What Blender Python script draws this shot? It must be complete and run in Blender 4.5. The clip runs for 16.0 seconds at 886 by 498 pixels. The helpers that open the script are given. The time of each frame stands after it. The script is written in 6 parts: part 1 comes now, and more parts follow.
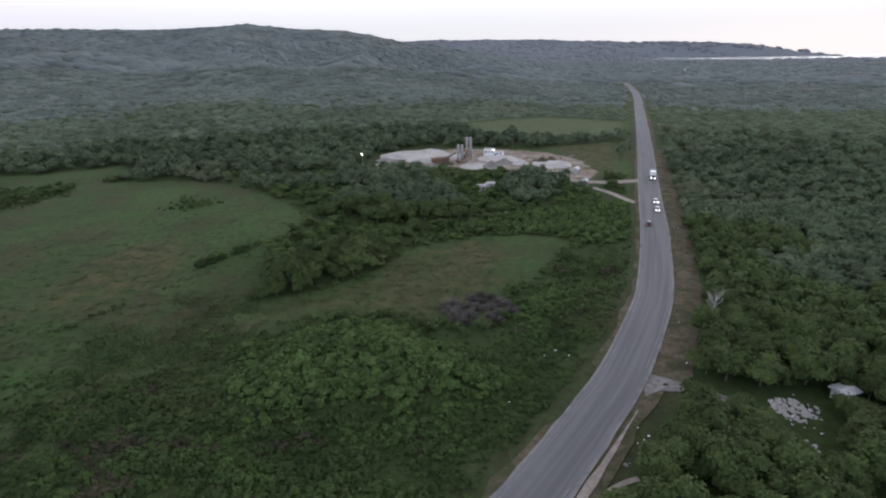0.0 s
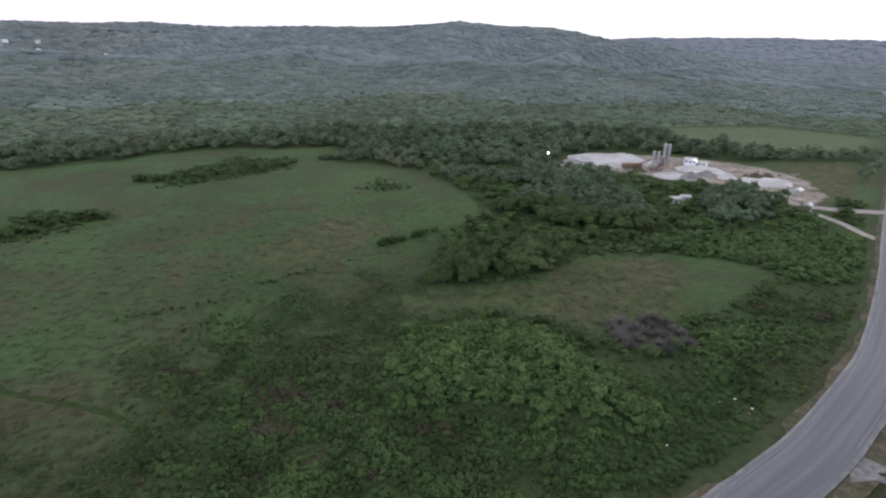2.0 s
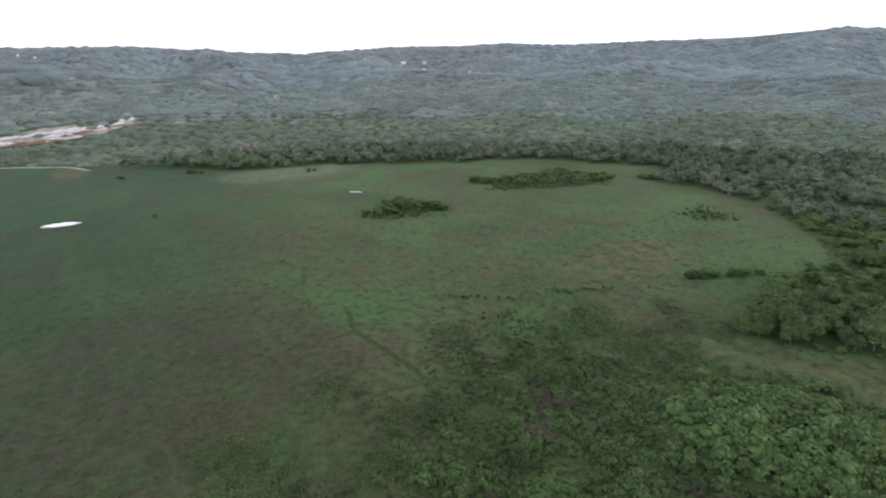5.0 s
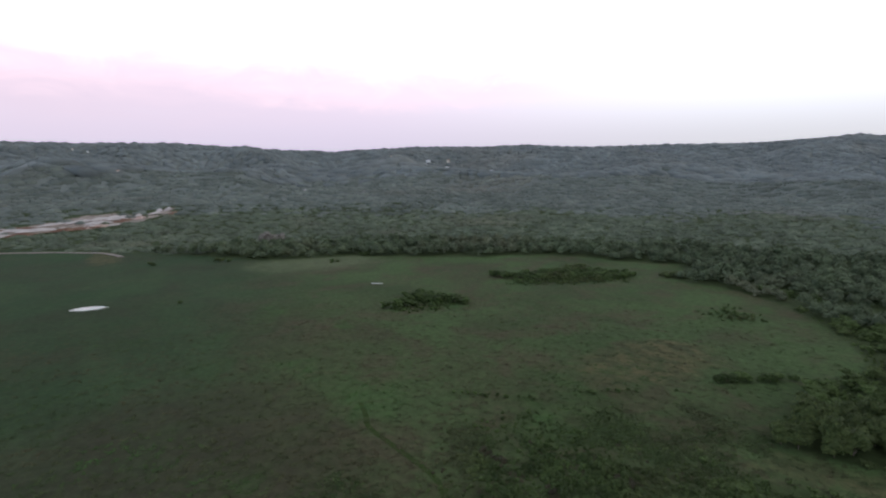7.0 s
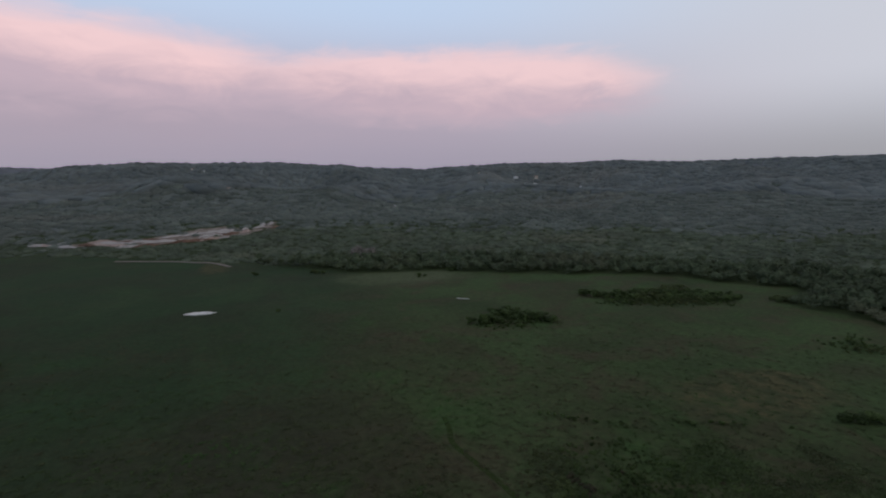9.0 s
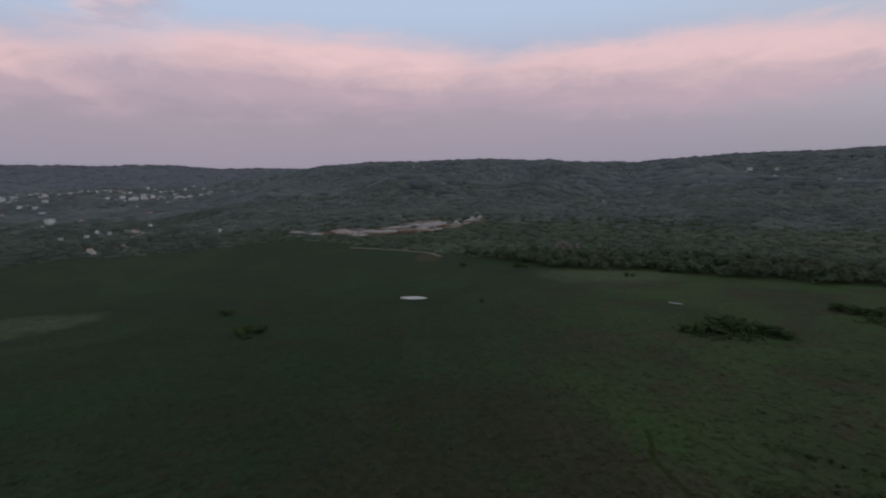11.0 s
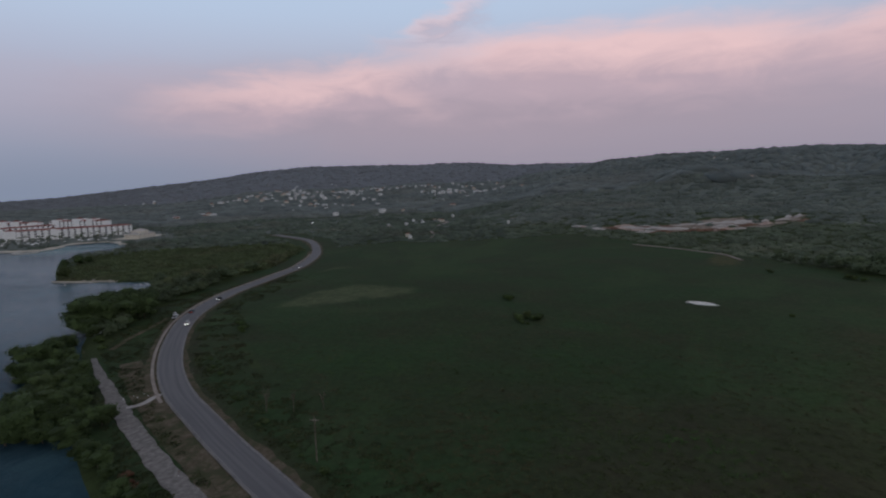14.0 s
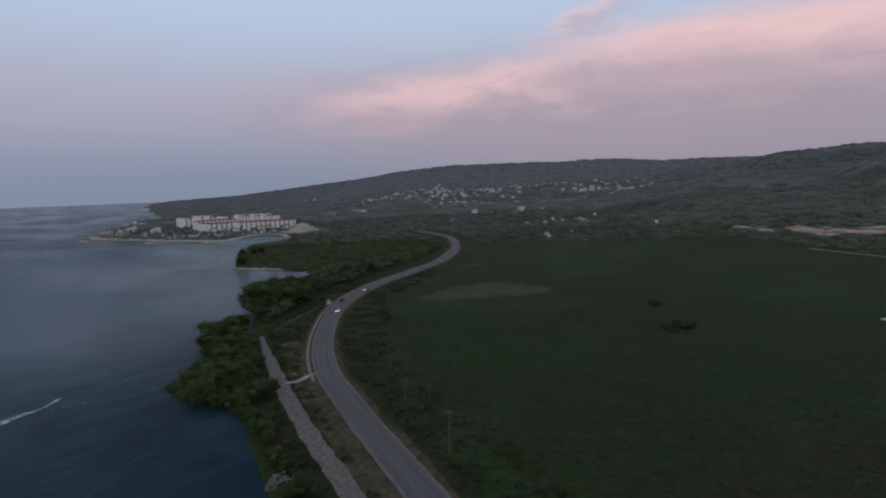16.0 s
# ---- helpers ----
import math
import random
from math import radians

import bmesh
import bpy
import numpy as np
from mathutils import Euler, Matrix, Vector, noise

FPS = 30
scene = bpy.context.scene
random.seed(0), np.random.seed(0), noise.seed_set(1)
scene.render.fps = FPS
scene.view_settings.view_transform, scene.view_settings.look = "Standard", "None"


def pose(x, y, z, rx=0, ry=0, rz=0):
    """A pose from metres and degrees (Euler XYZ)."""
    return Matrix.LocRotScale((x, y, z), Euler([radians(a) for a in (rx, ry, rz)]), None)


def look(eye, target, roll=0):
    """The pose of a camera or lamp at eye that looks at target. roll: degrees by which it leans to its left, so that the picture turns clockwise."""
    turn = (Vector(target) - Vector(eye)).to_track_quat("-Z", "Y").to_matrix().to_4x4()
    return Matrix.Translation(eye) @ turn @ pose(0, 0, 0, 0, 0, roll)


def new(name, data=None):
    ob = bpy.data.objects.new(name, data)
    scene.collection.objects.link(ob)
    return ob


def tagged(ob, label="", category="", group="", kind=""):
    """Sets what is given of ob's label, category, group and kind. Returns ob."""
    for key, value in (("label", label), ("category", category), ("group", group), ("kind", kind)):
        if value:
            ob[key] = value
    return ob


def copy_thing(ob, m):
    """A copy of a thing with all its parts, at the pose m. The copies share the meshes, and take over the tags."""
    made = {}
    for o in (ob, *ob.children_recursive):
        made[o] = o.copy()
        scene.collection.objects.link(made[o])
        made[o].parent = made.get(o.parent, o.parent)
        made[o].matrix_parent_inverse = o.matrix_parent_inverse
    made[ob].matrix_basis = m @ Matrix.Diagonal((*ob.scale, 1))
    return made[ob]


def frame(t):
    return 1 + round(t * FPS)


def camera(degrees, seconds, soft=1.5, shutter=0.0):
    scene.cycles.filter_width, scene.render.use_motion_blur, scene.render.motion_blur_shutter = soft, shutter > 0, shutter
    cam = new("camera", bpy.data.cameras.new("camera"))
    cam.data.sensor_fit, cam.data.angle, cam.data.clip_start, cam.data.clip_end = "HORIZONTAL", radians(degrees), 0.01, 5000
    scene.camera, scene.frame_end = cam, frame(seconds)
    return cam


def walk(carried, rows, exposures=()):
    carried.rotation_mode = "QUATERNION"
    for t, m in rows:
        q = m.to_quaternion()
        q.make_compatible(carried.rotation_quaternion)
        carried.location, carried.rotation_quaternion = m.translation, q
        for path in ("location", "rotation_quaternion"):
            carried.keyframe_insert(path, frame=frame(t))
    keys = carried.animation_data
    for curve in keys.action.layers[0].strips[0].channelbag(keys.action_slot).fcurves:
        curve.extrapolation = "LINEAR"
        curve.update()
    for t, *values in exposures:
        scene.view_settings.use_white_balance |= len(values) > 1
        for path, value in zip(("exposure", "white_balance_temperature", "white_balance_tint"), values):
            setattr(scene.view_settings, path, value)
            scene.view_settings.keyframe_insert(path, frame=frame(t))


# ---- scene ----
cam = camera(80.6, 16.0, 2.1, 0.25)
PATH = [
    (0, -1.40, -3.27, 60.64, 69.31, 0.93, 0.01),
    (0.5, -0.90, -2.40, 60.67, 69.30, 0.86, 2.78),
    (1, -0.35, -1.35, 60.67, 69.32, 0.70, 8.29),
    (1.5, -0.12, -0.60, 60.58, 69.30, 0.32, 15.34),
    (2, -0.09, -0.20, 60.46, 69.22, 0.13, 20.76),
    (2.5, -0.06, -0.25, 60.49, 69.16, 0.05, 23.45),
    (3, -0.02, -0.41, 60.57, 69.03, -0.10, 27.75),
    (3.5, 0.13, -0.49, 60.67, 68.92, -0.09, 35.45),
    (4, 0.32, -0.56, 60.79, 68.66, -0.15, 46.62),
    (4.2, 0.37, -0.58, 60.82, 68.63, -0.07, 50.26),
    (6.3, 0.84, -0.81, 61.90, 75.42, 0.21, 56.49),
    (6.5, 0.83, -0.83, 61.88, 77.11, 0.17, 56.68),
    (7, 0.79, -0.88, 61.83, 81.21, 0.24, 57.11),
    (7.5, 0.72, -0.93, 61.71, 83.28, 0.25, 57.44),
    (8, 0.39, -0.91, 61.55, 83.19, 0.39, 57.96),
    (8.5, 0.06, -0.87, 61.41, 83.10, 0.39, 64.45),
    (8.7, 0.00, -0.86, 61.38, 83.09, 0.42, 65.33),
    (10.8, -0.80, 0.37, 61.25, 82.81, 0.94, 86.06),
    (11, -0.78, 0.43, 61.25, 82.80, 1.01, 88.88),
    (11.5, -0.65, 0.68, 61.26, 82.81, 1.06, 96.67),
    (12, -0.36, 0.96, 61.32, 82.78, 1.18, 100.70),
    (12.5, 0.04, 1.28, 61.38, 82.79, 1.26, 103.30),
    (13, 0.45, 1.66, 61.39, 82.85, 1.31, 111.71),
    (13.5, 0.68, 1.94, 61.35, 82.86, 1.44, 116.57),
    (14, 0.59, 2.06, 61.29, 82.86, 1.53, 119.28),
    (14.5, 0.25, 2.05, 61.22, 82.90, 1.71, 123.75),
    (15, -0.11, 1.88, 61.14, 82.93, 1.73, 127.83),
    (15.5, -0.34, 1.64, 61.07, 82.98, 1.83, 130.94),
    (16, -0.45, 1.43, 61.03, 83.06, 1.88, 134.37),
]
EXPOSURE = [(0, -0.3), (1.5, -0.05), (3.0, 0.25), (4.2, 0.47), (6.3, 0.2), (7.0, -0.55), (7.5, -0.98), (8.0, -1.16), (8.5, -1.44), (11, -1.76), (16, -1.75)]
walk(cam, [(t, pose(*p)) for t, *p in PATH], EXPOSURE)

# ---- tones of the dusk sky, sun ----
SKY_EAST, SKY_EAST_MID = (0.74, 0.88, 1.22), (1.36, 1.34, 1.70)
SKY_BELT, SKY_MID, SKY_HIGH, SKY_TOP = (1.02, 0.93, 1.18), (1.40, 1.20, 1.44), (1.56, 1.92, 2.50), (0.68, 0.69, 0.80)
GLOW_LOW, GLOW_HIGH = (1.05, 1.05, 1.14), (1.80, 1.85, 2.05)
CLOUD_BASE, CLOUD_SHADE, CLOUD_LIT = (1.22, 1.00, 1.20), (1.66, 1.28, 1.48), (2.75, 1.90, 1.92)
SUN_POWER = 0.35
MARSH_GREEN, MARSH_OLIVE, MARSH_BROWN = (0.040, 0.062, 0.023), (0.052, 0.062, 0.027), (0.070, 0.057, 0.034)
MARSH_DEEP, MARSH_DARK, MARSH_FRESH = (0.025, 0.056, 0.021), (0.029, 0.044, 0.020), (0.056, 0.092, 0.032)
MARSH_LUSH, MARSH_STRAW = (0.047, 0.094, 0.027), (0.088, 0.084, 0.038)

# ---- sky and light ----
SUN_AZ = radians(35)          # the last glow lies to the right of the first view
world = bpy.data.worlds.new("dusk_sky")
scene.world = world
world.use_nodes = True
wn, wl = world.node_tree.nodes, world.node_tree.links
wn.clear()


def wmath(op, a, b=None, clamp=False):
    n = wn.new("ShaderNodeMath")
    n.operation, n.use_clamp = op, clamp
    for i, v in enumerate((a, b)):
        if v is None:
            continue
        if isinstance(v, (int, float)):
            n.inputs[i].default_value = v
        else:
            wl.new(v, n.inputs[i])
    return n.outputs[0]


def wmix(fac, a, b):
    n = wn.new("ShaderNodeMix")
    n.data_type = "RGBA"
    for sock, v in ((n.inputs["Factor"], fac), (n.inputs["A"], a), (n.inputs["B"], b)):
        if isinstance(v, (int, float)):
            sock.default_value = v
        elif isinstance(v, tuple):
            sock.default_value = (*v, 1)
        else:
            wl.new(v, sock)
    return n.outputs["Result"]


def wstep(v, lo, hi):
    n = wn.new("ShaderNodeMapRange")
    n.interpolation_type = "SMOOTHSTEP"
    wl.new(v, n.inputs["Value"])
    n.inputs["From Min"].default_value, n.inputs["From Max"].default_value = lo, hi
    return n.outputs["Result"]


def wnoise(vec, scale, squash, detail, rough=0.55, shift=(0, 0, 0), twist=0.0):
    m = wn.new("ShaderNodeMapping")
    m.inputs["Scale"].default_value = squash
    m.inputs["Location"].default_value = shift
    wl.new(vec, m.inputs["Vector"])
    n = wn.new("ShaderNodeTexNoise")
    n.inputs["Scale"].default_value, n.inputs["Detail"].default_value = scale, detail
    n.inputs["Roughness"].default_value, n.inputs["Distortion"].default_value = rough, twist
    wl.new(m.outputs[0], n.inputs["Vector"])
    return n.outputs["Fac"]


tc = wn.new("ShaderNodeTexCoord")
sep = wn.new("ShaderNodeSeparateXYZ")
wl.new(tc.outputs["Generated"], sep.inputs[0])
up = sep.outputs["Z"]
toward = wmath("ADD", wmath("MULTIPLY", sep.outputs["X"], math.sin(SUN_AZ)), wmath("MULTIPLY", sep.outputs["Y"], math.cos(SUN_AZ)))
sky = wn.new("ShaderNodeTexSky")
sky.sky_type, sky.sun_disc = "NISHITA", False
sky.sun_elevation, sky.sun_rotation = radians(14.0), SUN_AZ
sky.air_density, sky.dust_density, sky.ozone_density = 1.0, 0.6, 2.0
# clear air, graded from the mauve belt over the horizon to pale blue, then dim blue overhead
side = wmath("MULTIPLY", wmath("ARCTAN2", wmath("MULTIPLY", sep.outputs["X"], -1.0), sep.outputs["Y"]), 57.2958)
low = wmix(wstep(wmath("ABSOLUTE", side), 112.0, 158.0), SKY_BELT, SKY_EAST)
over = wmix(wstep(wmath("ABSOLUTE", side), 125.0, 160.0), SKY_MID, SKY_EAST_MID)
belt = wmix(wstep(up, 0.0, 0.17), low, over)
clear = wmix(wstep(up, 0.13, 0.32), belt, SKY_HIGH)
glow = wmix(wstep(up, 0.03, 0.18), GLOW_LOW, GLOW_HIGH)
clear = wmix(wstep(toward, -0.30, 0.60), clear, glow)
clear = wmix(wstep(up, 0.36, 0.75), clear, SKY_TOP)
# pink-lit cloud: three ragged banks and a torn wisp, lit along their tops, mauve beneath
el = wmath("MULTIPLY", wmath("ARCSINE", up), 57.2958)
puff = wnoise(tc.outputs["Generated"], 3.0, (1.0, 1.0, 2.4), 5, 0.5, (3.1, 1.7, 0.2), 0.4)
fine = wnoise(tc.outputs["Generated"], 9.0, (1.0, 1.0, 2.6), 7, 0.6, (0.4, 2.2, 0.9), 0.8)
streaky = wnoise(tc.outputs["Generated"], 5.0, (1.0, 1.0, 7.0), 6, 0.6, (1.4, 0.2, 2.9), 0.5)
az_w = wmath("ADD", side, wmath("ADD", wmath("MULTIPLY", wmath("SUBTRACT", puff, 0.5), 14.0), wmath("MULTIPLY", wmath("SUBTRACT", fine, 0.5), 6.0)))
el_w = wmath("ADD", el, wmath("ADD", wmath("MULTIPLY", wmath("SUBTRACT", streaky, 0.5), 2.6), wmath("MULTIPLY", wmath("SUBTRACT", fine, 0.5), 2.4)))


def bank(az, rise, wide, over, under, tilt, edge):
    """One cloud bank round a bearing and a height in degrees: its cover, and how high in it a place lies."""
    da = wmath("SUBTRACT", az_w, az)
    de = wmath("SUBTRACT", wmath("SUBTRACT", el_w, rise), wmath("MULTIPLY", da, tilt))
    dv = wmath("MAXIMUM", wmath("DIVIDE", de, over), wmath("DIVIDE", de, -under))
    d = wmath("SQRT", wmath("ADD", wmath("POWER", wmath("ABSOLUTE", wmath("DIVIDE", da, wide)), 2.6), wmath("MULTIPLY", dv, dv)))
    return wmath("SUBTRACT", 1.0, wstep(d, 1.0 - edge, 1.0 + edge * 0.5)), wstep(de, -0.6 * under, 0.55 * over)


whole = clear
for (a_, e_, w_, o_, u_, t_, f_), base_, lit_, full in (
        ((112, 8.8, 44, 3.6, 6.0, 0.0, 0.9), CLOUD_BASE, CLOUD_SHADE, 0.75),
        ((64, 10.3, 22, 3.9, 4.0, 0.03, 0.40), CLOUD_SHADE, CLOUD_LIT, 0.85),
        ((102, 11.8, 22, 3.5, 4.0, 0.05, 0.60), CLOUD_SHADE, CLOUD_LIT, 0.92),
        ((133, 9.7, 14, 2.6, 3.2, -0.16, 0.75), CLOUD_SHADE, CLOUD_LIT, 0.75),
        ((126, 8.6, 6.0, 1.6, 1.4, 0.20, 0.98), CLOUD_SHADE, CLOUD_LIT, 0.4),
        ((119.5, 16.4, 5.0, 1.2, 1.6, -0.34, 0.95), CLOUD_SHADE, CLOUD_LIT, 0.6)):
    cover, high = bank(a_, e_, w_, o_, u_, t_, f_)
    tone = wmix(wmath("ADD", high, wmath("MULTIPLY", wmath("SUBTRACT", fine, 0.5), 0.6), True), base_, lit_)
    whole = wmix(wmath("MULTIPLY", cover, full), whole, tone)
air = wn.new("ShaderNodeBackground")
wl.new(whole, air.inputs["Color"])
air.inputs["Strength"].default_value = 1.0
blue = wn.new("ShaderNodeBackground")
wl.new(sky.outputs[0], blue.inputs["Color"])
blue.inputs["Strength"].default_value = 0.004
both = wn.new("ShaderNodeAddShader")
wl.new(air.outputs[0], both.inputs[0])
wl.new(blue.outputs[0], both.inputs[1])
out = wn.new("ShaderNodeOutputWorld")
wl.new(both.outputs[0], out.inputs["Surface"])

sun = new("sun", bpy.data.lights.new("sun", "SUN"))
sun.data.energy, sun.data.angle, sun.data.color = SUN_POWER, radians(25), (1.0, 0.9, 0.84)
sun.matrix_world = look((800 * math.sin(SUN_AZ), 800 * math.cos(SUN_AZ), 200), (0, 0, 0))

# ---- materials ----


class Nodes:
    """A material's nodes, with the few moves that all materials here share."""

    def __init__(self, name, rough=0.8, metal=0.0, spec=0.3):
        self.mat = bpy.data.materials.new(name)
        self.mat.use_nodes = True
        self.n, self.l = self.mat.node_tree.nodes, self.mat.node_tree.links
        self.b = self.n["Principled BSDF"]
        self.b.inputs["Roughness"].default_value = rough
        self.b.inputs["Metallic"].default_value = metal
        self.b.inputs["Specular IOR Level"].default_value = spec
        self.place = self.n.new("ShaderNodeNewGeometry")

    def noise(self, scale, detail=4, rough=0.55, stretch=(1, 1, 1), twist=0.0, shift=(0, 0, 0)):
        m = self.n.new("ShaderNodeMapping")
        m.inputs["Scale"].default_value = stretch
        m.inputs["Location"].default_value = shift
        self.l.new(self.place.outputs["Position"], m.inputs["Vector"])
        t = self.n.new("ShaderNodeTexNoise")
        t.inputs["Scale"].default_value, t.inputs["Detail"].default_value = scale, detail
        t.inputs["Roughness"].default_value, t.inputs["Distortion"].default_value = rough, twist
        self.l.new(m.outputs[0], t.inputs["Vector"])
        return t.outputs["Fac"]

    def step(self, v, lo, hi):
        r = self.n.new("ShaderNodeMapRange")
        r.interpolation_type = "SMOOTHSTEP"
        r.inputs["From Min"].default_value, r.inputs["From Max"].default_value = lo, hi
        self.l.new(v, r.inputs["Value"])
        return r.outputs["Result"]

    def calc(self, op, a, b):
        m = self.n.new("ShaderNodeMath")
        m.operation = op
        for i, v in enumerate((a, b)):
            if isinstance(v, (int, float)):
                m.inputs[i].default_value = v
            else:
                self.l.new(v, m.inputs[i])
        return m.outputs[0]

    def mix(self, fac, a, b):
        m = self.n.new("ShaderNodeMix")
        m.data_type = "RGBA"
        for sock, v in ((m.inputs["Factor"], fac), (m.inputs["A"], a), (m.inputs["B"], b)):
            if isinstance(v, (int, float)):
                sock.default_value = v
            elif isinstance(v, tuple):
                sock.default_value = (*v, 1)
            else:
                self.l.new(v, sock)
        return m.outputs["Result"]

    def colour(self, c):
        if isinstance(c, tuple):
            self.b.inputs["Base Color"].default_value = (*c, 1)
        else:
            self.l.new(c, self.b.inputs["Base Color"])

    def bump(self, height, strength, distance):
        b = self.n.new("ShaderNodeBump")
        b.inputs["Strength"].default_value, b.inputs["Distance"].default_value = strength, distance
        self.l.new(height, b.inputs["Height"])
        self.l.new(b.outputs[0], self.b.inputs["Normal"])


def plain(name, a, b, scale=1.0, rough=0.8, metal=0.0, bump=0.0, spec=0.3, dirt=None):
    """Two tones at two scales, with a fine relief."""
    k = Nodes(name, rough, metal, spec)
    c = k.mix(k.step(k.noise(scale, 5), 0.35, 0.65), a, b)
    c = k.mix(k.step(k.noise(scale * 9, 4, shift=(5, 1, 3)), 0.45, 0.75), c, dirt or tuple(0.75 * v for v in a))
    k.colour(c)
    if bump:
        k.bump(k.noise(scale * 14, 4), 0.6, bump)
    return k.mat


def leafage(name, dark, light, dry, patch=0.02, rough=0.75, single=0.2, vary=0.5, stands=0.0):
    """Leaves: each leaf its own tone, whole stands of them lighter or drier."""
    k = Nodes(name, rough, 0.0, 0.2)
    c = k.mix(k.place.outputs["Random Per Island"], dark, light)
    stand = k.noise(patch, 3, shift=(11, 3, 0))
    c = k.mix(k.step(stand, 0.5, 0.72), c, dry)
    tone = k.step(k.noise(patch * 5, 3), 0.3, 0.7)
    each = k.step(k.noise(single, 2, shift=(3, 9, 1)), 0.32, 0.68)
    if stands:
        dense = k.step(k.noise(0.0075, 5, 0.62, twist=0.4, shift=(23, 6, 0)), 0.42, 0.60)
        c = k.mix(k.calc("MULTIPLY", dense, stands), c, tuple(0.55 * v for v in dark))
    h = k.n.new("ShaderNodeHueSaturation")
    k.l.new(k.calc("ADD", k.calc("ADD", k.calc("MULTIPLY", tone, vary), k.calc("MULTIPLY", each, vary)), 1.0 - vary), h.inputs["Value"])
    k.l.new(c, h.inputs["Color"])
    k.colour(h.outputs[0])
    # leaves let part of the light through
    thin = k.n.new("ShaderNodeBsdfTranslucent")
    k.l.new(h.outputs[0], thin.inputs["Color"])
    blend = k.n.new("ShaderNodeMixShader")
    blend.inputs[0].default_value = 0.25
    k.l.new(k.b.outputs[0], blend.inputs[1])
    k.l.new(thin.outputs[0], blend.inputs[2])
    k.l.new(blend.outputs[0], k.n["Material Output"].inputs["Surface"])
    return k.mat


def glowing(name, colour, power):
    k = Nodes(name)
    k.colour(colour)
    k.b.inputs["Emission Color"].default_value = (*colour, 1)
    k.b.inputs["Emission Strength"].default_value = power
    return k.mat


# the marsh, its dry patches, bare soil and the floor of the woods
k = Nodes("marsh_and_soil", 0.95, 0.0, 0.1)
mask = k.n.new("ShaderNodeVertexColor")
mask.layer_name = "land"
parts = k.n.new("ShaderNodeSeparateColor")
k.l.new(mask.outputs["Color"], parts.inputs[0])
ragged = k.calc("MULTIPLY", k.calc("SUBTRACT", k.noise(0.09, 6, 0.65), 0.5), 0.9)
dry = k.step(k.calc("ADD", parts.outputs[0], ragged), 0.35, 0.75)
bare = k.step(k.calc("ADD", parts.outputs[1], ragged), 0.42, 0.58)
wood = k.step(k.calc("ADD", parts.outputs[2], ragged), 0.3, 0.7)
big = k.step(k.noise(0.011, 5, 0.6, twist=0.6), 0.4, 0.66)
streak = k.step(k.noise(0.05, 5, 0.6, stretch=(1.0, 0.35, 1.0), twist=0.8), 0.42, 0.68)
tuft = k.noise(0.55, 5, 0.7)
c = k.mix(big, MARSH_GREEN, MARSH_OLIVE)
c = k.mix(k.calc("MULTIPLY", streak, 0.48), c, MARSH_BROWN)
c = k.mix(k.calc("MULTIPLY", k.step(k.noise(0.028, 5, 0.6, shift=(40, 7, 0)), 0.5, 0.68), 0.9), c, MARSH_LUSH)
pale = k.step(k.calc("ADD", mask.outputs["Alpha"], k.calc("MULTIPLY", ragged, 0.7)), 0.3, 0.8)
zones = k.n.new("ShaderNodeVertexColor")
zones.layer_name = "sedge"
zone = k.n.new("ShaderNodeSeparateColor")
k.l.new(zones.outputs["Color"], zone.inputs[0])
deep = k.step(k.calc("ADD", zone.outputs[1], k.calc("MULTIPLY", ragged, 0.5)), 0.2, 0.9)
c = k.mix(k.calc("MULTIPLY", deep, 0.8), c, k.mix(k.step(k.noise(0.018, 6, 0.65, stretch=(1.0, 0.6, 1.0), shift=(2, 8, 0)), 0.38, 0.62), MARSH_DEEP, MARSH_DARK))
c = k.mix(k.calc("MULTIPLY", k.calc("MULTIPLY", deep, 0.7), k.step(k.noise(0.013, 6, 0.6, stretch=(0.6, 1.0, 1.0), twist=0.9, shift=(6, 14, 0)), 0.50, 0.66)), c, (0.042, 0.074, 0.029))
fresh = k.calc("MULTIPLY", k.step(k.noise(0.016, 6, 0.62, twist=0.7, shift=(17, 5, 0)), 0.38, 0.62), zone.outputs[2])
c = k.mix(fresh, c, MARSH_FRESH)
c = k.mix(k.calc("MULTIPLY", k.step(k.noise(0.045, 6, 0.68, twist=0.5, shift=(1, 31, 0)), 0.47, 0.66), k.calc("SUBTRACT", 0.62, k.calc("MULTIPLY", deep, 0.45))), c, MARSH_BROWN)
c = k.mix(pale, c, (0.092, 0.112, 0.056))
c = k.mix(dry, c, k.mix(k.step(k.noise(0.2, 5), 0.35, 0.65), MARSH_STRAW, MARSH_OLIVE))
c = k.mix(k.step(k.calc("ADD", k.calc("MULTIPLY", zone.outputs[0], 0.62), k.calc("MULTIPLY", ragged, 0.6)), 0.2, 0.8), c, (0.043, 0.039, 0.024))
c = k.mix(wood, c, (0.042, 0.060, 0.022))
soil = k.mix(k.step(k.noise(0.12, 6, 0.65), 0.35, 0.65), (0.34, 0.29, 0.25), (0.19, 0.15, 0.115))
soil = k.mix(k.step(k.noise(0.9, 5, 0.6), 0.55, 0.75), soil, (0.13, 0.10, 0.075))
c = k.mix(bare, c, soil)
h = k.n.new("ShaderNodeHueSaturation")
k.l.new(k.calc("ADD", k.calc("MULTIPLY", k.step(tuft, 0.3, 0.7), 0.4), 0.8), h.inputs["Value"])
k.l.new(c, h.inputs["Color"])
k.colour(h.outputs[0])
k.bump(k.calc("ADD", tuft, k.calc("MULTIPLY", k.noise(0.16, 4), 2.0)), 0.35, 0.4)
ground_mat = k.mat

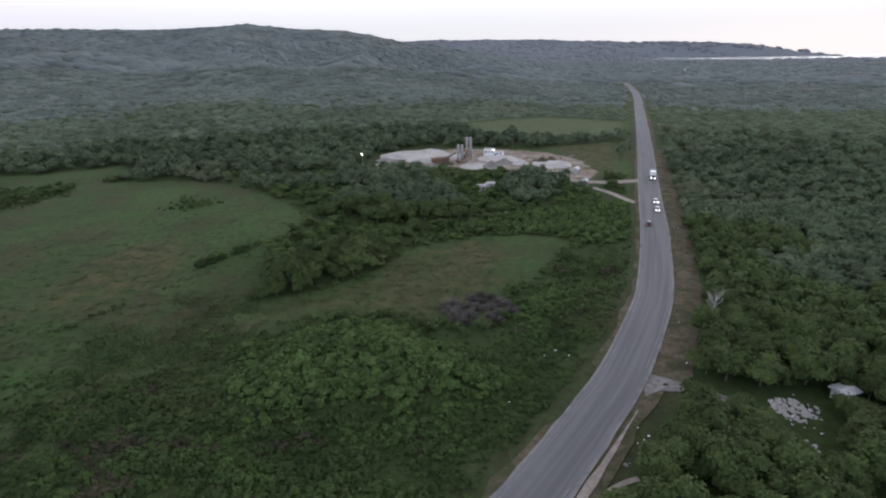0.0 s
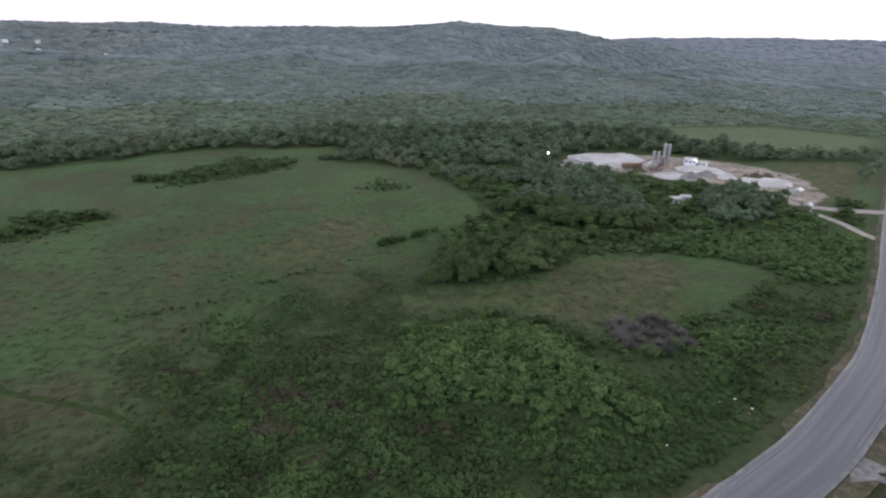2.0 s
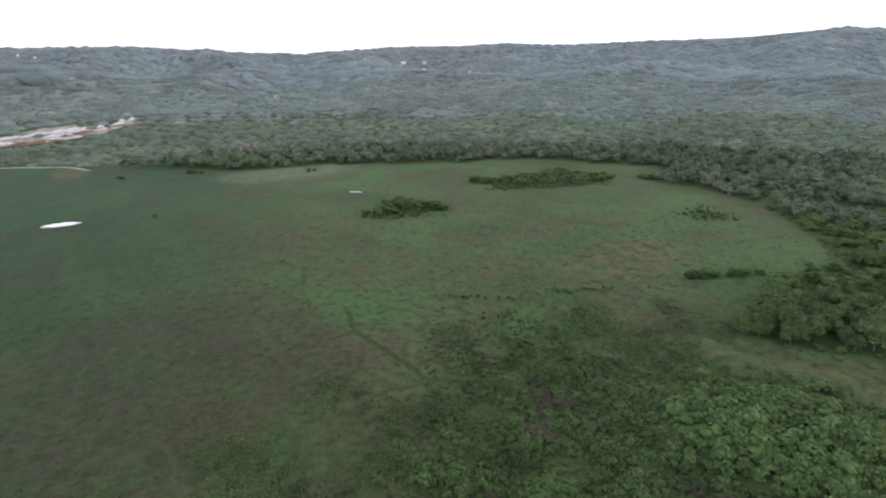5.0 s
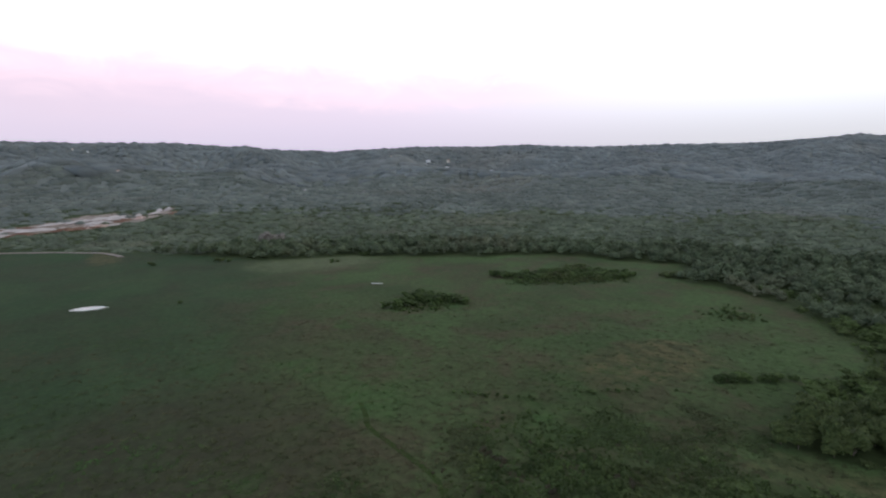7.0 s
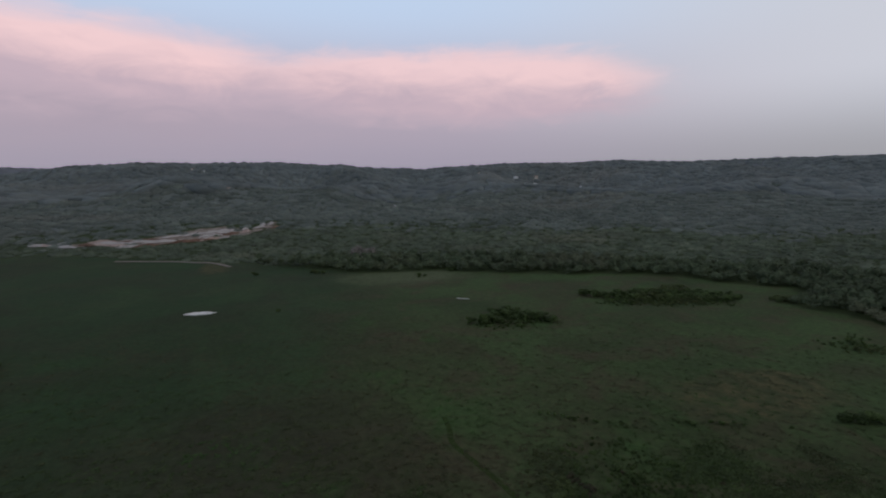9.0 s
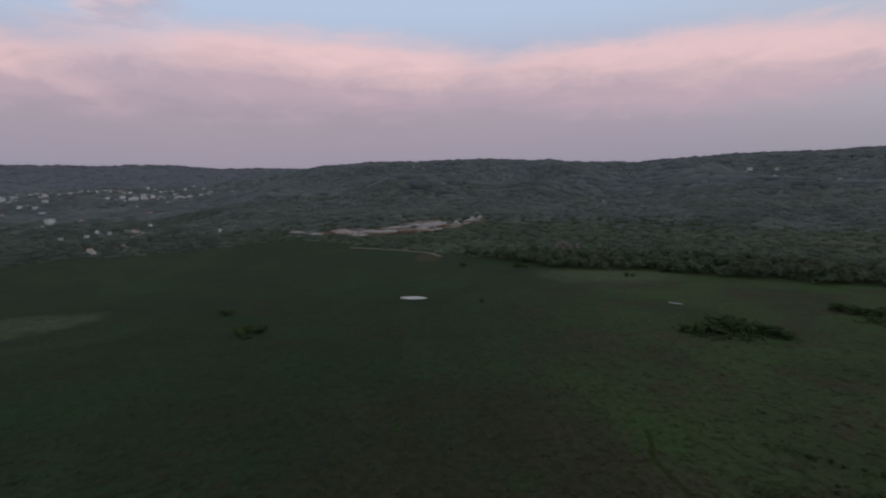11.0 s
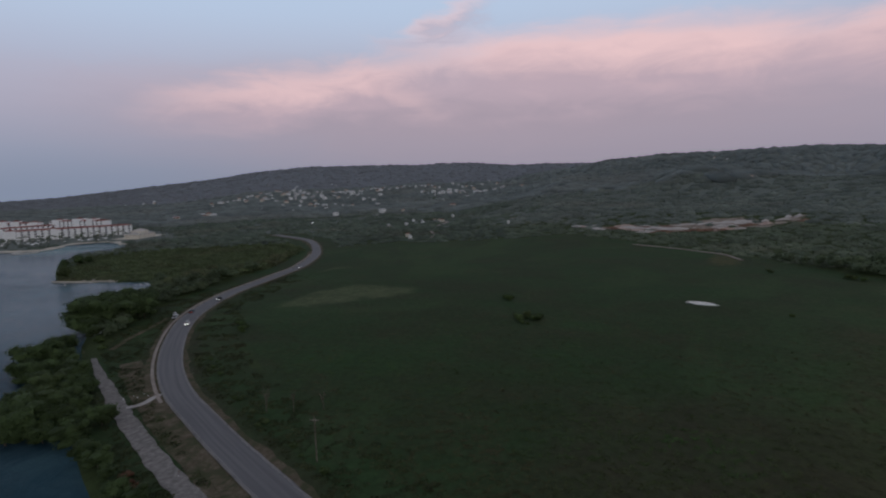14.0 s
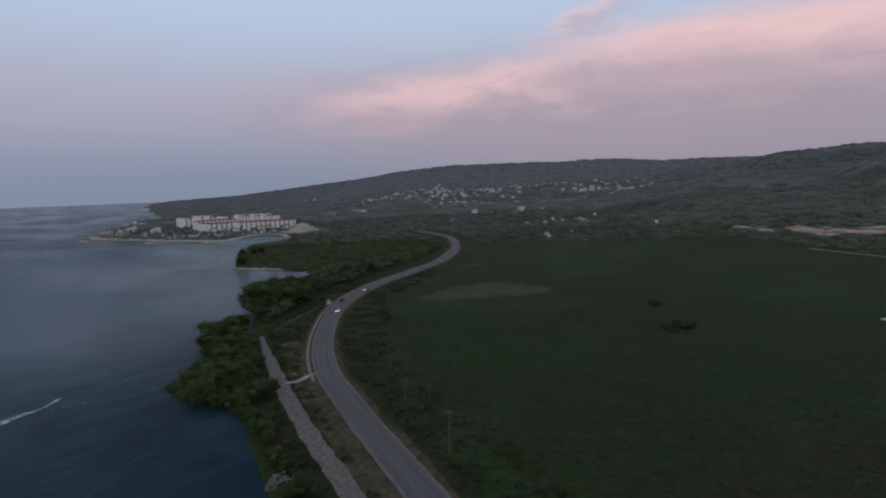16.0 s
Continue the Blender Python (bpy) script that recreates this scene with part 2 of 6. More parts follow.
# wooded slopes seen from afar, crowns fading together; haze put into their base colour
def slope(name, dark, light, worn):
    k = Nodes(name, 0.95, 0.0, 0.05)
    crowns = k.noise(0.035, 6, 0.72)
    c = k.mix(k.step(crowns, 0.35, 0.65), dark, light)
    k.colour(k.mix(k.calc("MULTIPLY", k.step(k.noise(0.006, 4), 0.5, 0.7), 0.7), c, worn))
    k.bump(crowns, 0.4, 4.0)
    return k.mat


slope_haze_mat = slope("hazed_slope_woods", (0.154, 0.176, 0.158), (0.170, 0.192, 0.174), (0.172, 0.188, 0.170))
ridge_haze_mat = slope("hazed_ridge_woods", (0.176, 0.190, 0.210), (0.194, 0.208, 0.226), (0.192, 0.204, 0.222))

leaf_thicket = leafage("thicket_leaves", (0.052, 0.088, 0.026), (0.108, 0.160, 0.050), (0.100, 0.146, 0.044), 0.05, single=0.35, vary=0.4)
leaf_low = leafage("low_brush_leaves", (0.040, 0.068, 0.020), (0.078, 0.118, 0.036), (0.082, 0.100, 0.038), 0.03, vary=0.45)
leaf_worn = leafage("dry_brush_leaves", (0.052, 0.050, 0.030), (0.082, 0.074, 0.044), (0.070, 0.078, 0.036), 0.05, vary=0.4)
leaf_weeds = leafage("weed_leaves", (0.046, 0.076, 0.025), (0.076, 0.112, 0.037), (0.078, 0.092, 0.041), 0.03, vary=0.35)
leaf_wood = leafage("woodland_leaves", (0.046, 0.072, 0.025), (0.096, 0.128, 0.041), (0.100, 0.116, 0.046), 0.012, vary=0.35)
# edge and plain leaves: distance haze is paled into the base colours
leaf_edge_haze = leafage("hazed_wood_edge_leaves", (0.070, 0.100, 0.054), (0.124, 0.156, 0.086), (0.134, 0.146, 0.088), 0.014, vary=0.36, stands=0.3)
leaf_plain_haze = leafage("hazed_plain_woods_leaves", (0.096, 0.126, 0.082), (0.154, 0.186, 0.122), (0.160, 0.172, 0.116), 0.010, single=0.14, vary=0.32, stands=0.38)
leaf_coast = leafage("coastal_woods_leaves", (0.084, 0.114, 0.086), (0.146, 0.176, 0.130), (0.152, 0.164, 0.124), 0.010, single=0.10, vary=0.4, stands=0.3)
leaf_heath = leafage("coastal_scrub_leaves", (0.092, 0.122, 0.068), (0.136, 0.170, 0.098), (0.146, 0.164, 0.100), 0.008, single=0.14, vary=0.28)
leaf_mangrove = leafage("mangrove_leaves", (0.038, 0.062, 0.022), (0.078, 0.116, 0.042), (0.080, 0.104, 0.042), 0.02)
leaf_scrub = leafage("scrub_leaves", (0.040, 0.054, 0.022), (0.068, 0.080, 0.034), (0.074, 0.074, 0.038), 0.02)
leaf_shrub = leafage("shrub_leaves", (0.056, 0.088, 0.026), (0.084, 0.124, 0.038), (0.090, 0.110, 0.044), 0.03, vary=0.4)
leaf_russet = leafage("russet_leaves", (0.10, 0.042, 0.026), (0.16, 0.075, 0.045), (0.12, 0.08, 0.045), 0.2)
leaf_spit = leafage("spit_scrub_leaves", (0.080, 0.112, 0.052), (0.130, 0.158, 0.074), (0.134, 0.138, 0.074), 0.02, vary=0.4)
leaf_dead = leafage("dead_twigs", (0.100, 0.092, 0.084), (0.18, 0.165, 0.150), (0.14, 0.128, 0.112), 0.05)
leaf_pale = leafage("pale_leaves", (0.16, 0.15, 0.13), (0.28, 0.26, 0.23), (0.24, 0.22, 0.19), 0.05)
# far, hill and ridge leaves: haze greys and blues the base colours
leaf_far_haze = leafage("hazed_distant_woods_leaves", (0.144, 0.174, 0.150), (0.204, 0.234, 0.198), (0.206, 0.218, 0.184), 0.006, single=0.06, vary=0.28, stands=0.36)
leaf_hill_haze = leafage("hazed_hill_woods_leaves", (0.172, 0.202, 0.198), (0.226, 0.258, 0.246), (0.228, 0.244, 0.222), 0.004, single=0.03, vary=0.22, stands=0.34)
leaf_ridge_haze = leafage("hazed_ridge_woods_leaves", (0.200, 0.214, 0.232), (0.214, 0.228, 0.246), (0.212, 0.224, 0.242), 0.003, single=0.015, vary=0.12)
bark = plain("bark", (0.11, 0.09, 0.07), (0.20, 0.17, 0.14), 3, 0.9, bump=0.02)
pale_bark = plain("pale_bark", (0.32, 0.30, 0.27), (0.45, 0.42, 0.38), 3, 0.9, bump=0.02)
concrete = plain("weathered_concrete", (0.42, 0.40, 0.38), (0.55, 0.53, 0.50), 0.6, 0.85, bump=0.01)
steel = plain("grey_steel", (0.32, 0.31, 0.30), (0.44, 0.42, 0.40), 0.8, 0.55, 0.3)
rust = plain("rusted_steel", (0.17, 0.10, 0.07), (0.28, 0.18, 0.13), 1.2, 0.8, 0.2)
white_wall = plain("white_render", (0.74, 0.74, 0.74), (0.85, 0.85, 0.85), 0.15, 0.8)
hotel_white = plain("bright_white_render", (0.88, 0.88, 0.89), (0.92, 0.92, 0.92), 0.1, 0.8, dirt=(0.82, 0.81, 0.80))
cream_wall = plain("cream_render", (0.60, 0.54, 0.46), (0.70, 0.65, 0.56), 0.15, 0.8)
pink_wall = plain("faded_render", (0.48, 0.44, 0.42), (0.60, 0.55, 0.52), 0.15, 0.8)
red_roof = plain("red_roof_tiles", (0.22, 0.060, 0.045), (0.30, 0.095, 0.07), 0.4, 0.8, bump=0.03)
zinc_roof = plain("zinc_roof", (0.50, 0.51, 0.53), (0.66, 0.67, 0.69), 0.3, 0.5, 0.2, dirt=(0.36, 0.30, 0.26))
dark_roof = plain("grey_roof", (0.16, 0.16, 0.17), (0.24, 0.23, 0.23), 0.3, 0.7)
window_dark = plain("dark_window", (0.02, 0.025, 0.03), (0.035, 0.04, 0.045), 0.5, 0.15, spec=0.6)
white_paint = plain("worn_road_paint", (0.20, 0.20, 0.205), (0.30, 0.295, 0.29), 0.8, 0.7)
rubber = plain("tyre_rubber", (0.02, 0.02, 0.02), (0.03, 0.03, 0.03), 5, 0.9)
glass = plain("car_glass", (0.02, 0.024, 0.03), (0.03, 0.034, 0.04), 5, 0.08, spec=0.6)
car_white = plain("white_car_paint", (0.72, 0.72, 0.72), (0.78, 0.78, 0.78), 2, 0.25, spec=0.5)
car_dark = plain("dark_car_paint", (0.03, 0.033, 0.04), (0.045, 0.05, 0.06), 2, 0.25, spec=0.5)
car_silver = plain("silver_car_paint", (0.40, 0.41, 0.42), (0.46, 0.47, 0.48), 2, 0.3, 0.4)
lamp_lit = glowing("lit_lamp", (1.0, 0.97, 0.9), 30.0)
headlight_lit = glowing("lit_headlight", (1.0, 0.96, 0.88), 14.0)
tail_lit = glowing("lit_tail_light", (0.7, 0.05, 0.03), 0.5)
gravel = plain("pale_gravel", (0.38, 0.355, 0.34), (0.52, 0.49, 0.47), 0.12, 0.95, bump=0.12, dirt=(0.36, 0.32, 0.29))
dark_gravel = plain("grey_gravel", (0.20, 0.185, 0.17), (0.29, 0.27, 0.25), 0.2, 0.95, bump=0.1)
rubble_mat = plain("grey_rubble", (0.16, 0.148, 0.14), (0.27, 0.252, 0.24), 0.8, 0.95, bump=0.05)
k = Nodes("brown_dirt", 0.95, 0.0, 0.1)
c = k.mix(k.step(k.noise(0.5, 6, 0.65), 0.35, 0.65), (0.090, 0.072, 0.050), (0.150, 0.122, 0.090))
c = k.mix(k.step(k.noise(0.22, 6, 0.68, twist=0.6, shift=(4, 9, 0)), 0.42, 0.62), c, (0.060, 0.064, 0.034))
c = k.mix(k.calc("MULTIPLY", k.step(k.noise(2.4, 4, 0.6), 0.5, 0.7), 0.6), c, (0.050, 0.058, 0.028))
k.colour(c)
k.bump(k.noise(1.8, 5), 0.6, 0.08)
dirt_mat = k.mat
shoulder_mat = plain("tan_gravel", (0.26, 0.220, 0.195), (0.36, 0.310, 0.275), 0.5, 0.95, bump=0.02, dirt=(0.17, 0.14, 0.115))
sand_mat = plain("beach_sand", (0.50, 0.45, 0.38), (0.62, 0.56, 0.48), 0.1, 0.95, bump=0.03)
pink_earth = plain("pink_quarried_earth", (0.40, 0.30, 0.26), (0.52, 0.42, 0.37), 0.12, 0.95, bump=0.1, dirt=(0.27, 0.19, 0.15))
red_earth = plain("red_brown_earth", (0.15, 0.085, 0.06), (0.22, 0.14, 0.10), 0.15, 0.95, bump=0.1)
foam_mat = plain("sea_foam", (0.72, 0.76, 0.80), (0.85, 0.87, 0.9), 0.8, 0.6)
# pale pond water: brightness of reflected sky put into the base colour
pond_sheen = plain("pale_pond_sheen", (0.38, 0.43, 0.38), (0.50, 0.55, 0.48), 0.2, 0.25, spec=0.5)

# asphalt: darker wheel paths are left to its own wear, in long streaks
k = Nodes("worn_asphalt", 0.75, 0.0, 0.35)
uv = k.n.new("ShaderNodeUVMap")
uv.uv_map = "along"
su = k.n.new("ShaderNodeSeparateXYZ")
k.l.new(uv.outputs[0], su.inputs[0])
m = k.n.new("ShaderNodeCombineXYZ")
k.l.new(k.calc("MULTIPLY", su.outputs[0], 9.0), m.inputs[0])
k.l.new(k.calc("MULTIPLY", su.outputs[1], 0.02), m.inputs[1])
lane = k.n.new("ShaderNodeTexNoise")
lane.inputs["Scale"].default_value, lane.inputs["Detail"].default_value = 1.0, 4
k.l.new(m.outputs[0], lane.inputs["Vector"])
c = k.mix(k.step(lane.outputs["Fac"], 0.36, 0.66), (0.112, 0.110, 0.117), (0.150, 0.146, 0.153))
c = k.mix(k.calc("MULTIPLY", k.step(k.noise(0.5, 6, 0.7), 0.5, 0.8), 0.5), c, (0.125, 0.12, 0.125))
edge = k.step(k.calc("ABSOLUTE", k.calc("SUBTRACT", su.outputs[0], 0.5), 0), 0.40, 0.50)
c = k.mix(k.calc("MULTIPLY", edge, k.step(k.noise(0.3, 5), 0.3, 0.6)), c, (0.23, 0.215, 0.205))
k.colour(c)
k.bump(k.noise(9, 3), 0.4, 0.01)
asphalt = k.mat

# sea: dark water, pale and green over the shallows, ruffled by wind in patches
k = Nodes("sea_water", 0.2, 0.0, 0.10)
k.b.inputs["IOR"].default_value = 1.33
shoal = k.n.new("ShaderNodeVertexColor")
shoal.layer_name = "shoal"
sp = k.n.new("ShaderNodeSeparateColor")
k.l.new(shoal.outputs["Color"], sp.inputs[0])
reef = k.step(k.noise(0.02, 6, 0.65, twist=0.5), 0.45, 0.7)
near = k.step(k.calc("ADD", sp.outputs[0], k.calc("MULTIPLY", k.calc("SUBTRACT", k.noise(0.03, 5), 0.5), 0.8)), 0.3, 0.8)
c = k.mix(near, (0.006, 0.062, 0.116), (0.024, 0.064, 0.092))
c = k.mix(k.calc("MULTIPLY", reef, near), c, (0.058, 0.116, 0.140))
weedy = k.step(k.noise(0.045, 7, 0.7, stretch=(1, 0.5, 1), twist=1.2), 0.54, 0.70)
c = k.mix(k.calc("MULTIPLY", k.calc("MULTIPLY", weedy, near), 0.75), c, (0.026, 0.036, 0.046))
# mid-distance band paled in the base colour for sky reflected there
c = k.mix(k.calc("MULTIPLY", sp.outputs[1], 0.35), c, (0.080, 0.135, 0.160))
lagoon = k.step(k.calc("ADD", sp.outputs[2], k.calc("MULTIPLY", k.calc("SUBTRACT", k.noise(0.05, 5), 0.5), 0.6)), 0.3, 0.8)
c = k.mix(lagoon, c, (0.13, 0.23, 0.25))
# wave crests paled in the base colour for light on ripples
crest = k.step(k.noise(0.10, 7, 0.72, stretch=(0.4, 1.5, 1), twist=1.4), 0.54, 0.70)
patch = k.step(k.noise(0.012, 4, 0.6, shift=(9, 2, 0)), 0.4, 0.65)
c = k.mix(k.calc("MULTIPLY", crest, k.calc("ADD", k.calc("MULTIPLY", patch, 0.6), 0.35)), c, (0.075, 0.155, 0.205))
drift = k.step(k.noise(0.012, 7, 0.66, stretch=(0.45, 1.6, 1), twist=1.6, shift=(3, 6, 0)), 0.52, 0.66)
c = k.mix(k.calc("MULTIPLY", drift, 0.45), c, (0.060, 0.140, 0.190))
c = k.mix(k.calc("MULTIPLY", k.step(k.noise(0.03, 6, 0.68, stretch=(0.5, 1.4, 1), shift=(4, 4, 0)), 0.5, 0.68), 0.5), c, (0.014, 0.038, 0.066))
k.colour(c)
wind = k.step(k.noise(0.008, 4, 0.6, stretch=(1, 0.5, 1)), 0.35, 0.7)
ripple = k.calc("ADD", k.noise(0.22, 6, 0.65, stretch=(0.6, 1.3, 1)), k.calc("MULTIPLY", k.noise(2.2, 3), 0.3))
calm = k.calc("SUBTRACT", 1.0, k.calc("MULTIPLY", sp.outputs[1], 0.6))
k.bump(k.calc("MULTIPLY", k.calc("MULTIPLY", ripple, calm), k.calc("ADD", k.calc("MULTIPLY", wind, 1.0), 0.4)), 1.0, 1.6)
k.l.new(k.calc("ADD", k.calc("MULTIPLY", sp.outputs[1], 0.16), 0.035), k.b.inputs["Specular IOR Level"])
rr = k.calc("ADD", k.calc("MULTIPLY", wind, 0.15), 0.14)
k.l.new(rr, k.b.inputs["Roughness"])
water_mat = k.mat

# ---- the plan ----
ROAD = [(300, 1075), (333, 1020), (322, 965), (270, 766), (190, 521), (134, 354), (103.6, 265), (84.8, 210), (72.2, 172), (60.6, 140), (51.8, 118), (44.6, 104), (37.6, 91.5),
        (31, 80.8), (24.2, 71.6), (17.4, 62.6), (8.6, 51.6), (-10, 28.5), (-28, 2), (-45, -26), (-57, -50), (-65, -70), (-71, -88), (-79.5, -113), (-92.5, -146),
        (-112, -178), (-140, -212), (-169, -236), (-206, -256), (-247, -271), (-295, -291), (-356, -333), (-425, -403), (-455, -455), (-480, -520)]
COAST = [(-1500, -4700), (-916, -3230), (-450, -1417), (-330, -1256), (-245, -1050), (-190, -935), (-184, -870), (-205, -820), (-236, -722), (-272, -655), (-322, -694), (-356, -672), (-340, -606), (-318, -578), (-268, -566), (-238, -532),
         (-201, -462), (-178, -409), (-206, -342), (-188, -308), (-160, -292), (-127, -262), (-100, -218), (-74, -165), (-58, -137), (-51.5, -118),
         (-43.5, -92), (-8, -45), (60, 5), (200, 100), (700, 560), (1800, 1750), (2150, 2600), (1650, 2720), (1150, 2850), (1000, 2960),
         (1500, 3720), (2450, 3350), (2500, 3550), (1900, 4500)]
FIELD = [(-42, 14), (-38, 40), (-43, 60), (-47, 84), (-47, 98), (-53, 118), (-57, 142), (-60, 164), (-54, 187), (-69, 211), (-88, 232), (-111, 250), (-144, 261), (-165, 253), (-172, 278), (-192, 300),
         (-211, 280), (-244, 274), (-265, 256), (-293, 200), (-339, 144), (-350, 90), (-411, 42), (-473, -28), (-500, -70), (-545, -150), (-481, -228), (-448, -315),
         (-400, -333), (-330, -285), (-250, -258), (-200, -235), (-155, -200), (-120, -140), (-98, -100), (-82, -60), (-62, -20)]
OLIVE = [(-54, 98), (-51, 118), (-35, 125), (-24, 134), (-15, 152), (-1, 163), (22, 167), (37, 165), (40, 157), (31, 141), (23, 130), (14, 123), (13, 116), (12, 106), (4, 101), (-5, 106), (-13, 109), (-24, 110), (-36, 108)]
THICKET = [(-38, 40), (-44, 60), (-48, 84), (-46, 93), (-36, 105), (-23, 109), (-11, 107), (-3, 99), (6, 98), (14, 108), (15, 119), (31, 140), (41, 153), (58, 153), (52, 128), (38, 97), (22, 73), (8, 56), (-10, 33), (-26, 10), (-40, 16)]
BRUSH = [(6, 172), (30, 168), (43, 156), (64, 158), (78, 195), (70, 206), (45, 200), (20, 190)]
YARD = [(-50, 285), (-42, 318), (-26, 342), (5, 346), (40, 338), (66, 326), (80, 300), (84, 262), (74, 244), (60, 238), (48, 262), (0, 276)]
MEADOW = [(10, 470), (94, 508), (160, 465), (138, 388), (84, 368), (20, 398)]
FALLOW = [(64, 342), (116, 356), (101, 304), (90, 262), (80, 254), (72, 290)]
SPIT = [(-178, -409), (-206, -342), (-190, -300), (-272, -300), (-370, -360), (-405, -420), (-330, -500), (-262, -535), (-205, -460)]
MOUND = [(-46, 80), (-44, 92), (-35, 102), (-23, 107), (-11, 105), (-3, 96), (5, 90), (12, 83), (8, 73), (-9, 71), (-28, 67), (-41, 70)]
QUARRY = [(-600, -172), (-580, -129), (-556, -69), (-575, -16), (-598, 22), (-650, 62), (-700, 74), (-698, 60), (-640, 36), (-675, 8), (-668, -22), (-628, -48), (-606, -104)]

# ground laid bare among the houses: centre and size
BARE = [(-1136, -640, 26), (-757, -440, 20), (-545, -545, 15), (-694, -275, 11), (-622, -222, 12), (-900, -560, 20), (-690, -385, 15), (-985, -520, 18), (-560, -330, 9), (-830, -640, 18), (-388, -512, 9), (-384, -426, 8), (-704, -943, 22)]


def smooth(v, lo, hi):
    s = np.clip((v - lo) / (hi - lo), 0, 1)
    return s * s * (3 - 2 * s)


def inside(poly, x, y):
    """Signed distance to an outline: positive inside."""
    x, y = np.asarray(x, float), np.asarray(y, float)
    best, odd = np.full(x.shape, 1e12), np.zeros(x.shape, bool)
    for (ax, ay), (bx, by) in zip(poly, poly[1:] + poly[:1]):
        dx, dy = bx - ax, by - ay
        s = np.clip(((x - ax) * dx + (y - ay) * dy) / (dx * dx + dy * dy), 0, 1)
        best = np.minimum(best, (x - ax - s * dx) ** 2 + (y - ay - s * dy) ** 2)
        if ay != by:
            odd ^= ((ay > y) != (by > y)) & (x < (bx - ax) * (y - ay) / (by - ay) + ax)
    return np.where(odd, 1, -1) * np.sqrt(best)


def beside(line, x, y):
    """Distance to an open line."""
    x, y = np.asarray(x, float), np.asarray(y, float)
    best = np.full(x.shape, 1e12)
    for (ax, ay), (bx, by) in zip(line[:-1], line[1:]):
        dx, dy = bx - ax, by - ay
        s = np.clip(((x - ax) * dx + (y - ay) * dy) / (dx * dx + dy * dy), 0, 1)
        best = np.minimum(best, (x - ax - s * dx) ** 2 + (y - ay - s * dy) ** 2)
    return np.sqrt(best)


def glide(points, step):
    """A smooth line through points, at even steps."""
    p = np.array(points, float)
    p = np.vstack([2 * p[0] - p[1], p, 2 * p[-1] - p[-2]])
    dense = []
    for i in range(1, len(p) - 2):
        for s in np.linspace(0, 1, 16, endpoint=False):
            a, b, c, d = p[i - 1:i + 3]
            dense.append(0.5 * (2 * b + (c - a) * s + (2 * a - 5 * b + 4 * c - d) * s * s + (3 * b - a - 3 * c + d) * s ** 3))
    dense.append(p[-2])
    dense = np.array(dense)
    run = np.concatenate([[0], np.cumsum(np.linalg.norm(np.diff(dense, axis=0), axis=1))])
    at = np.arange(0, run[-1], step)
    return np.stack([np.interp(at, run, dense[:, i]) for i in range(dense.shape[1])], 1)


def ripple(x, y, size, seed=0.0):
    """Smooth uneven waves between -1 and 1."""
    r = np.zeros(np.shape(x))
    rs = np.random.RandomState(int(seed * 10) + 5)
    for i in range(7):
        a, ph, f = rs.uniform(0, 6.28), rs.uniform(0, 6.28), rs.uniform(0.6, 1.8) * 6.28 / size
        r = r + np.sin((np.cos(a) * x + np.sin(a) * y) * f + ph + 0.8 * np.sin((np.sin(a) * x - np.cos(a) * y) * f * 0.6 + ph))
    return r / 4.2


LAND = COAST + [(-4900, 4900), (-4900, -4700)]
road_line = glide(ROAD, 4.0)
road_coarse = [tuple(p) for p in road_line[::5]]
# skyline of the near hills and of the far ridge: bearing (degrees to the left of the first view), rise over the eye
NEAR_AZ = [-14, -6, 4.7, 10, 15, 19, 22, 27, 35, 43, 48, 54, 60, 66, 72, 78, 84, 90, 97, 102, 107, 114, 124]
NEAR_EL = [-2.4, -0.7, 0.95, 1.95, 2.15, 2.6, 2.35, 2.1, 2.12, 2.0, 2.3, 2.12, 2.18, 1.68, 1.62, 2.1, 2.38, 2.25, 2.2, 1.7, 1, -0.3, -2.5]
FAR_AZ = [-45, -37, -34, -31, -22, -9, 0, 20, 90, 100, 108, 116, 121, 128, 133, 137, 143, 150, 156, 163, 170]
FAR_EL = [-0.9, -0.75, -0.1, 0.25, 0.67, 0.97, 1.02, 0.92, 1.1, 1.52, 1.72, 2.02, 2.07, 2.02, 2.05, 1.72, 1.02, 0.2, -0.45, -0.8, -0.95]


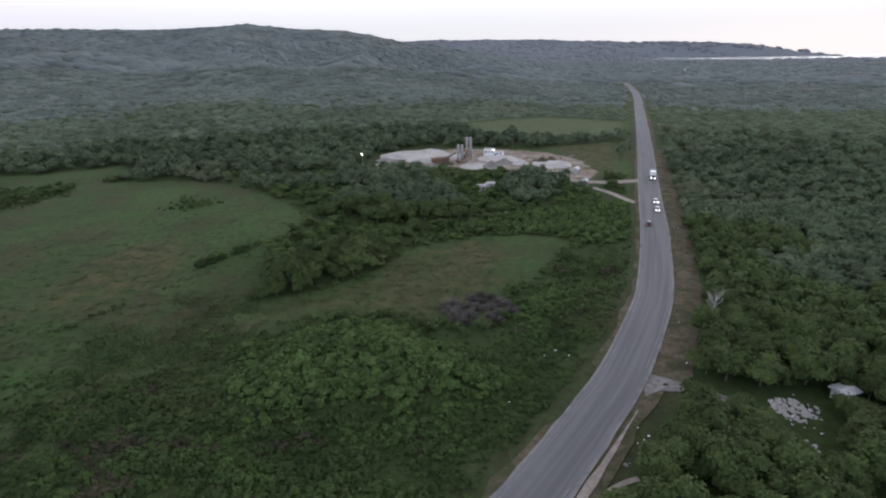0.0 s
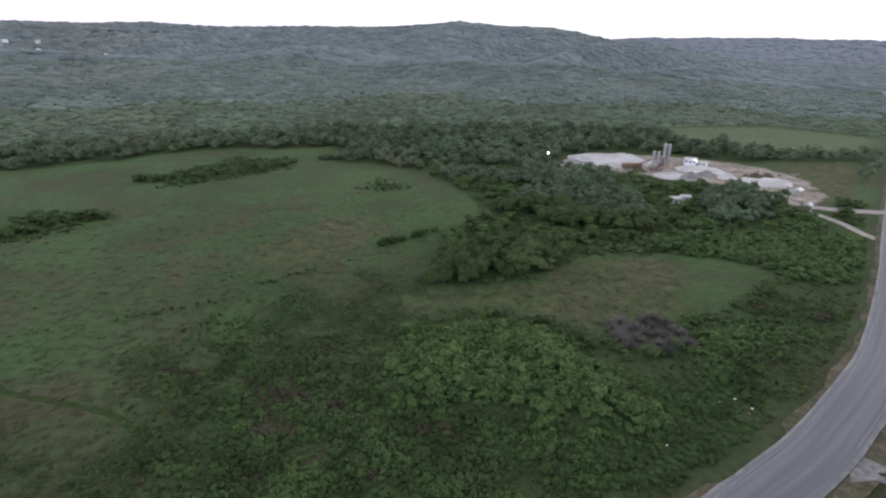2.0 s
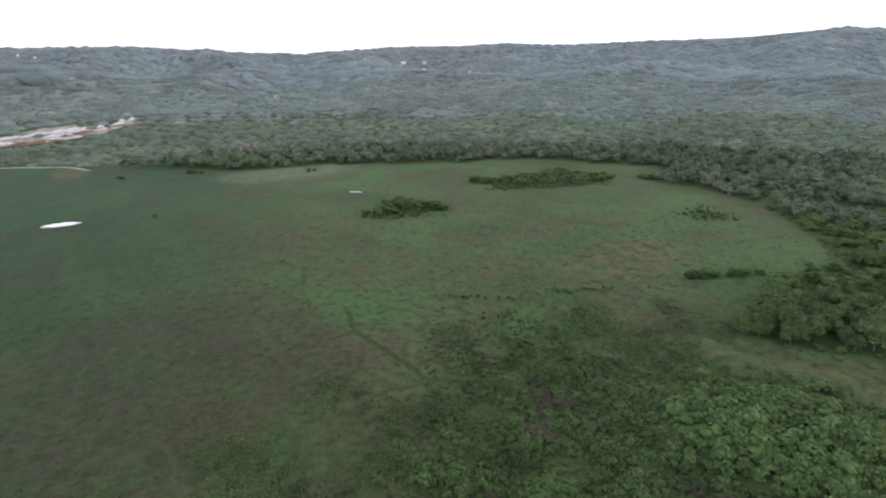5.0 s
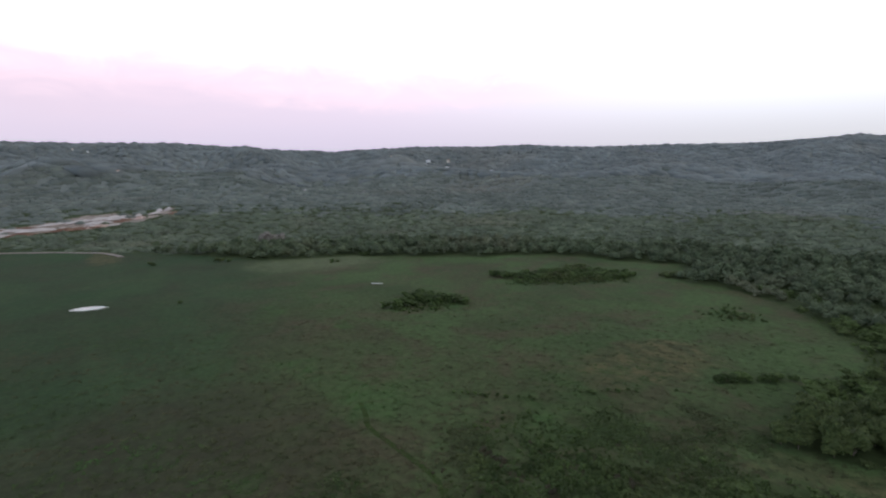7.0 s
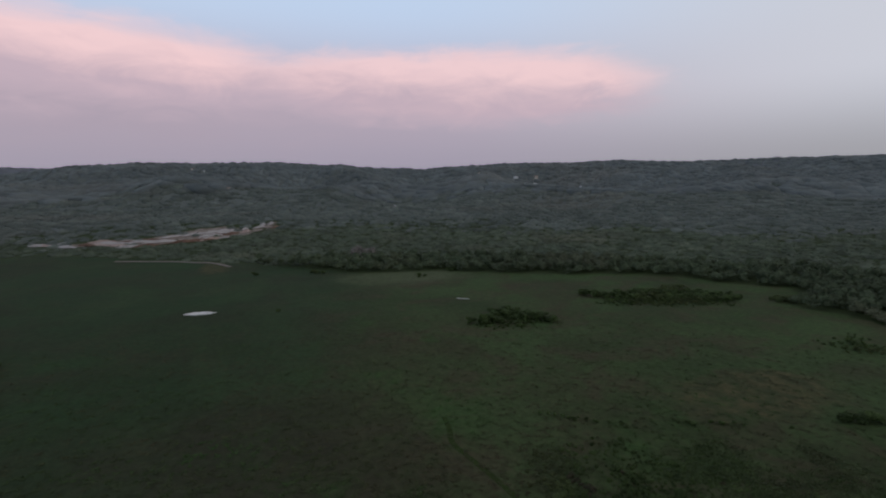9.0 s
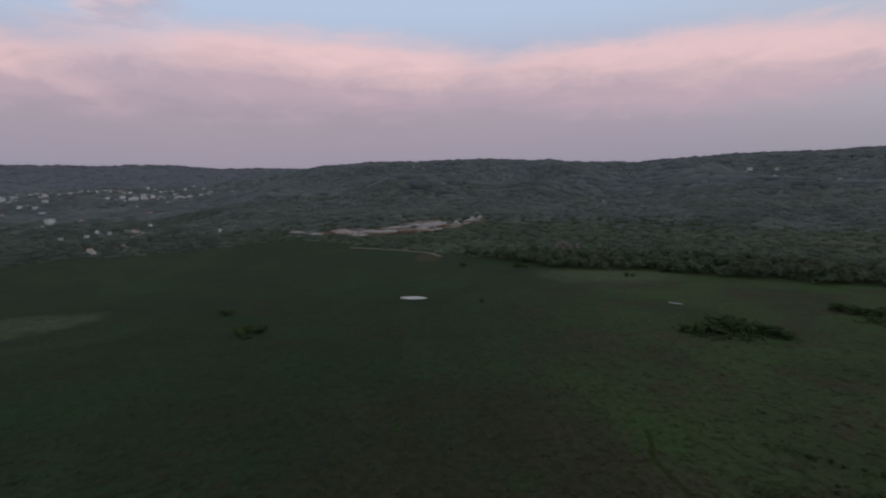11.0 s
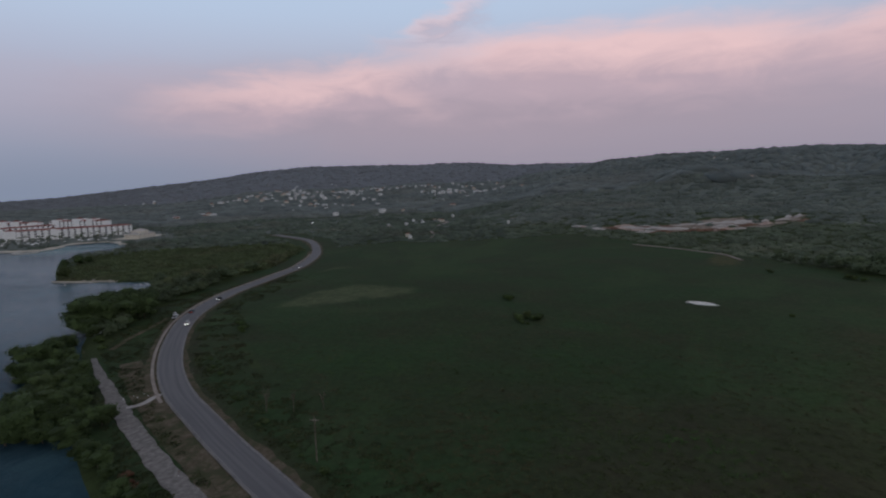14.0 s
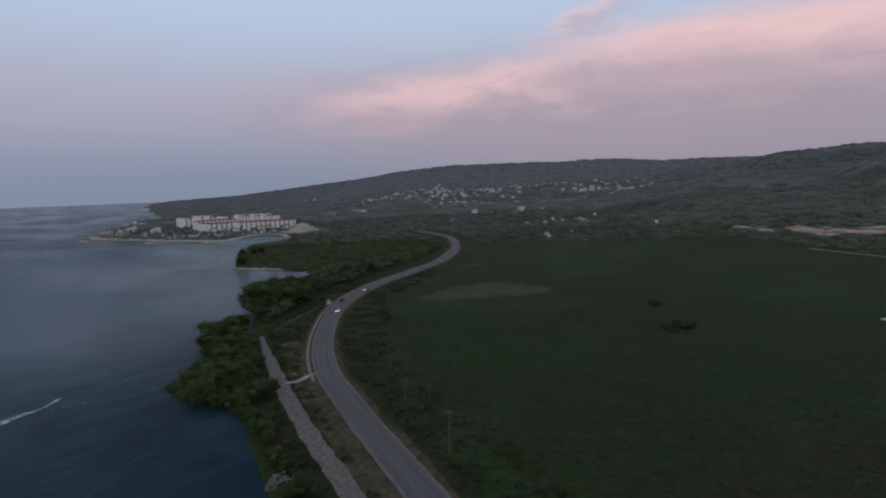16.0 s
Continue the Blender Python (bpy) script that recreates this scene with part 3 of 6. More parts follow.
def height(x, y):
    """The land's height: flat marsh, wooded hills inland, a far ridge."""
    x, y = np.asarray(x, float), np.asarray(y, float)
    r = np.hypot(x, y)
    az = np.degrees(np.arctan2(-x, y))
    az = np.where(az < -90, az + 360, az)
    top = np.tan(np.radians(np.interp(az, NEAR_AZ, NEAR_EL, -3, -3)))
    crest = 1900 + 250 * np.sin(np.radians(az * 3.1 + 20))
    near = np.maximum(60 + crest * top, 0) * smooth(r, 430, crest * 1.03) ** 0.9 * (1 - 0.75 * smooth(r, crest * 1.03, crest * 1.6))
    foot = smooth(r, 450, 1000) * (1 - smooth(r, 1000, 1700))
    fold = 1 - np.abs(ripple(x, y, 620, 21)) * 1.7
    near = near + 28 * (fold - 0.92) * smooth(near, 8, 60) * (1 - smooth(r, crest * 0.72, crest * 0.97)) * smooth(r, 620, 1000)
    near = near + foot * 13 * ripple(x, y, 520) * smooth(near, 2, 25)
    near = near + smooth(near, 20, 90) * (1 - smooth(near, 95, 130)) * 10 * ripple(x, y, 300, 2)
    far_top = np.tan(np.radians(np.interp(az, FAR_AZ, FAR_EL, -3, -3)))
    far = np.maximum(60 + 4100 * far_top, 0) * (smooth(r, 3850, 4400) * (1 - smooth(az, -24, -8)) + smooth(r, 2300, 4150) * smooth(az, -24, -8)) * (1 - 0.3 * smooth(r, 4200, 4900))
    far = far * (1 + 0.05 * ripple(x, y, 700, 3))
    town = smooth(az, 98, 112) * (1 - smooth(az, 136, 150)) * smooth(r, 800, 1900) * (42 + 13 * smooth(az, 104, 110) * (1 - smooth(az, 122, 130)) + 7 * ripple(x, y, 330, 14)) * (1 - smooth(r, 2300, 3200))
    d = inside(LAND, x, y)
    shore = np.where((r > 2800) & (az < -20) & (az > -60), smooth(d, -80, 40), smooth(d, -7, 5))
    flat = -3.0 + 4.2 * shore + 0.25 * ripple(x, y, 60, 1) * shore
    flat = flat + 2.4 * smooth(inside(MOUND, x, y), -3, 12)
    return flat + np.maximum(np.maximum(near, town), far) * smooth(d, 0, 250)


def mesh_from(name, verts, faces, mats, smooth_shade=False, index=None):
    """One mesh object from arrays; faces all alike, of three or four corners."""
    me = bpy.data.meshes.new(name)
    faces = np.asarray(faces, np.int32)
    n = faces.shape[1]
    me.vertices.add(len(verts))
    me.vertices.foreach_set("co", np.asarray(verts, np.float32).ravel())
    me.loops.add(faces.size)
    me.loops.foreach_set("vertex_index", faces.ravel())
    me.polygons.add(len(faces))
    me.polygons.foreach_set("loop_start", np.arange(0, faces.size, n, dtype=np.int32))
    me.polygons.foreach_set("loop_total", np.full(len(faces), n, np.int32))
    for m_ in mats if isinstance(mats, (list, tuple)) else [mats]:
        me.materials.append(m_)
    if index is not None:
        me.polygons.foreach_set("material_index", np.asarray(index, np.int32))
    me.polygons.foreach_set("use_smooth", np.full(len(faces), smooth_shade, bool))
    me.update(calc_edges=True)
    return new(name, me)


def paint(ob, layer, rgba):
    a = ob.data.color_attributes.new(layer, "FLOAT_COLOR", "POINT")
    a.data.foreach_set("color", np.asarray(rgba, np.float32).ravel())


def polar(radii, steps, a0=0.0, a1=2 * math.pi):
    """Rings of points round the origin, and the faces between them."""
    ang = np.linspace(a0, a1, steps, endpoint=False)
    x = np.outer(radii, -np.sin(ang)).ravel()
    y = np.outer(radii, np.cos(ang)).ravel()
    i, j = np.meshgrid(np.arange(len(radii) - 1), np.arange(steps), indexing="ij")
    j2 = (j + 1) % steps
    f = np.stack([i * steps + j, i * steps + j2, (i + 1) * steps + j2, (i + 1) * steps + j], -1).reshape(-1, 4)[:, ::-1]
    return x, y, f


# ---- ground: one sheet out to the horizon ----
radii = np.concatenate([np.linspace(0.01, 60, 14), 60 * np.exp(np.linspace(0.03, math.log(4900 / 60), 175))])
gx, gy, gf = polar(radii, 560)
gz = height(gx, gy)
d_field = np.maximum(inside(FIELD, gx, gy), inside(OLIVE, gx, gy))
d_field = np.maximum(d_field, np.maximum(inside(MEADOW, gx, gy), inside(FALLOW, gx, gy)))
d_road = beside(road_coarse, gx, gy)
d_coast = inside(LAND, gx, gy)
straw = np.maximum.reduce([
    0.72 * np.exp(-(((gx + 97) / 21) ** 2 + ((gy - 139) / 36) ** 2) ** 2),
    0.62 * smooth(inside(OLIVE, gx, gy), -4, 6) * (1 - 0.5 * smooth(gx, 8, 26)),
    0.85 * np.exp(-(((gx + 425) / 45) ** 2 + ((gy + 5) / 14) ** 2)),
    0.95 * smooth(inside(FALLOW, gx, gy), -4, 8),
    0.25 * smooth(inside(SPIT, gx, gy), 5, 40)])
pale_cover = np.maximum.reduce([0.62 * smooth(inside([(-178, -204), (-222, -214), (-252, -202), (-258, -160), (-240, -149), (-214, -163), (-190, -181)], gx, gy), -6, 8), 0.6 * smooth(inside([(-262, -258), (-300, -262), (-318, -238), (-290, -246)], gx, gy), -5, 6),
                                0.7 * smooth(inside(MEADOW, gx, gy), -10, 15), 0.3 * smooth(inside(OLIVE, gx, gy), -3, 8) * smooth(gx, 0, 20), 0.7 * np.exp(-(((gx + 330) / 40) ** 2 + ((gy - 115) / 60) ** 2) ** 2)])
soil_cover = np.maximum.reduce([smooth(inside(YARD, gx, gy), -5, 12) * 0.72, 0.62 * smooth(inside(QUARRY, gx, gy), -8, 6),
                                0.32 * (1 - smooth(d_road, 7, 11)), 0.42 * (1 - smooth(np.abs(d_coast), 1.5, 4)) * (np.hypot(gx, gy) < 1200)])
for bx, by, br in BARE:
    soil_cover = np.maximum(soil_cover, 0.6 * (1 - smooth(np.hypot(gx - bx, gy - by), br * 0.5, br * 1.1)))
soil_cover *= smooth(gz, -1.5, 0.5)
wood_cover = (1 - smooth(d_field, -4, 3)) * smooth(d_road, 9, 14) * (1 - smooth(inside(YARD, gx, gy), -6, 4))
wood_cover *= np.where(gy < 10, smooth(d_road, 21, 27), 1.0)
# by distance: haze-greyed slope past 700 m, haze-blued ridge past 1700 m
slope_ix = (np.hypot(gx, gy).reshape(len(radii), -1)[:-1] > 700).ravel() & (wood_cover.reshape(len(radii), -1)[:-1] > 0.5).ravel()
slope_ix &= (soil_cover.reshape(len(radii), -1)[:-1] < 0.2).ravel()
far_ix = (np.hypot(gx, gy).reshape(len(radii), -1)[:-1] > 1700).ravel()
ground = mesh_from("ground", np.stack([gx, gy, gz], 1), gf, [ground_mat, slope_haze_mat, ridge_haze_mat], True, slope_ix.astype(int) + (slope_ix & far_ix))
paint(ground, "land", np.stack([straw, soil_cover, wood_cover, pale_cover], 1))
sedge = np.maximum.reduce([0.8 * (1 - smooth(d_road, 8.5, 13.0)), 0.4 * np.exp(-(((gx + 150) / 75) ** 2 + ((gy + 92) / 60) ** 2)), 0.9 * np.exp(-(((gx + 105) / 62) ** 2 + ((gy - 2) / 52) ** 2) ** 2)])
deep_zone = (1 - smooth(gy + 0.35 * (gx + 200), -20, 110)) * (np.hypot(gx, gy) < 700)
fresh_zone = smooth(gy + 0.2 * (gx + 200), 20, 120)
paint(ground, "sedge", np.stack([sedge, deep_zone, fresh_zone, sedge], 1))
tagged(ground, "green and olive coastal marsh rising to wooded hills", "ground", kind="structure")

# ---- sea ----
sx, sy, sf = polar(np.concatenate([np.linspace(0.01, 60, 8), 60 * np.exp(np.linspace(0.05, math.log(4900 / 60), 90))]), 360)
sea = mesh_from("water", np.stack([sx, sy, np.zeros_like(sx)], 1), sf, water_mat, True)
sd = inside(LAND, sx, sy)
# second channel: near-shore band at mid distance from the viewpoint, for the painted reflection
paint(sea, "shoal", np.stack([smooth(sd, -170, -15), smooth(sd, -190, -12) * (1 - smooth(np.hypot(sx, sy), 450, 800)) * smooth(np.hypot(sx, sy), 170, 300), np.maximum(np.exp(-(((sx + 300) / 60) ** 2 + ((sy + 640) / 55) ** 2)), 0.55 * np.exp(-(((sx + 205) / 60) ** 2 + ((sy + 640) / 130) ** 2)) + 0.5 * np.exp(-(((sx + 190) / 14) ** 2 + ((sy + 345) / 30) ** 2))), sd * 0 + 1], 1))
tagged(sea, "dark blue evening sea, paler over shallows", "sea", kind="structure")


# ---- road ----
def ribbon(name, line, width, mat, lift, kind="structure", label="", category="", crown=0.0, cols=6, shift=0.0, follow=None):
    """A strip along a line, laid on the ground, with thickness at its edges."""
    line = np.asarray(line, float)
    t = np.gradient(line, axis=0)
    t /= np.linalg.norm(t, axis=1)[:, None]
    side = np.stack([t[:, 1], -t[:, 0]], 1)
    w = np.broadcast_to(np.asarray(width, float), (len(line),))
    us = np.linspace(0, 1, cols + 1)
    base = height(line[:, 0] + side[:, 0] * shift, line[:, 1] + side[:, 1] * shift) if follow is None else np.full(len(line), follow)
    rows = []
    for u in np.concatenate([[0], us, [1]]):
        p = line + side * (shift + (u - 0.5) * w)[:, None]
        rows.append(np.column_stack([p, base + lift + crown * (1 - (2 * u - 1) ** 2)]))
    rows[0][:, 2] -= 0.9
    rows[-1][:, 2] -= 0.9
    n, m_ = len(rows), len(line)
    v = np.concatenate(rows)
    i, j = np.meshgrid(np.arange(n - 1), np.arange(m_ - 1), indexing="ij")
    f = np.stack([i * m_ + j, (i + 1) * m_ + j, (i + 1) * m_ + j + 1, i * m_ + j + 1], -1).reshape(-1, 4)[:, ::-1]
    ob = mesh_from(name, v, f, mat, False)
    run = np.concatenate([[0], np.cumsum(np.linalg.norm(np.diff(line, axis=0), axis=1))])
    uu = np.concatenate([[0], us, [1]])
    uvs = np.stack([np.repeat(uu, m_), np.tile(run, n)], 1)
    layer = ob.data.uv_layers.new(name="along")
    layer.data.foreach_set("uv", uvs[f.ravel()].astype(np.float32).ravel())
    return tagged(ob, label, category, kind=kind)


ROAD_W = 9.3
wobble = ripple(road_line[:, 0], road_line[:, 1], 14, 4)
ribbon("verge", road_line, 13.6 + 1.5 * wobble, dirt_mat, 0.10, label="brown dirt verge with sparse dry grass", category="verge", cols=8, shift=-0.9)
ribbon("road", road_line, np.where(road_line[:, 1] > 0, ROAD_W, ROAD_W - 1.1 * smooth(-road_line[:, 1], 0, 60) - 0.6 * smooth(-road_line[:, 0], 180, 260)) + 0.35 * ripple(road_line[:, 0], road_line[:, 1], 9, 6), asphalt, 0.32, label="worn two-lane asphalt coast road", category="road", crown=0.10, cols=10)
for s_, n_, m_ in ((3.5, "edge_line", white_paint), (-3.5, "edge_line", white_paint)):
    ribbon(n_, road_line, 0.10, m_, 0.39, label="worn white edge line on the road", category="road marking", cols=1, shift=s_)
SIDE_ROAD = glide([(35, 80.5), (39, 80), (43.5, 78), (48, 75.2), (52, 73)], 1.0)
# pale gravel shoulder along the seaward edge
near_edge = np.array([p for p in road_line if -30 < p[1] < 78])
ribbon("shoulder", near_edge, np.clip(np.arange(len(near_edge)) / 5, 0.15, 1) * (1.35 + 0.5 * ripple(near_edge[:, 0], near_edge[:, 1], 6, 3)), shoulder_mat, 0.30, label="pale gravel shoulder beside the asphalt", category="shoulder", cols=3, shift=-5.6)
ribbon("shoulder", [p for p in road_line if -330 < p[1] < -135], 1.0, shoulder_mat, 0.30, label="pale gravel shoulder beside the asphalt", category="shoulder", cols=3, shift=-5.4)
east_track = glide([(-97, -201), (-90, -184), (-84, -168), (-75.6, -146), (-70.2, -130), (-64.6, -113), (-60.8, -100), (-56, -83), (-46, -57.5), (-35, -40), (-20, -19)], 2.0)
ribbon("pavement", glide([(-106, -206), (-119, -215), (-131, -222), (-142, -229), (-148, -233)], 2.0), 2.2, dirt_mat, 0.12, label="pale dirt lane leaving the road beside mangroves", category="lane", cols=3)
ribbon("pavement", east_track, np.interp(np.arange(len(east_track)), [0, 12, 30, 90], [1.8, 3.0, 4.4, 4.8]) + 0.7 * ripple(east_track[:, 0], east_track[:, 1], 7, 2), rubble_mat, 0.12, label="old grey gravel track beside the road", category="track", cols=4)
ribbon("pavement", glide([(-77, -145), (-80, -143.6), (-83.5, -144.4), (-87.5, -145.8)], 1.0), 1.9, gravel, 0.16, label="short pale link from track to road", category="track", cols=3)
ribbon("pavement", SIDE_ROAD, np.interp(np.arange(len(SIDE_ROAD)), [0, 3, 7, 18], [8.5, 5.0, 3.2, 2.2]), rubble_mat, 0.2, label="grey gravel side road leaving the asphalt", category="side road", cols=3)
ribbon("pavement", glide([(93, 243), (84, 241), (74, 240), (63, 243), (55, 255), (40, 275)], 2.0), 5.5, shoulder_mat, 0.22, label="pale gravel drive to the plant", category="drive", cols=3)
ribbon("pavement", glide([(77, 204), (74, 212), (71, 223), (63, 236)], 2.0), 3.2, shoulder_mat, 0.18, label="pale gravel track to the plant", category="track", cols=3)
ribbon("pavement", glide([(-120, 51), (-112, 49), (-106, 47), (-96, 48), (-86, 49), (-79, 49), (-72, 47)], 2.0), 1.3, plain("wet_path", (0.030, 0.050, 0.014), (0.040, 0.062, 0.018), 0.5, 0.95, spec=0.05), 0.03, label="dark wet path trodden through the marsh", category="path", cols=2)
ribbon("pavement", glide([(26.6, 57), (24.6, 56.4), (22.2, 55.1), (19.7, 53.4), (16, 49.5)], 1.0), 0.9, shoulder_mat, 0.1, label="thin pale footpath beside the road", category="path", cols=2)
ribbon("pavement", glide([(-488, -78), (-479, -53), (-465, -27), (-448, -5), (-419, 8)], 4.0), 2.0, shoulder_mat, 0.5, label="pale track along the far side of the marsh", category="track", cols=2)
seaward = [p for p in road_line if 84 < p[1] < 330]
ribbon("verge", seaward, 5.0 + 0.9 * ripple(np.array(seaward)[:, 0], np.array(seaward)[:, 1], 17, 9), dirt_mat, 0.06, label="wide brown dirt verge beside the wood", category="verge", cols=4, shift=-8.6)
mid_ = glide([(-100, -184), (-90, -161), (-78, -131), (-70, -107), (-62, -83), (-51.5, -58), (-40, -35)], 2.0)
ribbon("verge", mid_, 8.0 + 1.0 * ripple(mid_[:, 0], mid_[:, 1], 15, 3), dirt_mat, 0.05, label="brown grassy strip between track and road", category="verge", cols=4)
for line in ([(-490, -316), (-515, -300), (-560, -330), (-610, -360)], [(-716, -401), (-690, -380), (-640, -372)], [(-1085, -605), (-1050, -580), (-1000, -590)]):
    ribbon("pavement", glide(line, 5.0), 4.0, shoulder_mat, 0.3, label="pale dirt track climbing between houses", category="track", cols=3)

# ---- plants ----
RS = np.random.RandomState(7)


def ico(level):
    bm = bmesh.new()
    bmesh.ops.create_icosphere(bm, subdivisions=level, radius=1)
    v = np.array([p.co[:] for p in bm.verts])
    f = np.array([[p.index for p in q.verts] for q in bm.faces])
    bm.free()
    return v, f


ICO1 = ico(1)
DOME = (ICO1[0], ICO1[1][ICO1[0][ICO1[1]][:, :, 2].mean(1) > -0.3])


def core(rs, lobes, src, jitter=0.18):
    """Lumpy bodies of a crown, from lobes (x, y, z, rx, rz)."""
    vs, fs, n = [], [], 0
    for x, y, z, rx, rz in lobes:
        v = src[0] * (1 + rs.uniform(-jitter, jitter, (len(src[0]), 1)))
        vs.append(v * (0.92 * rx, 0.92 * rx, 0.92 * rz) + (x, y, z))
        fs.append(src[1] + n)
        n += len(v)
    return np.concatenate(vs), np.concatenate(fs)


def leaves(rs, lobes, count, size):
    """Loose triangles of foliage lying over the lobes, facing outwards, each with its own tilt."""
    area = np.array([l[3] * (l[3] + l[4]) for l in lobes])
    pick = rs.choice(len(lobes), count, p=area / area.sum())
    lo = np.array(lobes)[pick]
    d = rs.normal(size=(count, 3))
    d[:, 2] = np.abs(d[:, 2]) * 1.1 - 0.25
    d /= np.linalg.norm(d, axis=1)[:, None]
    c = lo[:, :3] + d * lo[:, [3, 3, 4]] * rs.uniform(0.88, 1.32, (count, 1))
    n = d * 0.7 + (0, 0, 0.5) + rs.normal(scale=0.4, size=(count, 3))
    n /= np.linalg.norm(n, axis=1)[:, None]
    a = np.cross(n, rs.normal(size=(count, 3)))
    a /= np.linalg.norm(a, axis=1)[:, None]
    b = np.cross(n, a)
    s = (size * rs.uniform(0.6, 1.35, count))[:, None]
    v = np.stack([c - a * s * 0.55 - b * s * 0.4, c + a * s * 0.6 - b * s * 0.35, c + b * s * 0.75], 1).reshape(-1, 3)
    return v, np.arange(count * 3).reshape(-1, 3)


def crown(rs, radius, tall, lobes_n, leaf_n, leaf_size, src=ICO1, low=0.3):
    lobes = [(0, 0, tall * (0.5 + low / 2), radius * 0.72, tall * 0.36)]
    for i in range(lobes_n):
        a, q = rs.uniform(0, 6.28), rs.uniform(0.35, 0.78) * radius
        lobes.append((q * math.cos(a), q * math.sin(a), tall * rs.uniform(low + 0.12, 0.84), radius * rs.uniform(0.3, 0.52), tall * rs.uniform(0.13, 0.24)))
    v, f = core(rs, lobes, src)
    if leaf_n:
        v2, f2 = leaves(rs, lobes, leaf_n, leaf_size)
        f = np.concatenate([f, f2 + len(v)])
        v = np.concatenate([v, v2])
    return v, f


def scatter(name, templates, places, sizes, mat, label, category, sink=0.0, soft=False, even=0.2, squat=1.0, drape=False):
    """Many plants joined into one mesh of kind stuff."""
    rs = np.random.RandomState(len(places))
    vs, fs, n = [], [], 0
    z = height(places[:, 0], places[:, 1]) - sink
    which = rs.randint(len(templates), size=len(places))
    for k_, (v, f) in enumerate(templates):
        ix = np.nonzero(which == k_)[0]
        if not len(ix):
            continue
        a = rs.uniform(0, 6.28, len(ix))
        c, s = np.cos(a)[:, None], np.sin(a)[:, None]
        sc = sizes[ix][:, None]
        tall = sc ** squat * rs.uniform(1 - even, 1 + even, (len(ix), 1))
        x = (v[:, 0] * c - v[:, 1] * s) * sc + places[ix, :1]
        y = (v[:, 0] * s + v[:, 1] * c) * sc + places[ix, 1:2]
        zz = v[:, 2] * tall + (height(x, y) - sink if drape else z[ix][:, None])
        vs.append(np.stack([x, y, zz], -1).reshape(-1, 3))
        fs.append((f[None] + (np.arange(len(ix)) * len(v))[:, None, None]).reshape(-1, 3) + n)
        n += vs[-1].shape[0]
    ob = mesh_from(name, np.concatenate(vs), np.concatenate(fs), mat, soft)
    return tagged(ob, label, category, kind="stuff")


def spread(x0, x1, y0, y1, gap, seed):
    """Uneven places on a jittered grid."""
    rs = np.random.RandomState(seed)
    x, y = np.meshgrid(np.arange(x0, x1, gap), np.arange(y0, y1, gap))
    p = np.stack([x.ravel(), y.ravel()], 1)
    return p + rs.uniform(-0.48, 0.48, p.shape) * gap


def bearing(p):
    a = np.degrees(np.arctan2(-p[:, 0], p[:, 1]))
    return np.where(a < -90, a + 360, a)


def fan(r0, r1, a0, a1, gap, seed):
    """Uneven places in a sector of the plan; the gap grows with distance."""
    rs = np.random.RandomState(seed)
    out_, r = [], r0
    while r < r1:
        g_ = gap * (r / r0)
        n_ = int(r * radians(a1 - a0) / g_)
        a = np.radians(a0 + (a1 - a0) * (np.arange(n_) + rs.uniform(-0.48, 0.48, n_)) / n_)
        q = r + rs.uniform(-1.0, 1.0, n_) * g_
        out_.append(np.stack([-np.sin(a) * q, np.cos(a) * q], 1))
        r += g_
    return np.concatenate(out_)


CLEAR = [(58.8, 72, 5.6), (54, 63.5, 5.0), (69.4, 75, 3.5), (64, 74, 2.5), (15, 229, 2.6), (19.5, 234, 2.4), (-72, 264, 9), (-82, 266, 8), (-62, 270, 8), (-455, -455, 25), (-436, -412, 5), (-392, -676, 45)]
# hamlets: centre, spread, number of houses; then the hotel's ground
TOWN = [(-1150, -1290, 130, 16), (-1200, -1180, 110, 18), (-1130, -1060, 90, 16), (-1110, -960, 80, 12), (-1300, -1060, 90, 14), (-1370, -980, 80, 11), (-1400, -880, 60, 8),
        (-1300, -760, 55, 9), (-1280, -690, 45, 11), (-1300, -600, 50, 8), (-900, -810, 70, 6), (-1000, -830, 70, 6), (-1010, -1200, 90, 8), (-2100, -1900, 160, 6),
        (-700, -940, 40, 5), (-1500, -2000, 200, 8), (-1620, -740, 75, 5), (-760, -450, 60, 3), (-650, -330, 70, 3), (-880, -560, 90, 4), (-1080, 690, 70, 5), (-1190, 700, 60, 4)]
LONE = [(-488, -316), (-505, -330), (-716, -401), (-1089, -609), (-1079, 557), (-1093, 716), (-1070, 767), (-1003, 21), (-793, 260),
        (-1428, -23), (-1445, -51), (-665, -884), (-690, -874), (551, 1448), (609, 1444), (664, 1518), (-1085, 484), (-627, -443)]
rs = np.random.RandomState(5)
SPOTS = []
for cx, cy, wide_, n_ in TOWN:
    n_ = int(n_ * 1.5)
    while n_:
        q = (cx + rs.normal() * wide_, cy + rs.normal() * wide_ * 0.8)
        n_ -= 1
        if all(math.hypot(q[0] - o[0], q[1] - o[1]) > 13 for o in SPOTS):
            SPOTS.append(q)
SPOTS += LONE
CLEAR += [(x, y, 9) for x, y in SPOTS] + BARE
HOTEL_GROUND = [(-250, -680), (-300, -690), (-340, -700), (-365, -660), (-420, -620), (-480, -740), (-500, -980), (-330, -1060), (-200, -900), (-215, -760)]


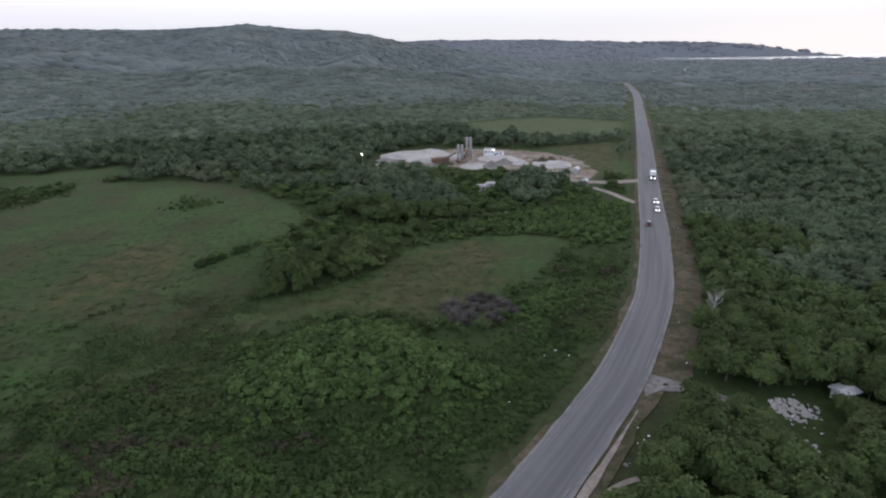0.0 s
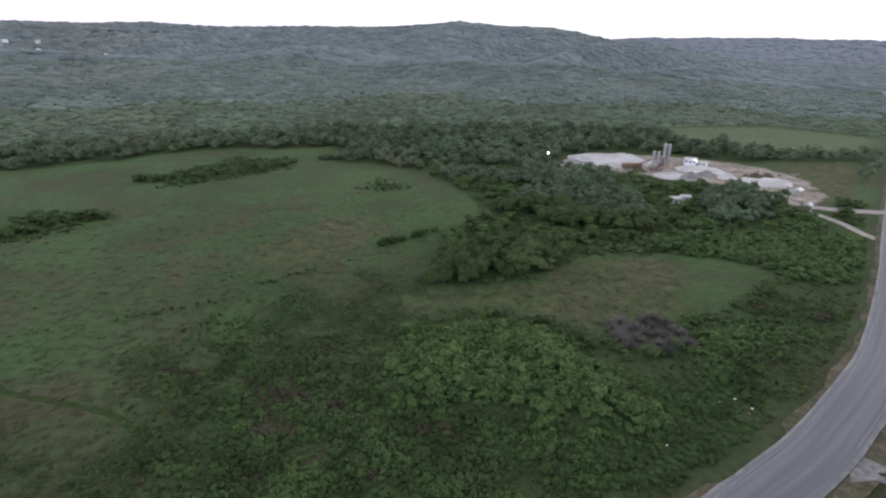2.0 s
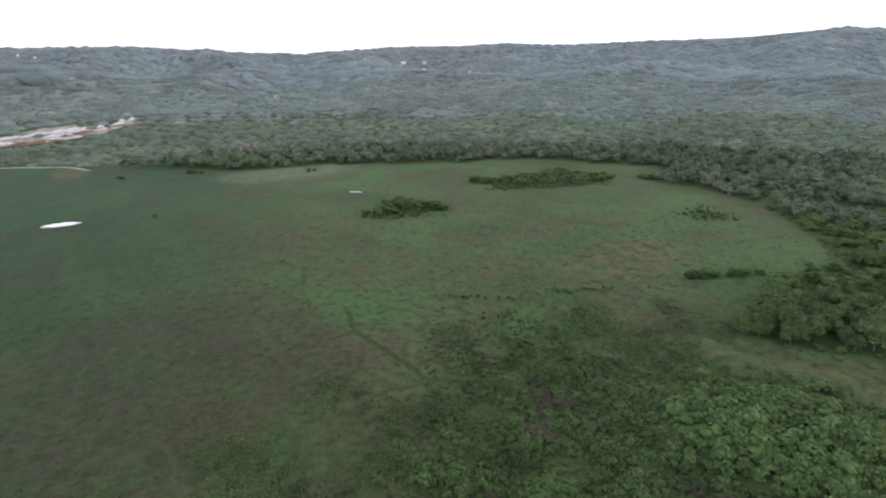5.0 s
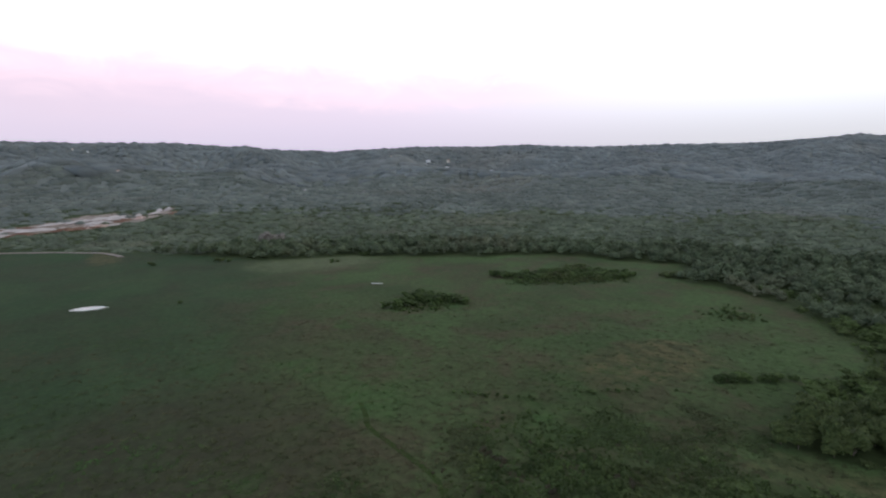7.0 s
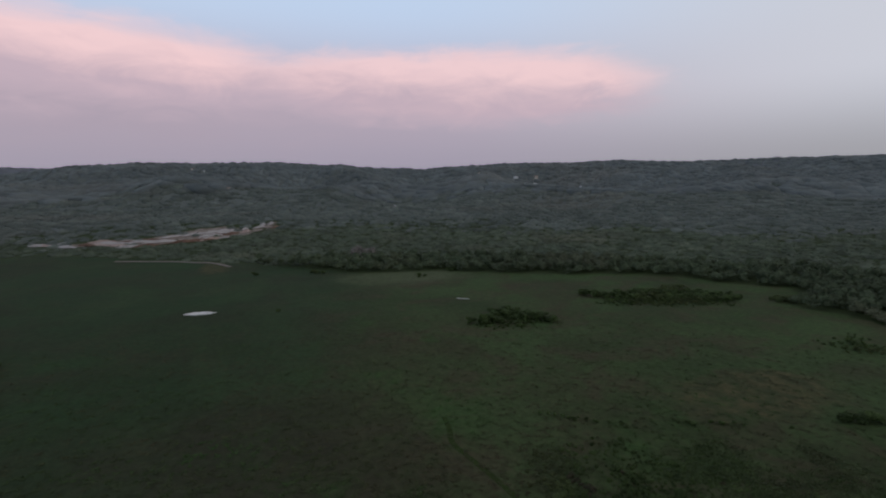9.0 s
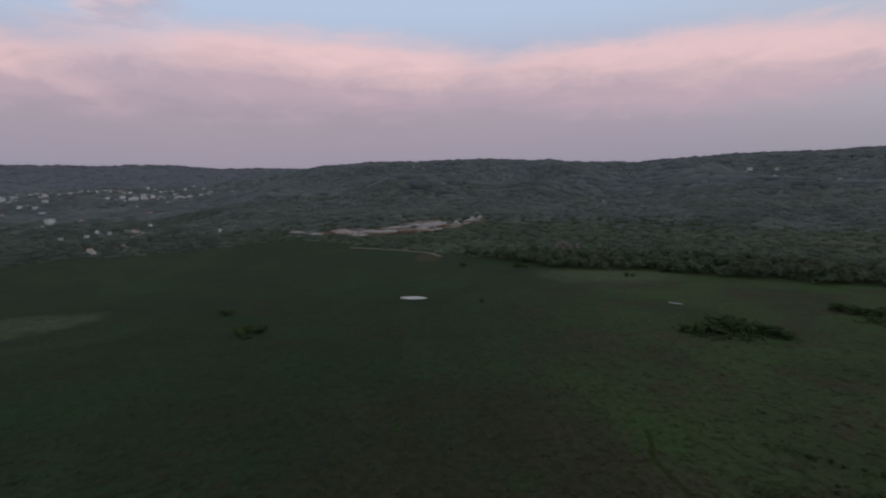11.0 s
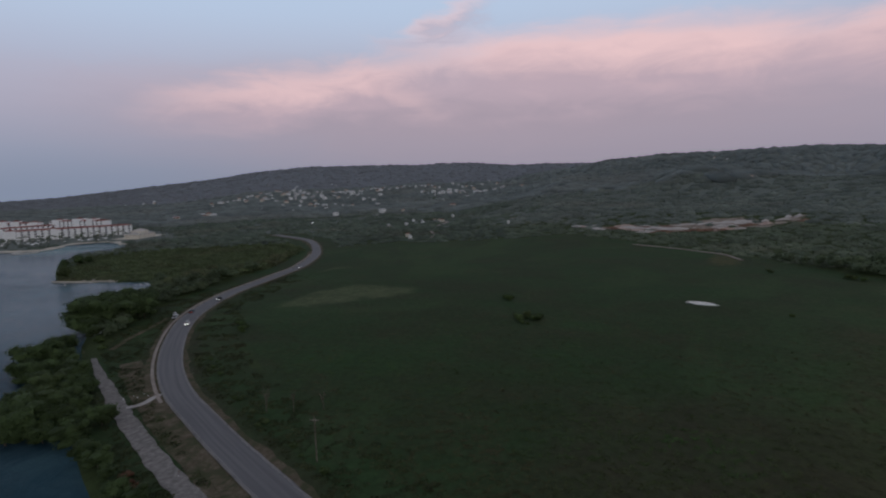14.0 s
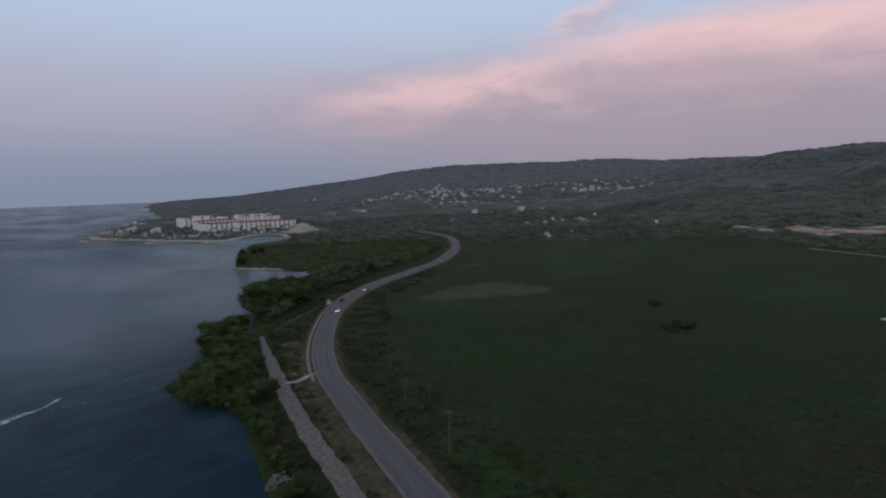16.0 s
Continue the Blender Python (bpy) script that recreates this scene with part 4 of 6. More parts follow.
def wooded(p, margin=0.0):
    """Where trees grow: on land, off the road, the fields, the yard and the clearings."""
    x, y = p[:, 0], p[:, 1]
    ok = inside(LAND, x, y) > 4 + margin
    for poly, m_ in ((FIELD, 2), (OLIVE, 1), (THICKET, 0), (BRUSH, 0), (YARD, 2), (MEADOW, 4), (FALLOW, 1), (SPIT, -4), (HOTEL_GROUND, 0)):
        ok &= inside(poly, x, y) < -m_ - margin
    ok &= (inside(QUARRY, x, y) < -4 - margin) | (np.sin(x * 12.7 + y * 7.3) > 0.93)
    ok &= beside(road_coarse, x, y) > 11.5 + margin
    ok &= (beside(road_coarse, x, y) > 24 + margin) | (y > 10)
    ok &= beside([tuple(q) for q in east_track[::3]], x, y) > 3.5 + margin
    ok &= beside([(34, 80), (44, 78), (52, 73)], x, y) > 4.8
    ok &= beside([(90, 241), (63, 240), (40, 275)], x, y) > 6
    ok &= beside([(76, 205), (63, 236)], x, y) > 5
    for cx, cy, cr in CLEAR:
        ok &= np.hypot(x - cx, y - cy) > cr + margin
    return ok


# near trees: things of their own, a few kinds shared by many
def tree_kind(seed, radius, tall, leaf_n, leaf_size, lobes_n, leaf_mat, trunk_mat, low=0.3, limbs=5):
    rs = np.random.RandomState(seed)
    v, f = crown(rs, radius, tall, lobes_n, leaf_n, leaf_size, ICO1, low)
    me = mesh_from("crown", v, f, leaf_mat)
    bm = bmesh.new()
    def limb(p0, p1, r0, r1, sides=6):
        p0, p1 = Vector(p0), Vector(p1)
        q = (p1 - p0).to_track_quat("Z", "Y").to_matrix().to_4x4()
        m_ = Matrix.Translation((p0 + p1) / 2) @ q
        bmesh.ops.create_cone(bm, cap_ends=True, segments=sides, radius1=r0, radius2=r1, depth=(p1 - p0).length, matrix=m_)
    fork = tall * max(low, 0.22)
    limb((0, 0, -0.4), (0.1, 0.05, fork), 0.05 * tall * 0.55, 0.032 * tall * 0.55)
    for i in range(limbs):
        a = 6.28 * i / limbs + rs.uniform(-0.4, 0.4)
        limb((0.1, 0.05, fork * 0.95), (radius * 0.6 * math.cos(a), radius * 0.6 * math.sin(a), tall * rs.uniform(0.5, 0.75)), 0.02 * tall * 0.55, 0.006 * tall, 5)
    tm = bpy.data.meshes.new("trunk")
    bm.to_mesh(tm)
    bm.free()
    tm.materials.append(trunk_mat)
    return me, tm


def plant_tree(kind, name, x, y, size, turn, label, category, group="", z=None):
    crown_ob, trunk_me = kind
    top = new(name)
    top.location = (x, y, (float(height(x, y)) if z is None else z))
    top.rotation_euler = (0, 0, turn)
    top.scale = (size, size, size)
    for nm, me in (("trunk", trunk_me), ("crown", crown_ob.data)):
        o = new(nm, me)
        o.parent = top
    return tagged(top, label, category, group)


KINDS = [tree_kind(s, r, t, 1100, 0.33, n + 2, leaf_wood, bark, lo) for s, r, t, n, lo in
         ((1, 2.3, 4.4, 6, 0.2), (2, 2.7, 5.0, 7, 0.25), (3, 2.0, 5.2, 5, 0.25), (4, 3.0, 4.6, 7, 0.2))]
MANGROVE = [tree_kind(s, r, t, 1500, 0.38, n + 3, leaf_mangrove, bark, lo, 7) for s, r, t, n, lo in
            ((11, 4.6, 7.0, 12, 0.10), (12, 5.4, 7.6, 14, 0.08), (13, 3.8, 6.2, 10, 0.10))]
PALE = [tree_kind(21, 3.4, 8.5, 320, 0.5, 6, leaf_pale, pale_bark, 0.3)]

p = spread(18, 150, 40, 190, 3.9, 21)
p = p[wooded(p) & (bearing(p) > -58) & (np.hypot(p[:, 0], p[:, 1]) > 48)]
p = p[np.argsort(np.hypot(p[:, 0], p[:, 1]))]
near_trees, rest_trees = p[:200], p[200:]
for i, (x, y) in enumerate(near_trees):
    plant_tree(KINDS[i % 4], "tree", x, y, RS.uniform(0.72, 1.45), RS.uniform(0, 6.28), "low broad-leaved coastal tree in dense green woodland", "tree", "roadside woodland")
TALL = [[(-53, 117), (-42, 121), (-33, 126), (-23, 137), (-15, 152), (-16, 163), (-29, 164), (-44, 153), (-52, 140)],
        [(-52, 188), (-36, 192), (-13, 182), (7, 184), (9, 212), (-6, 244), (-27, 238), (-45, 220)], [(24, 220), (29, 204), (47, 214), (56, 248), (45, 262), (28, 246)],
        [(-75, 139), (-69, 146), (-62, 163), (-67, 165), (-78, 144)], [(53, 175), (60, 172), (67, 190), (60, 194)]]


def tall_stand(x, y):
    """Where the belt's tall dark trees stand close; elsewhere it is low brush."""
    d = np.max([inside(q, x, y) for q in TALL], 0) + 2.5 * ripple(x, y, 15, 12)
    back = (y > 236 + 8 * ripple(x, y, 30, 4)) & (x < -10) & (ripple(x, y, 26, 11) > -0.25)
    return (d > 0) | back | (ripple(x, y, 23, 13) > 0.92)


p = spread(-80, 84, 112, 268, 3.9, 22)
belt = p[wooded(p, -0.5) & (bearing(p) > -24)]
belt = belt[np.argsort(belt[:, 1])]
# tall dark trees stand along the marsh and before the plant, light green shrubs between them
tall_ = tall_stand(belt[:, 0], belt[:, 1])
SHRUB = [tree_kind(s, 2.6, 3.2, 420, 0.36, 8, leaf_shrub, bark, 0.02, 4) for s in (86, 87, 88)]
dark_, light_ = belt[tall_], belt[~tall_]
for i, (x, y) in enumerate(dark_[:120]):
    plant_tree(KINDS[(i * 3) % 4], "tree", x, y, RS.uniform(0.65, 1.15) * (1.5 if RS.uniform() < 0.2 else 1.0), RS.uniform(0, 6.28), "dark green tree in the belt beside the marsh", "tree", "tree belt")
light_ = light_[RS.uniform(size=len(light_)) < 0.3]
for i, (x, y) in enumerate(light_[:160]):
    plant_tree(SHRUB[i % 3], "shrub", x, y, RS.uniform(0.65, 1.25), RS.uniform(0, 6.28), "light green shrub between the dark trees of the belt", "shrub", "belt shrubs")
rest_trees = np.concatenate([rest_trees, dark_[120:], light_[160:]])

T_MID = [crown(np.random.RandomState(30 + i), 2.7, 4.2, 3, 80, 0.58, DOME, 0.1) for i in range(6)]
T_LOW = []
for i in range(6):
    rs = np.random.RandomState(40 + i)
    bodies = [(0, 0, -0.3, 4.2, 2.3), (1.6, 0.6, -0.2, 2.4, 2.2)]
    (v, f), (v2, f2) = core(rs, bodies[:1], DOME, 0.14), leaves(rs, bodies, 18, 0.9)
    T_LOW.append((np.concatenate([v, v2]), np.concatenate([f, f2 + len(v)])))
T_FAR = [core(np.random.RandomState(50 + i), [(0, 0, 0.1, 7.5, 4.2)], DOME, 0.32) for i in range(5)]

p = fan(70, 215, -60, 165, 2.5, 23)
p = np.concatenate([p, fan(205, 430, -60, 165, 4.3, 32)])
p = p[wooded(p)]
d_near = np.min([np.hypot(p[:, 0, None] - q[None, :, 0], p[:, 1, None] - q[None, :, 1]).min(1) for q in (near_trees, belt)], 0)
p = np.concatenate([p[d_near > 3.2], rest_trees])
s_ = RS.uniform(0.75, 1.3, len(p)) * (0.95 + 0.75 * smooth(np.hypot(p[:, 0], p[:, 1]), 150, 430))
low_ = (bearing(p) > -24) & (p[:, 0] > -120) & (p[:, 0] < 88) & (p[:, 1] < 275) & ~tall_stand(p[:, 0], p[:, 1])
T_BRUSH = [crown(np.random.RandomState(36 + i), 1.0, 1.2, 3, 70, 0.33, DOME, 0.0) for i in range(4)]
q = spread(-125, 88, 100, 275, 2.0, 36)
q = q[wooded(q, -1.5) & (bearing(q) > -24) & ~tall_stand(q[:, 0], q[:, 1]) & (ripple(q[:, 0], q[:, 1], 19, 15) + RS.uniform(-0.6, 0.6, len(q)) > -0.35)]
q_size = RS.uniform(0.6, 1.15, len(q)) * (1.15 + 0.5 * ripple(q[:, 0], q[:, 1], 27, 16)) * (0.55 + 0.45 * smooth(-inside(FIELD, q[:, 0], q[:, 1]), 0, 14))
scatter("brush", T_BRUSH, q, q_size, leaf_shrub, "low green brush between the dark trees of the belt", "shrubs", 0.1)
scatter("brush", T_BRUSH, p[low_][::2], s_[low_][::2] * 1.7, leaf_shrub, "light green brush among the dark trees of the belt", "shrubs", 0.1)
p, s_ = p[~low_], s_[~low_]
# past about 185 m woodland leaves take the haze-paled edge colour
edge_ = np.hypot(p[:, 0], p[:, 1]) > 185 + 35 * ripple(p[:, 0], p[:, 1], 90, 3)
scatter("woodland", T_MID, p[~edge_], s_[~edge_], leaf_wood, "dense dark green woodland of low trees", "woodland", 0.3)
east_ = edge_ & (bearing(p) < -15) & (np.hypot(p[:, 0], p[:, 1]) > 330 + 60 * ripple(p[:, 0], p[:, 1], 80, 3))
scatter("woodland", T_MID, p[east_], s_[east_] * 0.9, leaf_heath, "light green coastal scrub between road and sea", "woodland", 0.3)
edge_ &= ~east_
scatter("woodland", T_MID, p[edge_], s_[edge_], leaf_edge_haze, "dense green woodland beyond the marsh, paled for haze", "woodland", 0.3)
p = np.concatenate([fan(420, 1200, -48, 165, 6.3, 24), fan(1150, 2500, -48, 165, 11.5, 25)])
p = p[wooded(p)]
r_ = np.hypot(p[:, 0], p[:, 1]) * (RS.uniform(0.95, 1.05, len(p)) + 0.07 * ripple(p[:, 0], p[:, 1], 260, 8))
# distance bands, each with more haze in its leaf colour
for lo_, hi_, src_, mat_, label_ in ((0, 620, T_LOW, leaf_plain_haze, "dense dark green woodland of low trees"), (620, 1050, T_LOW, leaf_far_haze, "dense woodland on the plain and the first slopes, paled for haze"),
                                     (1050, 9999, T_FAR, leaf_hill_haze, "smooth woods on distant hills, coloured grey-green for haze")):
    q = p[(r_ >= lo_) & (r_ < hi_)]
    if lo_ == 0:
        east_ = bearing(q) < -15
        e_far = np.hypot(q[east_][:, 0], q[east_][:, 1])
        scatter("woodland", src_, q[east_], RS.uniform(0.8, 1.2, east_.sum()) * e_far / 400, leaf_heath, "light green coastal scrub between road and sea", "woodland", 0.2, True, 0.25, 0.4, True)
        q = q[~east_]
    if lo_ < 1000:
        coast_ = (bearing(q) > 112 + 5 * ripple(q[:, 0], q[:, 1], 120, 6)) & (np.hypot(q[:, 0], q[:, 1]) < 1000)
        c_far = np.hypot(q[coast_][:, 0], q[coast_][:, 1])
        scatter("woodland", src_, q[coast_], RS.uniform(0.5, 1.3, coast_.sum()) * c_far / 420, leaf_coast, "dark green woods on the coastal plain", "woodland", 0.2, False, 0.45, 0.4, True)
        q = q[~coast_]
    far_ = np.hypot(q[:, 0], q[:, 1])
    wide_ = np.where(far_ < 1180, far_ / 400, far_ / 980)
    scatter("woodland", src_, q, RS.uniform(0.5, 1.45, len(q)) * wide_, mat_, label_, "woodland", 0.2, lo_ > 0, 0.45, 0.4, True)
# farthest ridge: leaves carry the strongest blue-grey haze colour
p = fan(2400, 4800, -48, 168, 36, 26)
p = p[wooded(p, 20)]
scatter("woodland", T_FAR, p, RS.uniform(1.2, 2.2, len(p)) * np.hypot(p[:, 0], p[:, 1]) / 2000, leaf_ridge_haze, "woods on the farthest ridge, coloured blue-grey for haze", "woodland", 2, True, 0.15, 0.6, True)

# thicket on the landward side of the road: a high mound, low tangled brush round it, thinning into the marsh
BRIGHT = [(14, 106), (16, 118), (30, 128), (36, 122), (28, 108), (18, 95)]
SKIRT = [(-92, 72), (-84, 82), (-66, 92), (-50, 99), (-36, 107), (-12, 109), (-3, 101), (6, 99), (14, 109), (15, 120), (31, 141), (41, 153), (58, 153), (54, 128), (40, 97), (24, 73), (10, 56), (-10, 33), (-26, 8), (-48, 10), (-64, 34), (-78, 50)]
T_SHRUB = [crown(np.random.RandomState(60 + i), 1.0, 1.3, 3, 96, 0.31, DOME, 0.0) for i in range(6)]
T_SPRIG = []
for i in range(6):
    rs = np.random.RandomState(160 + i)
    bodies = [(0, 0, 0.25, 0.62, 0.5), (rs.uniform(-0.5, 0.5), rs.uniform(-0.5, 0.5), 0.3, 0.5, 0.55)]
    (v, f), (v2, f2) = core(rs, bodies[:1], DOME, 0.2), leaves(rs, bodies, 52, 0.30)
    T_SPRIG.append((np.concatenate([v, v2]), np.concatenate([f, f2 + len(v)])))
p = spread(-62, 58, 8, 156, 1.6, 27)
dm = np.maximum(inside(MOUND, p[:, 0], p[:, 1]), inside(BRIGHT, p[:, 0], p[:, 1])) + 2.2 * ripple(p[:, 0], p[:, 1], 13, 8)
dead_spot = np.hypot((p[:, 0] - 6) / 8.5, (p[:, 1] - 110) / 8.5)
ok = (dm > -1) & (beside(road_coarse, p[:, 0], p[:, 1]) > 8.2) & (dead_spot > 1)
p, dm = p[ok], dm[ok]
rise = 0.55 + 1.0 * smooth(dm, 0, 10) + 0.35 * ripple(p[:, 0], p[:, 1], 11, 5)
scatter("thicket", T_SHRUB, p, np.clip(rise, 0.4, 2.4) * RS.uniform(0.8, 1.3, len(p)), leaf_thicket, "bright green dense shrub thicket on a mound", "shrubs", 0.1, even=0.35)
p = spread(-105, 60, 4, 158, 1.15, 38)
dt = inside(SKIRT, p[:, 0], p[:, 1]) + 6.0 * ripple(p[:, 0], p[:, 1], 24, 8) + 2.0 * ripple(p[:, 0], p[:, 1], 7, 18)
dm = np.maximum(inside(MOUND, p[:, 0], p[:, 1]), inside(BRIGHT, p[:, 0], p[:, 1]))
dead_spot = np.hypot((p[:, 0] - 6) / 8.5, (p[:, 1] - 110) / 8.5) + 0.6 * (RS.uniform(size=len(p)) < 0.3)
ok = (dt > -5) & (dm < 2) & (beside(road_coarse, p[:, 0], p[:, 1]) > 7.4) & (dead_spot > 1) & (inside(OLIVE, p[:, 0], p[:, 1]) < 1.5)
ok &= RS.uniform(size=len(p)) < 0.35 + 0.65 * smooth(dt, -4, 12)
p, dt = p[ok], dt[ok]
size_ = RS.uniform(0.55, 1.25, len(p)) * (0.45 + 0.55 * smooth(dt, -4, 18)) * (1.0 + 0.42 * ripple(p[:, 0], p[:, 1], 15, 25)) + 0.45 * (RS.uniform(size=len(p)) < 0.05)
worn_ = ripple(p[:, 0], p[:, 1], 12, 28) + 0.9 * np.exp(-(((p[:, 0] + 56) / 9) ** 2 + ((p[:, 1] - 60) / 8) ** 2)) + RS.uniform(-0.35, 0.35, len(p)) > 0.78
scatter("thicket", T_SPRIG, p[~worn_], np.clip(size_, 0.25, 2.0)[~worn_], leaf_low, "low tangled green brush round the thicket", "shrubs", 0.08, even=0.35)
scatter("thicket", T_SPRIG, p[worn_], np.clip(size_ * 0.85, 0.25, 1.4)[worn_], leaf_worn, "dry brown brush among the green thicket", "shrubs", 0.08, even=0.35)
p = spread(0, 82, 150, 210, 2.1, 33)
ok = (inside(BRUSH, p[:, 0], p[:, 1]) + 2 * ripple(p[:, 0], p[:, 1], 14, 2) > 0) & (beside(road_coarse, p[:, 0], p[:, 1]) > 8.5) & (inside(OLIVE, p[:, 0], p[:, 1]) < 0)
p = p[ok]
scatter("thicket", T_SHRUB, p, RS.uniform(0.9, 2.0, len(p)), leaf_thicket, "green brush between belt and road", "shrubs", 0.1)
# weeds between thicket and marsh
p = spread(-125, -20, 0, 120, 1.15, 28)
lush = ripple(p[:, 0], p[:, 1], 34, 6) + 1.3 * smooth(p[:, 0], -115, -58)
ok = (inside(FIELD, p[:, 0], p[:, 1]) > -3) & (inside(SKIRT, p[:, 0], p[:, 1]) < 4) & (lush + RS.uniform(-0.3, 0.3, len(p)) > 0.66)
ok &= beside(road_coarse, p[:, 0], p[:, 1]) > 8
p, lush = p[ok], lush[ok]
T_WEED = [leaves(np.random.RandomState(65 + i), [(0, 0, 0.05, 1.2, 0.40), (0.5, 0.3, 0.05, 1.0, 0.3), (-0.5, 0.2, 0.05, 1.0, 0.34)], 46, 0.42) for i in range(7)]
scatter("weeds", T_WEED, p, RS.uniform(0.35, 0.8, len(p)) * (0.6 + 0.55 * smooth(lush, 0.62, 1.3)), leaf_weeds, "low green weeds at the marsh edge", "weeds", 0.12)
p = spread(-260, -10, -270, 10, 1.6, 34)
ok = (beside(road_coarse, p[:, 0], p[:, 1]) > 7.5) & (beside(road_coarse, p[:, 0], p[:, 1]) < 25) & (inside(LAND, p[:, 0], p[:, 1]) > 4)
ok &= (beside([tuple(q) for q in east_track[::3]], p[:, 0], p[:, 1]) > 2.6) & (ripple(p[:, 0], p[:, 1], 22, 7) + RS.uniform(-0.5, 0.5, len(p)) > -0.1)
p = p[ok]
scatter("weeds", T_WEED, p, RS.uniform(0.4, 0.95, len(p)), leaf_scrub, "rough olive weeds along the coast road", "weeds", 0.12)
# marsh grass in low tussocks, dense near the road and thinner beyond
T_TUFT = []
for i in range(6):
    rs = np.random.RandomState(70 + i)
    n_ = 14
    a, q = rs.uniform(0, 6.28, n_), rs.uniform(0, 1.0, n_)
    foot = np.stack([q * np.cos(a), q * np.sin(a), np.zeros(n_)], 1)
    lean = np.stack([rs.normal(scale=0.75, size=n_), rs.normal(scale=0.75, size=n_), rs.uniform(0.12, 0.32, n_)], 1)
    wide = np.stack([-lean[:, 1], lean[:, 0], np.zeros(n_)], 1)
    wide *= (0.22 / np.linalg.norm(wide, axis=1))[:, None]
    T_TUFT.append((np.stack([foot - wide, foot + wide, foot + lean], 1).reshape(-1, 3), np.arange(n_ * 3).reshape(-1, 3)))
p = fan(60, 240, -5, 150, 1.15, 29)
f_in = np.maximum(inside(FIELD, p[:, 0], p[:, 1]), inside(OLIVE, p[:, 0], p[:, 1]))
p = p[(f_in > 0)]
scatter("reeds", T_TUFT, p, RS.uniform(0.5, 1.1, len(p)), ground_mat, "marsh grass and reeds in green and brown tufts", "reeds", 0.03)


p = spread(-235, -85, 90, 262, 2.3, 52)
isle = np.max([inside(q, p[:, 0], p[:, 1]) for q in ([(-221, 184), (-226, 212), (-228, 250), (-188, 250), (-174, 230), (-190, 194), (-202, 174)], [(-198, 100), (-212, 118), (-206, 133), (-187, 135), (-185, 116), (-187, 102)],
                                                    [(-120, 205), (-119, 228), (-96, 216), (-106, 203)])], 0) + 4.0 * ripple(p[:, 0], p[:, 1], 17, 9)
ok = (isle > 0) & (RS.uniform(size=len(p)) < 0.8)
p, isle = p[ok], isle[ok]
scatter("brush", T_BRUSH, p, RS.uniform(0.5, 1.2, len(p)) * (0.6 + 0.7 * smooth(isle, 0, 8)), leaf_low, "low green brush on islands in the marsh", "shrubs", 0.1)


def clump(name, spots, label, mat=None, kinds=None, gap=3.0, seed=1, size=(0.5, 0.9)):
    """An island of bushes: shrubs set close, each a thing."""
    rs = np.random.RandomState(seed)
    for cx, cy, rx, ry, turn in spots:
        for x, y in spread(-rx, rx, -ry, ry, gap, seed):
            e = (x / rx) ** 2 + (y / ry) ** 2
            if e > 1 + rs.uniform(-0.55, 0.25):
                continue
            px, py = cx + x * math.cos(turn) - y * math.sin(turn), cy + x * math.sin(turn) + y * math.cos(turn)
            plant_tree(kinds[rs.randint(len(kinds))], name, px, py, rs.uniform(*size) * (1.05 - 0.3 * max(e, 0)), rs.uniform(0, 6.28), label, "bush", "bush islands in the marsh")


VERGE_BUSH = [tree_kind(s, 3.0, 2.6, 360, 0.42, 7, leaf_weeds, bark, 0.02, 4) for s in (84, 85)]
BUSH = [tree_kind(s, 3.0, 3.6, 420, 0.42, 9, leaf_low, bark, 0.02, 4) for s in (81, 82, 83)]
clump("bush", [(-210, 205, 22, 13, 1.06), (-192, 232, 20, 11, 1.2), (-222, 186, 12, 5, 0.9), (-206, 122, 14, 9, 1.0), (-196, 128, 13, 5, 0.7), (-199, 104, 10, 4, 1.2)], "dark green bush on an island in the marsh", kinds=BUSH, gap=4.4, seed=3, size=(0.55, 1.05))
clump("bush", [(-150, 280, 16, 6, 0.3), (-120, 268, 12, 6, 0.2), (-168, 262, 9, 4, 0.5)], "dark bush in a hedge line across the marsh", kinds=BUSH, gap=3.4, seed=4, size=(0.5, 0.9))
clump("bush", [(-70, 152, 13, 2.6, 1.05)], "dark bush in a hedge line across the marsh", kinds=BUSH, gap=2.6, seed=14, size=(0.45, 0.85))
clump("bush", [(-104, 82, 15, 1.4, 0.8), (-90, 106, 14, 1.2, 1.1), (-80, 124, 11, 1.0, 1.0)], "low dark bush beside a creek in the marsh", kinds=BUSH, gap=2.2, seed=15, size=(0.14, 0.3))
clump("bush", [(-212, -76, 9, 7, 0.4), (-245, -100, 5, 4, 0), (-150, -185, 10, 3, 0.9)], "dark bush standing alone in the marsh", kinds=BUSH, gap=3.8, seed=5, size=(0.35, 0.75))
clump("bush", [(-322, 122, 6, 3, 0.5), (-335, 152, 8, 3, 0.9), (-365, 60, 7, 4, 0.7), (-375, 20, 7, 3, 0.5), (-262, 25, 5, 2, 0.4)], "small bush near the far side of the marsh", kinds=BUSH, gap=4.0, seed=6, size=(0.4, 0.8))
clump("bush", [(-92, -112, 14, 2.4, 1.1), (-111, -152, 14, 2.6, 1.0), (-80, -78, 12, 1.6, 1.2)], "low olive bush in the grass beside the road", kinds=VERGE_BUSH, gap=3.6, seed=7, size=(0.2, 0.5))
rs = np.random.RandomState(91)
T_TWIG = []
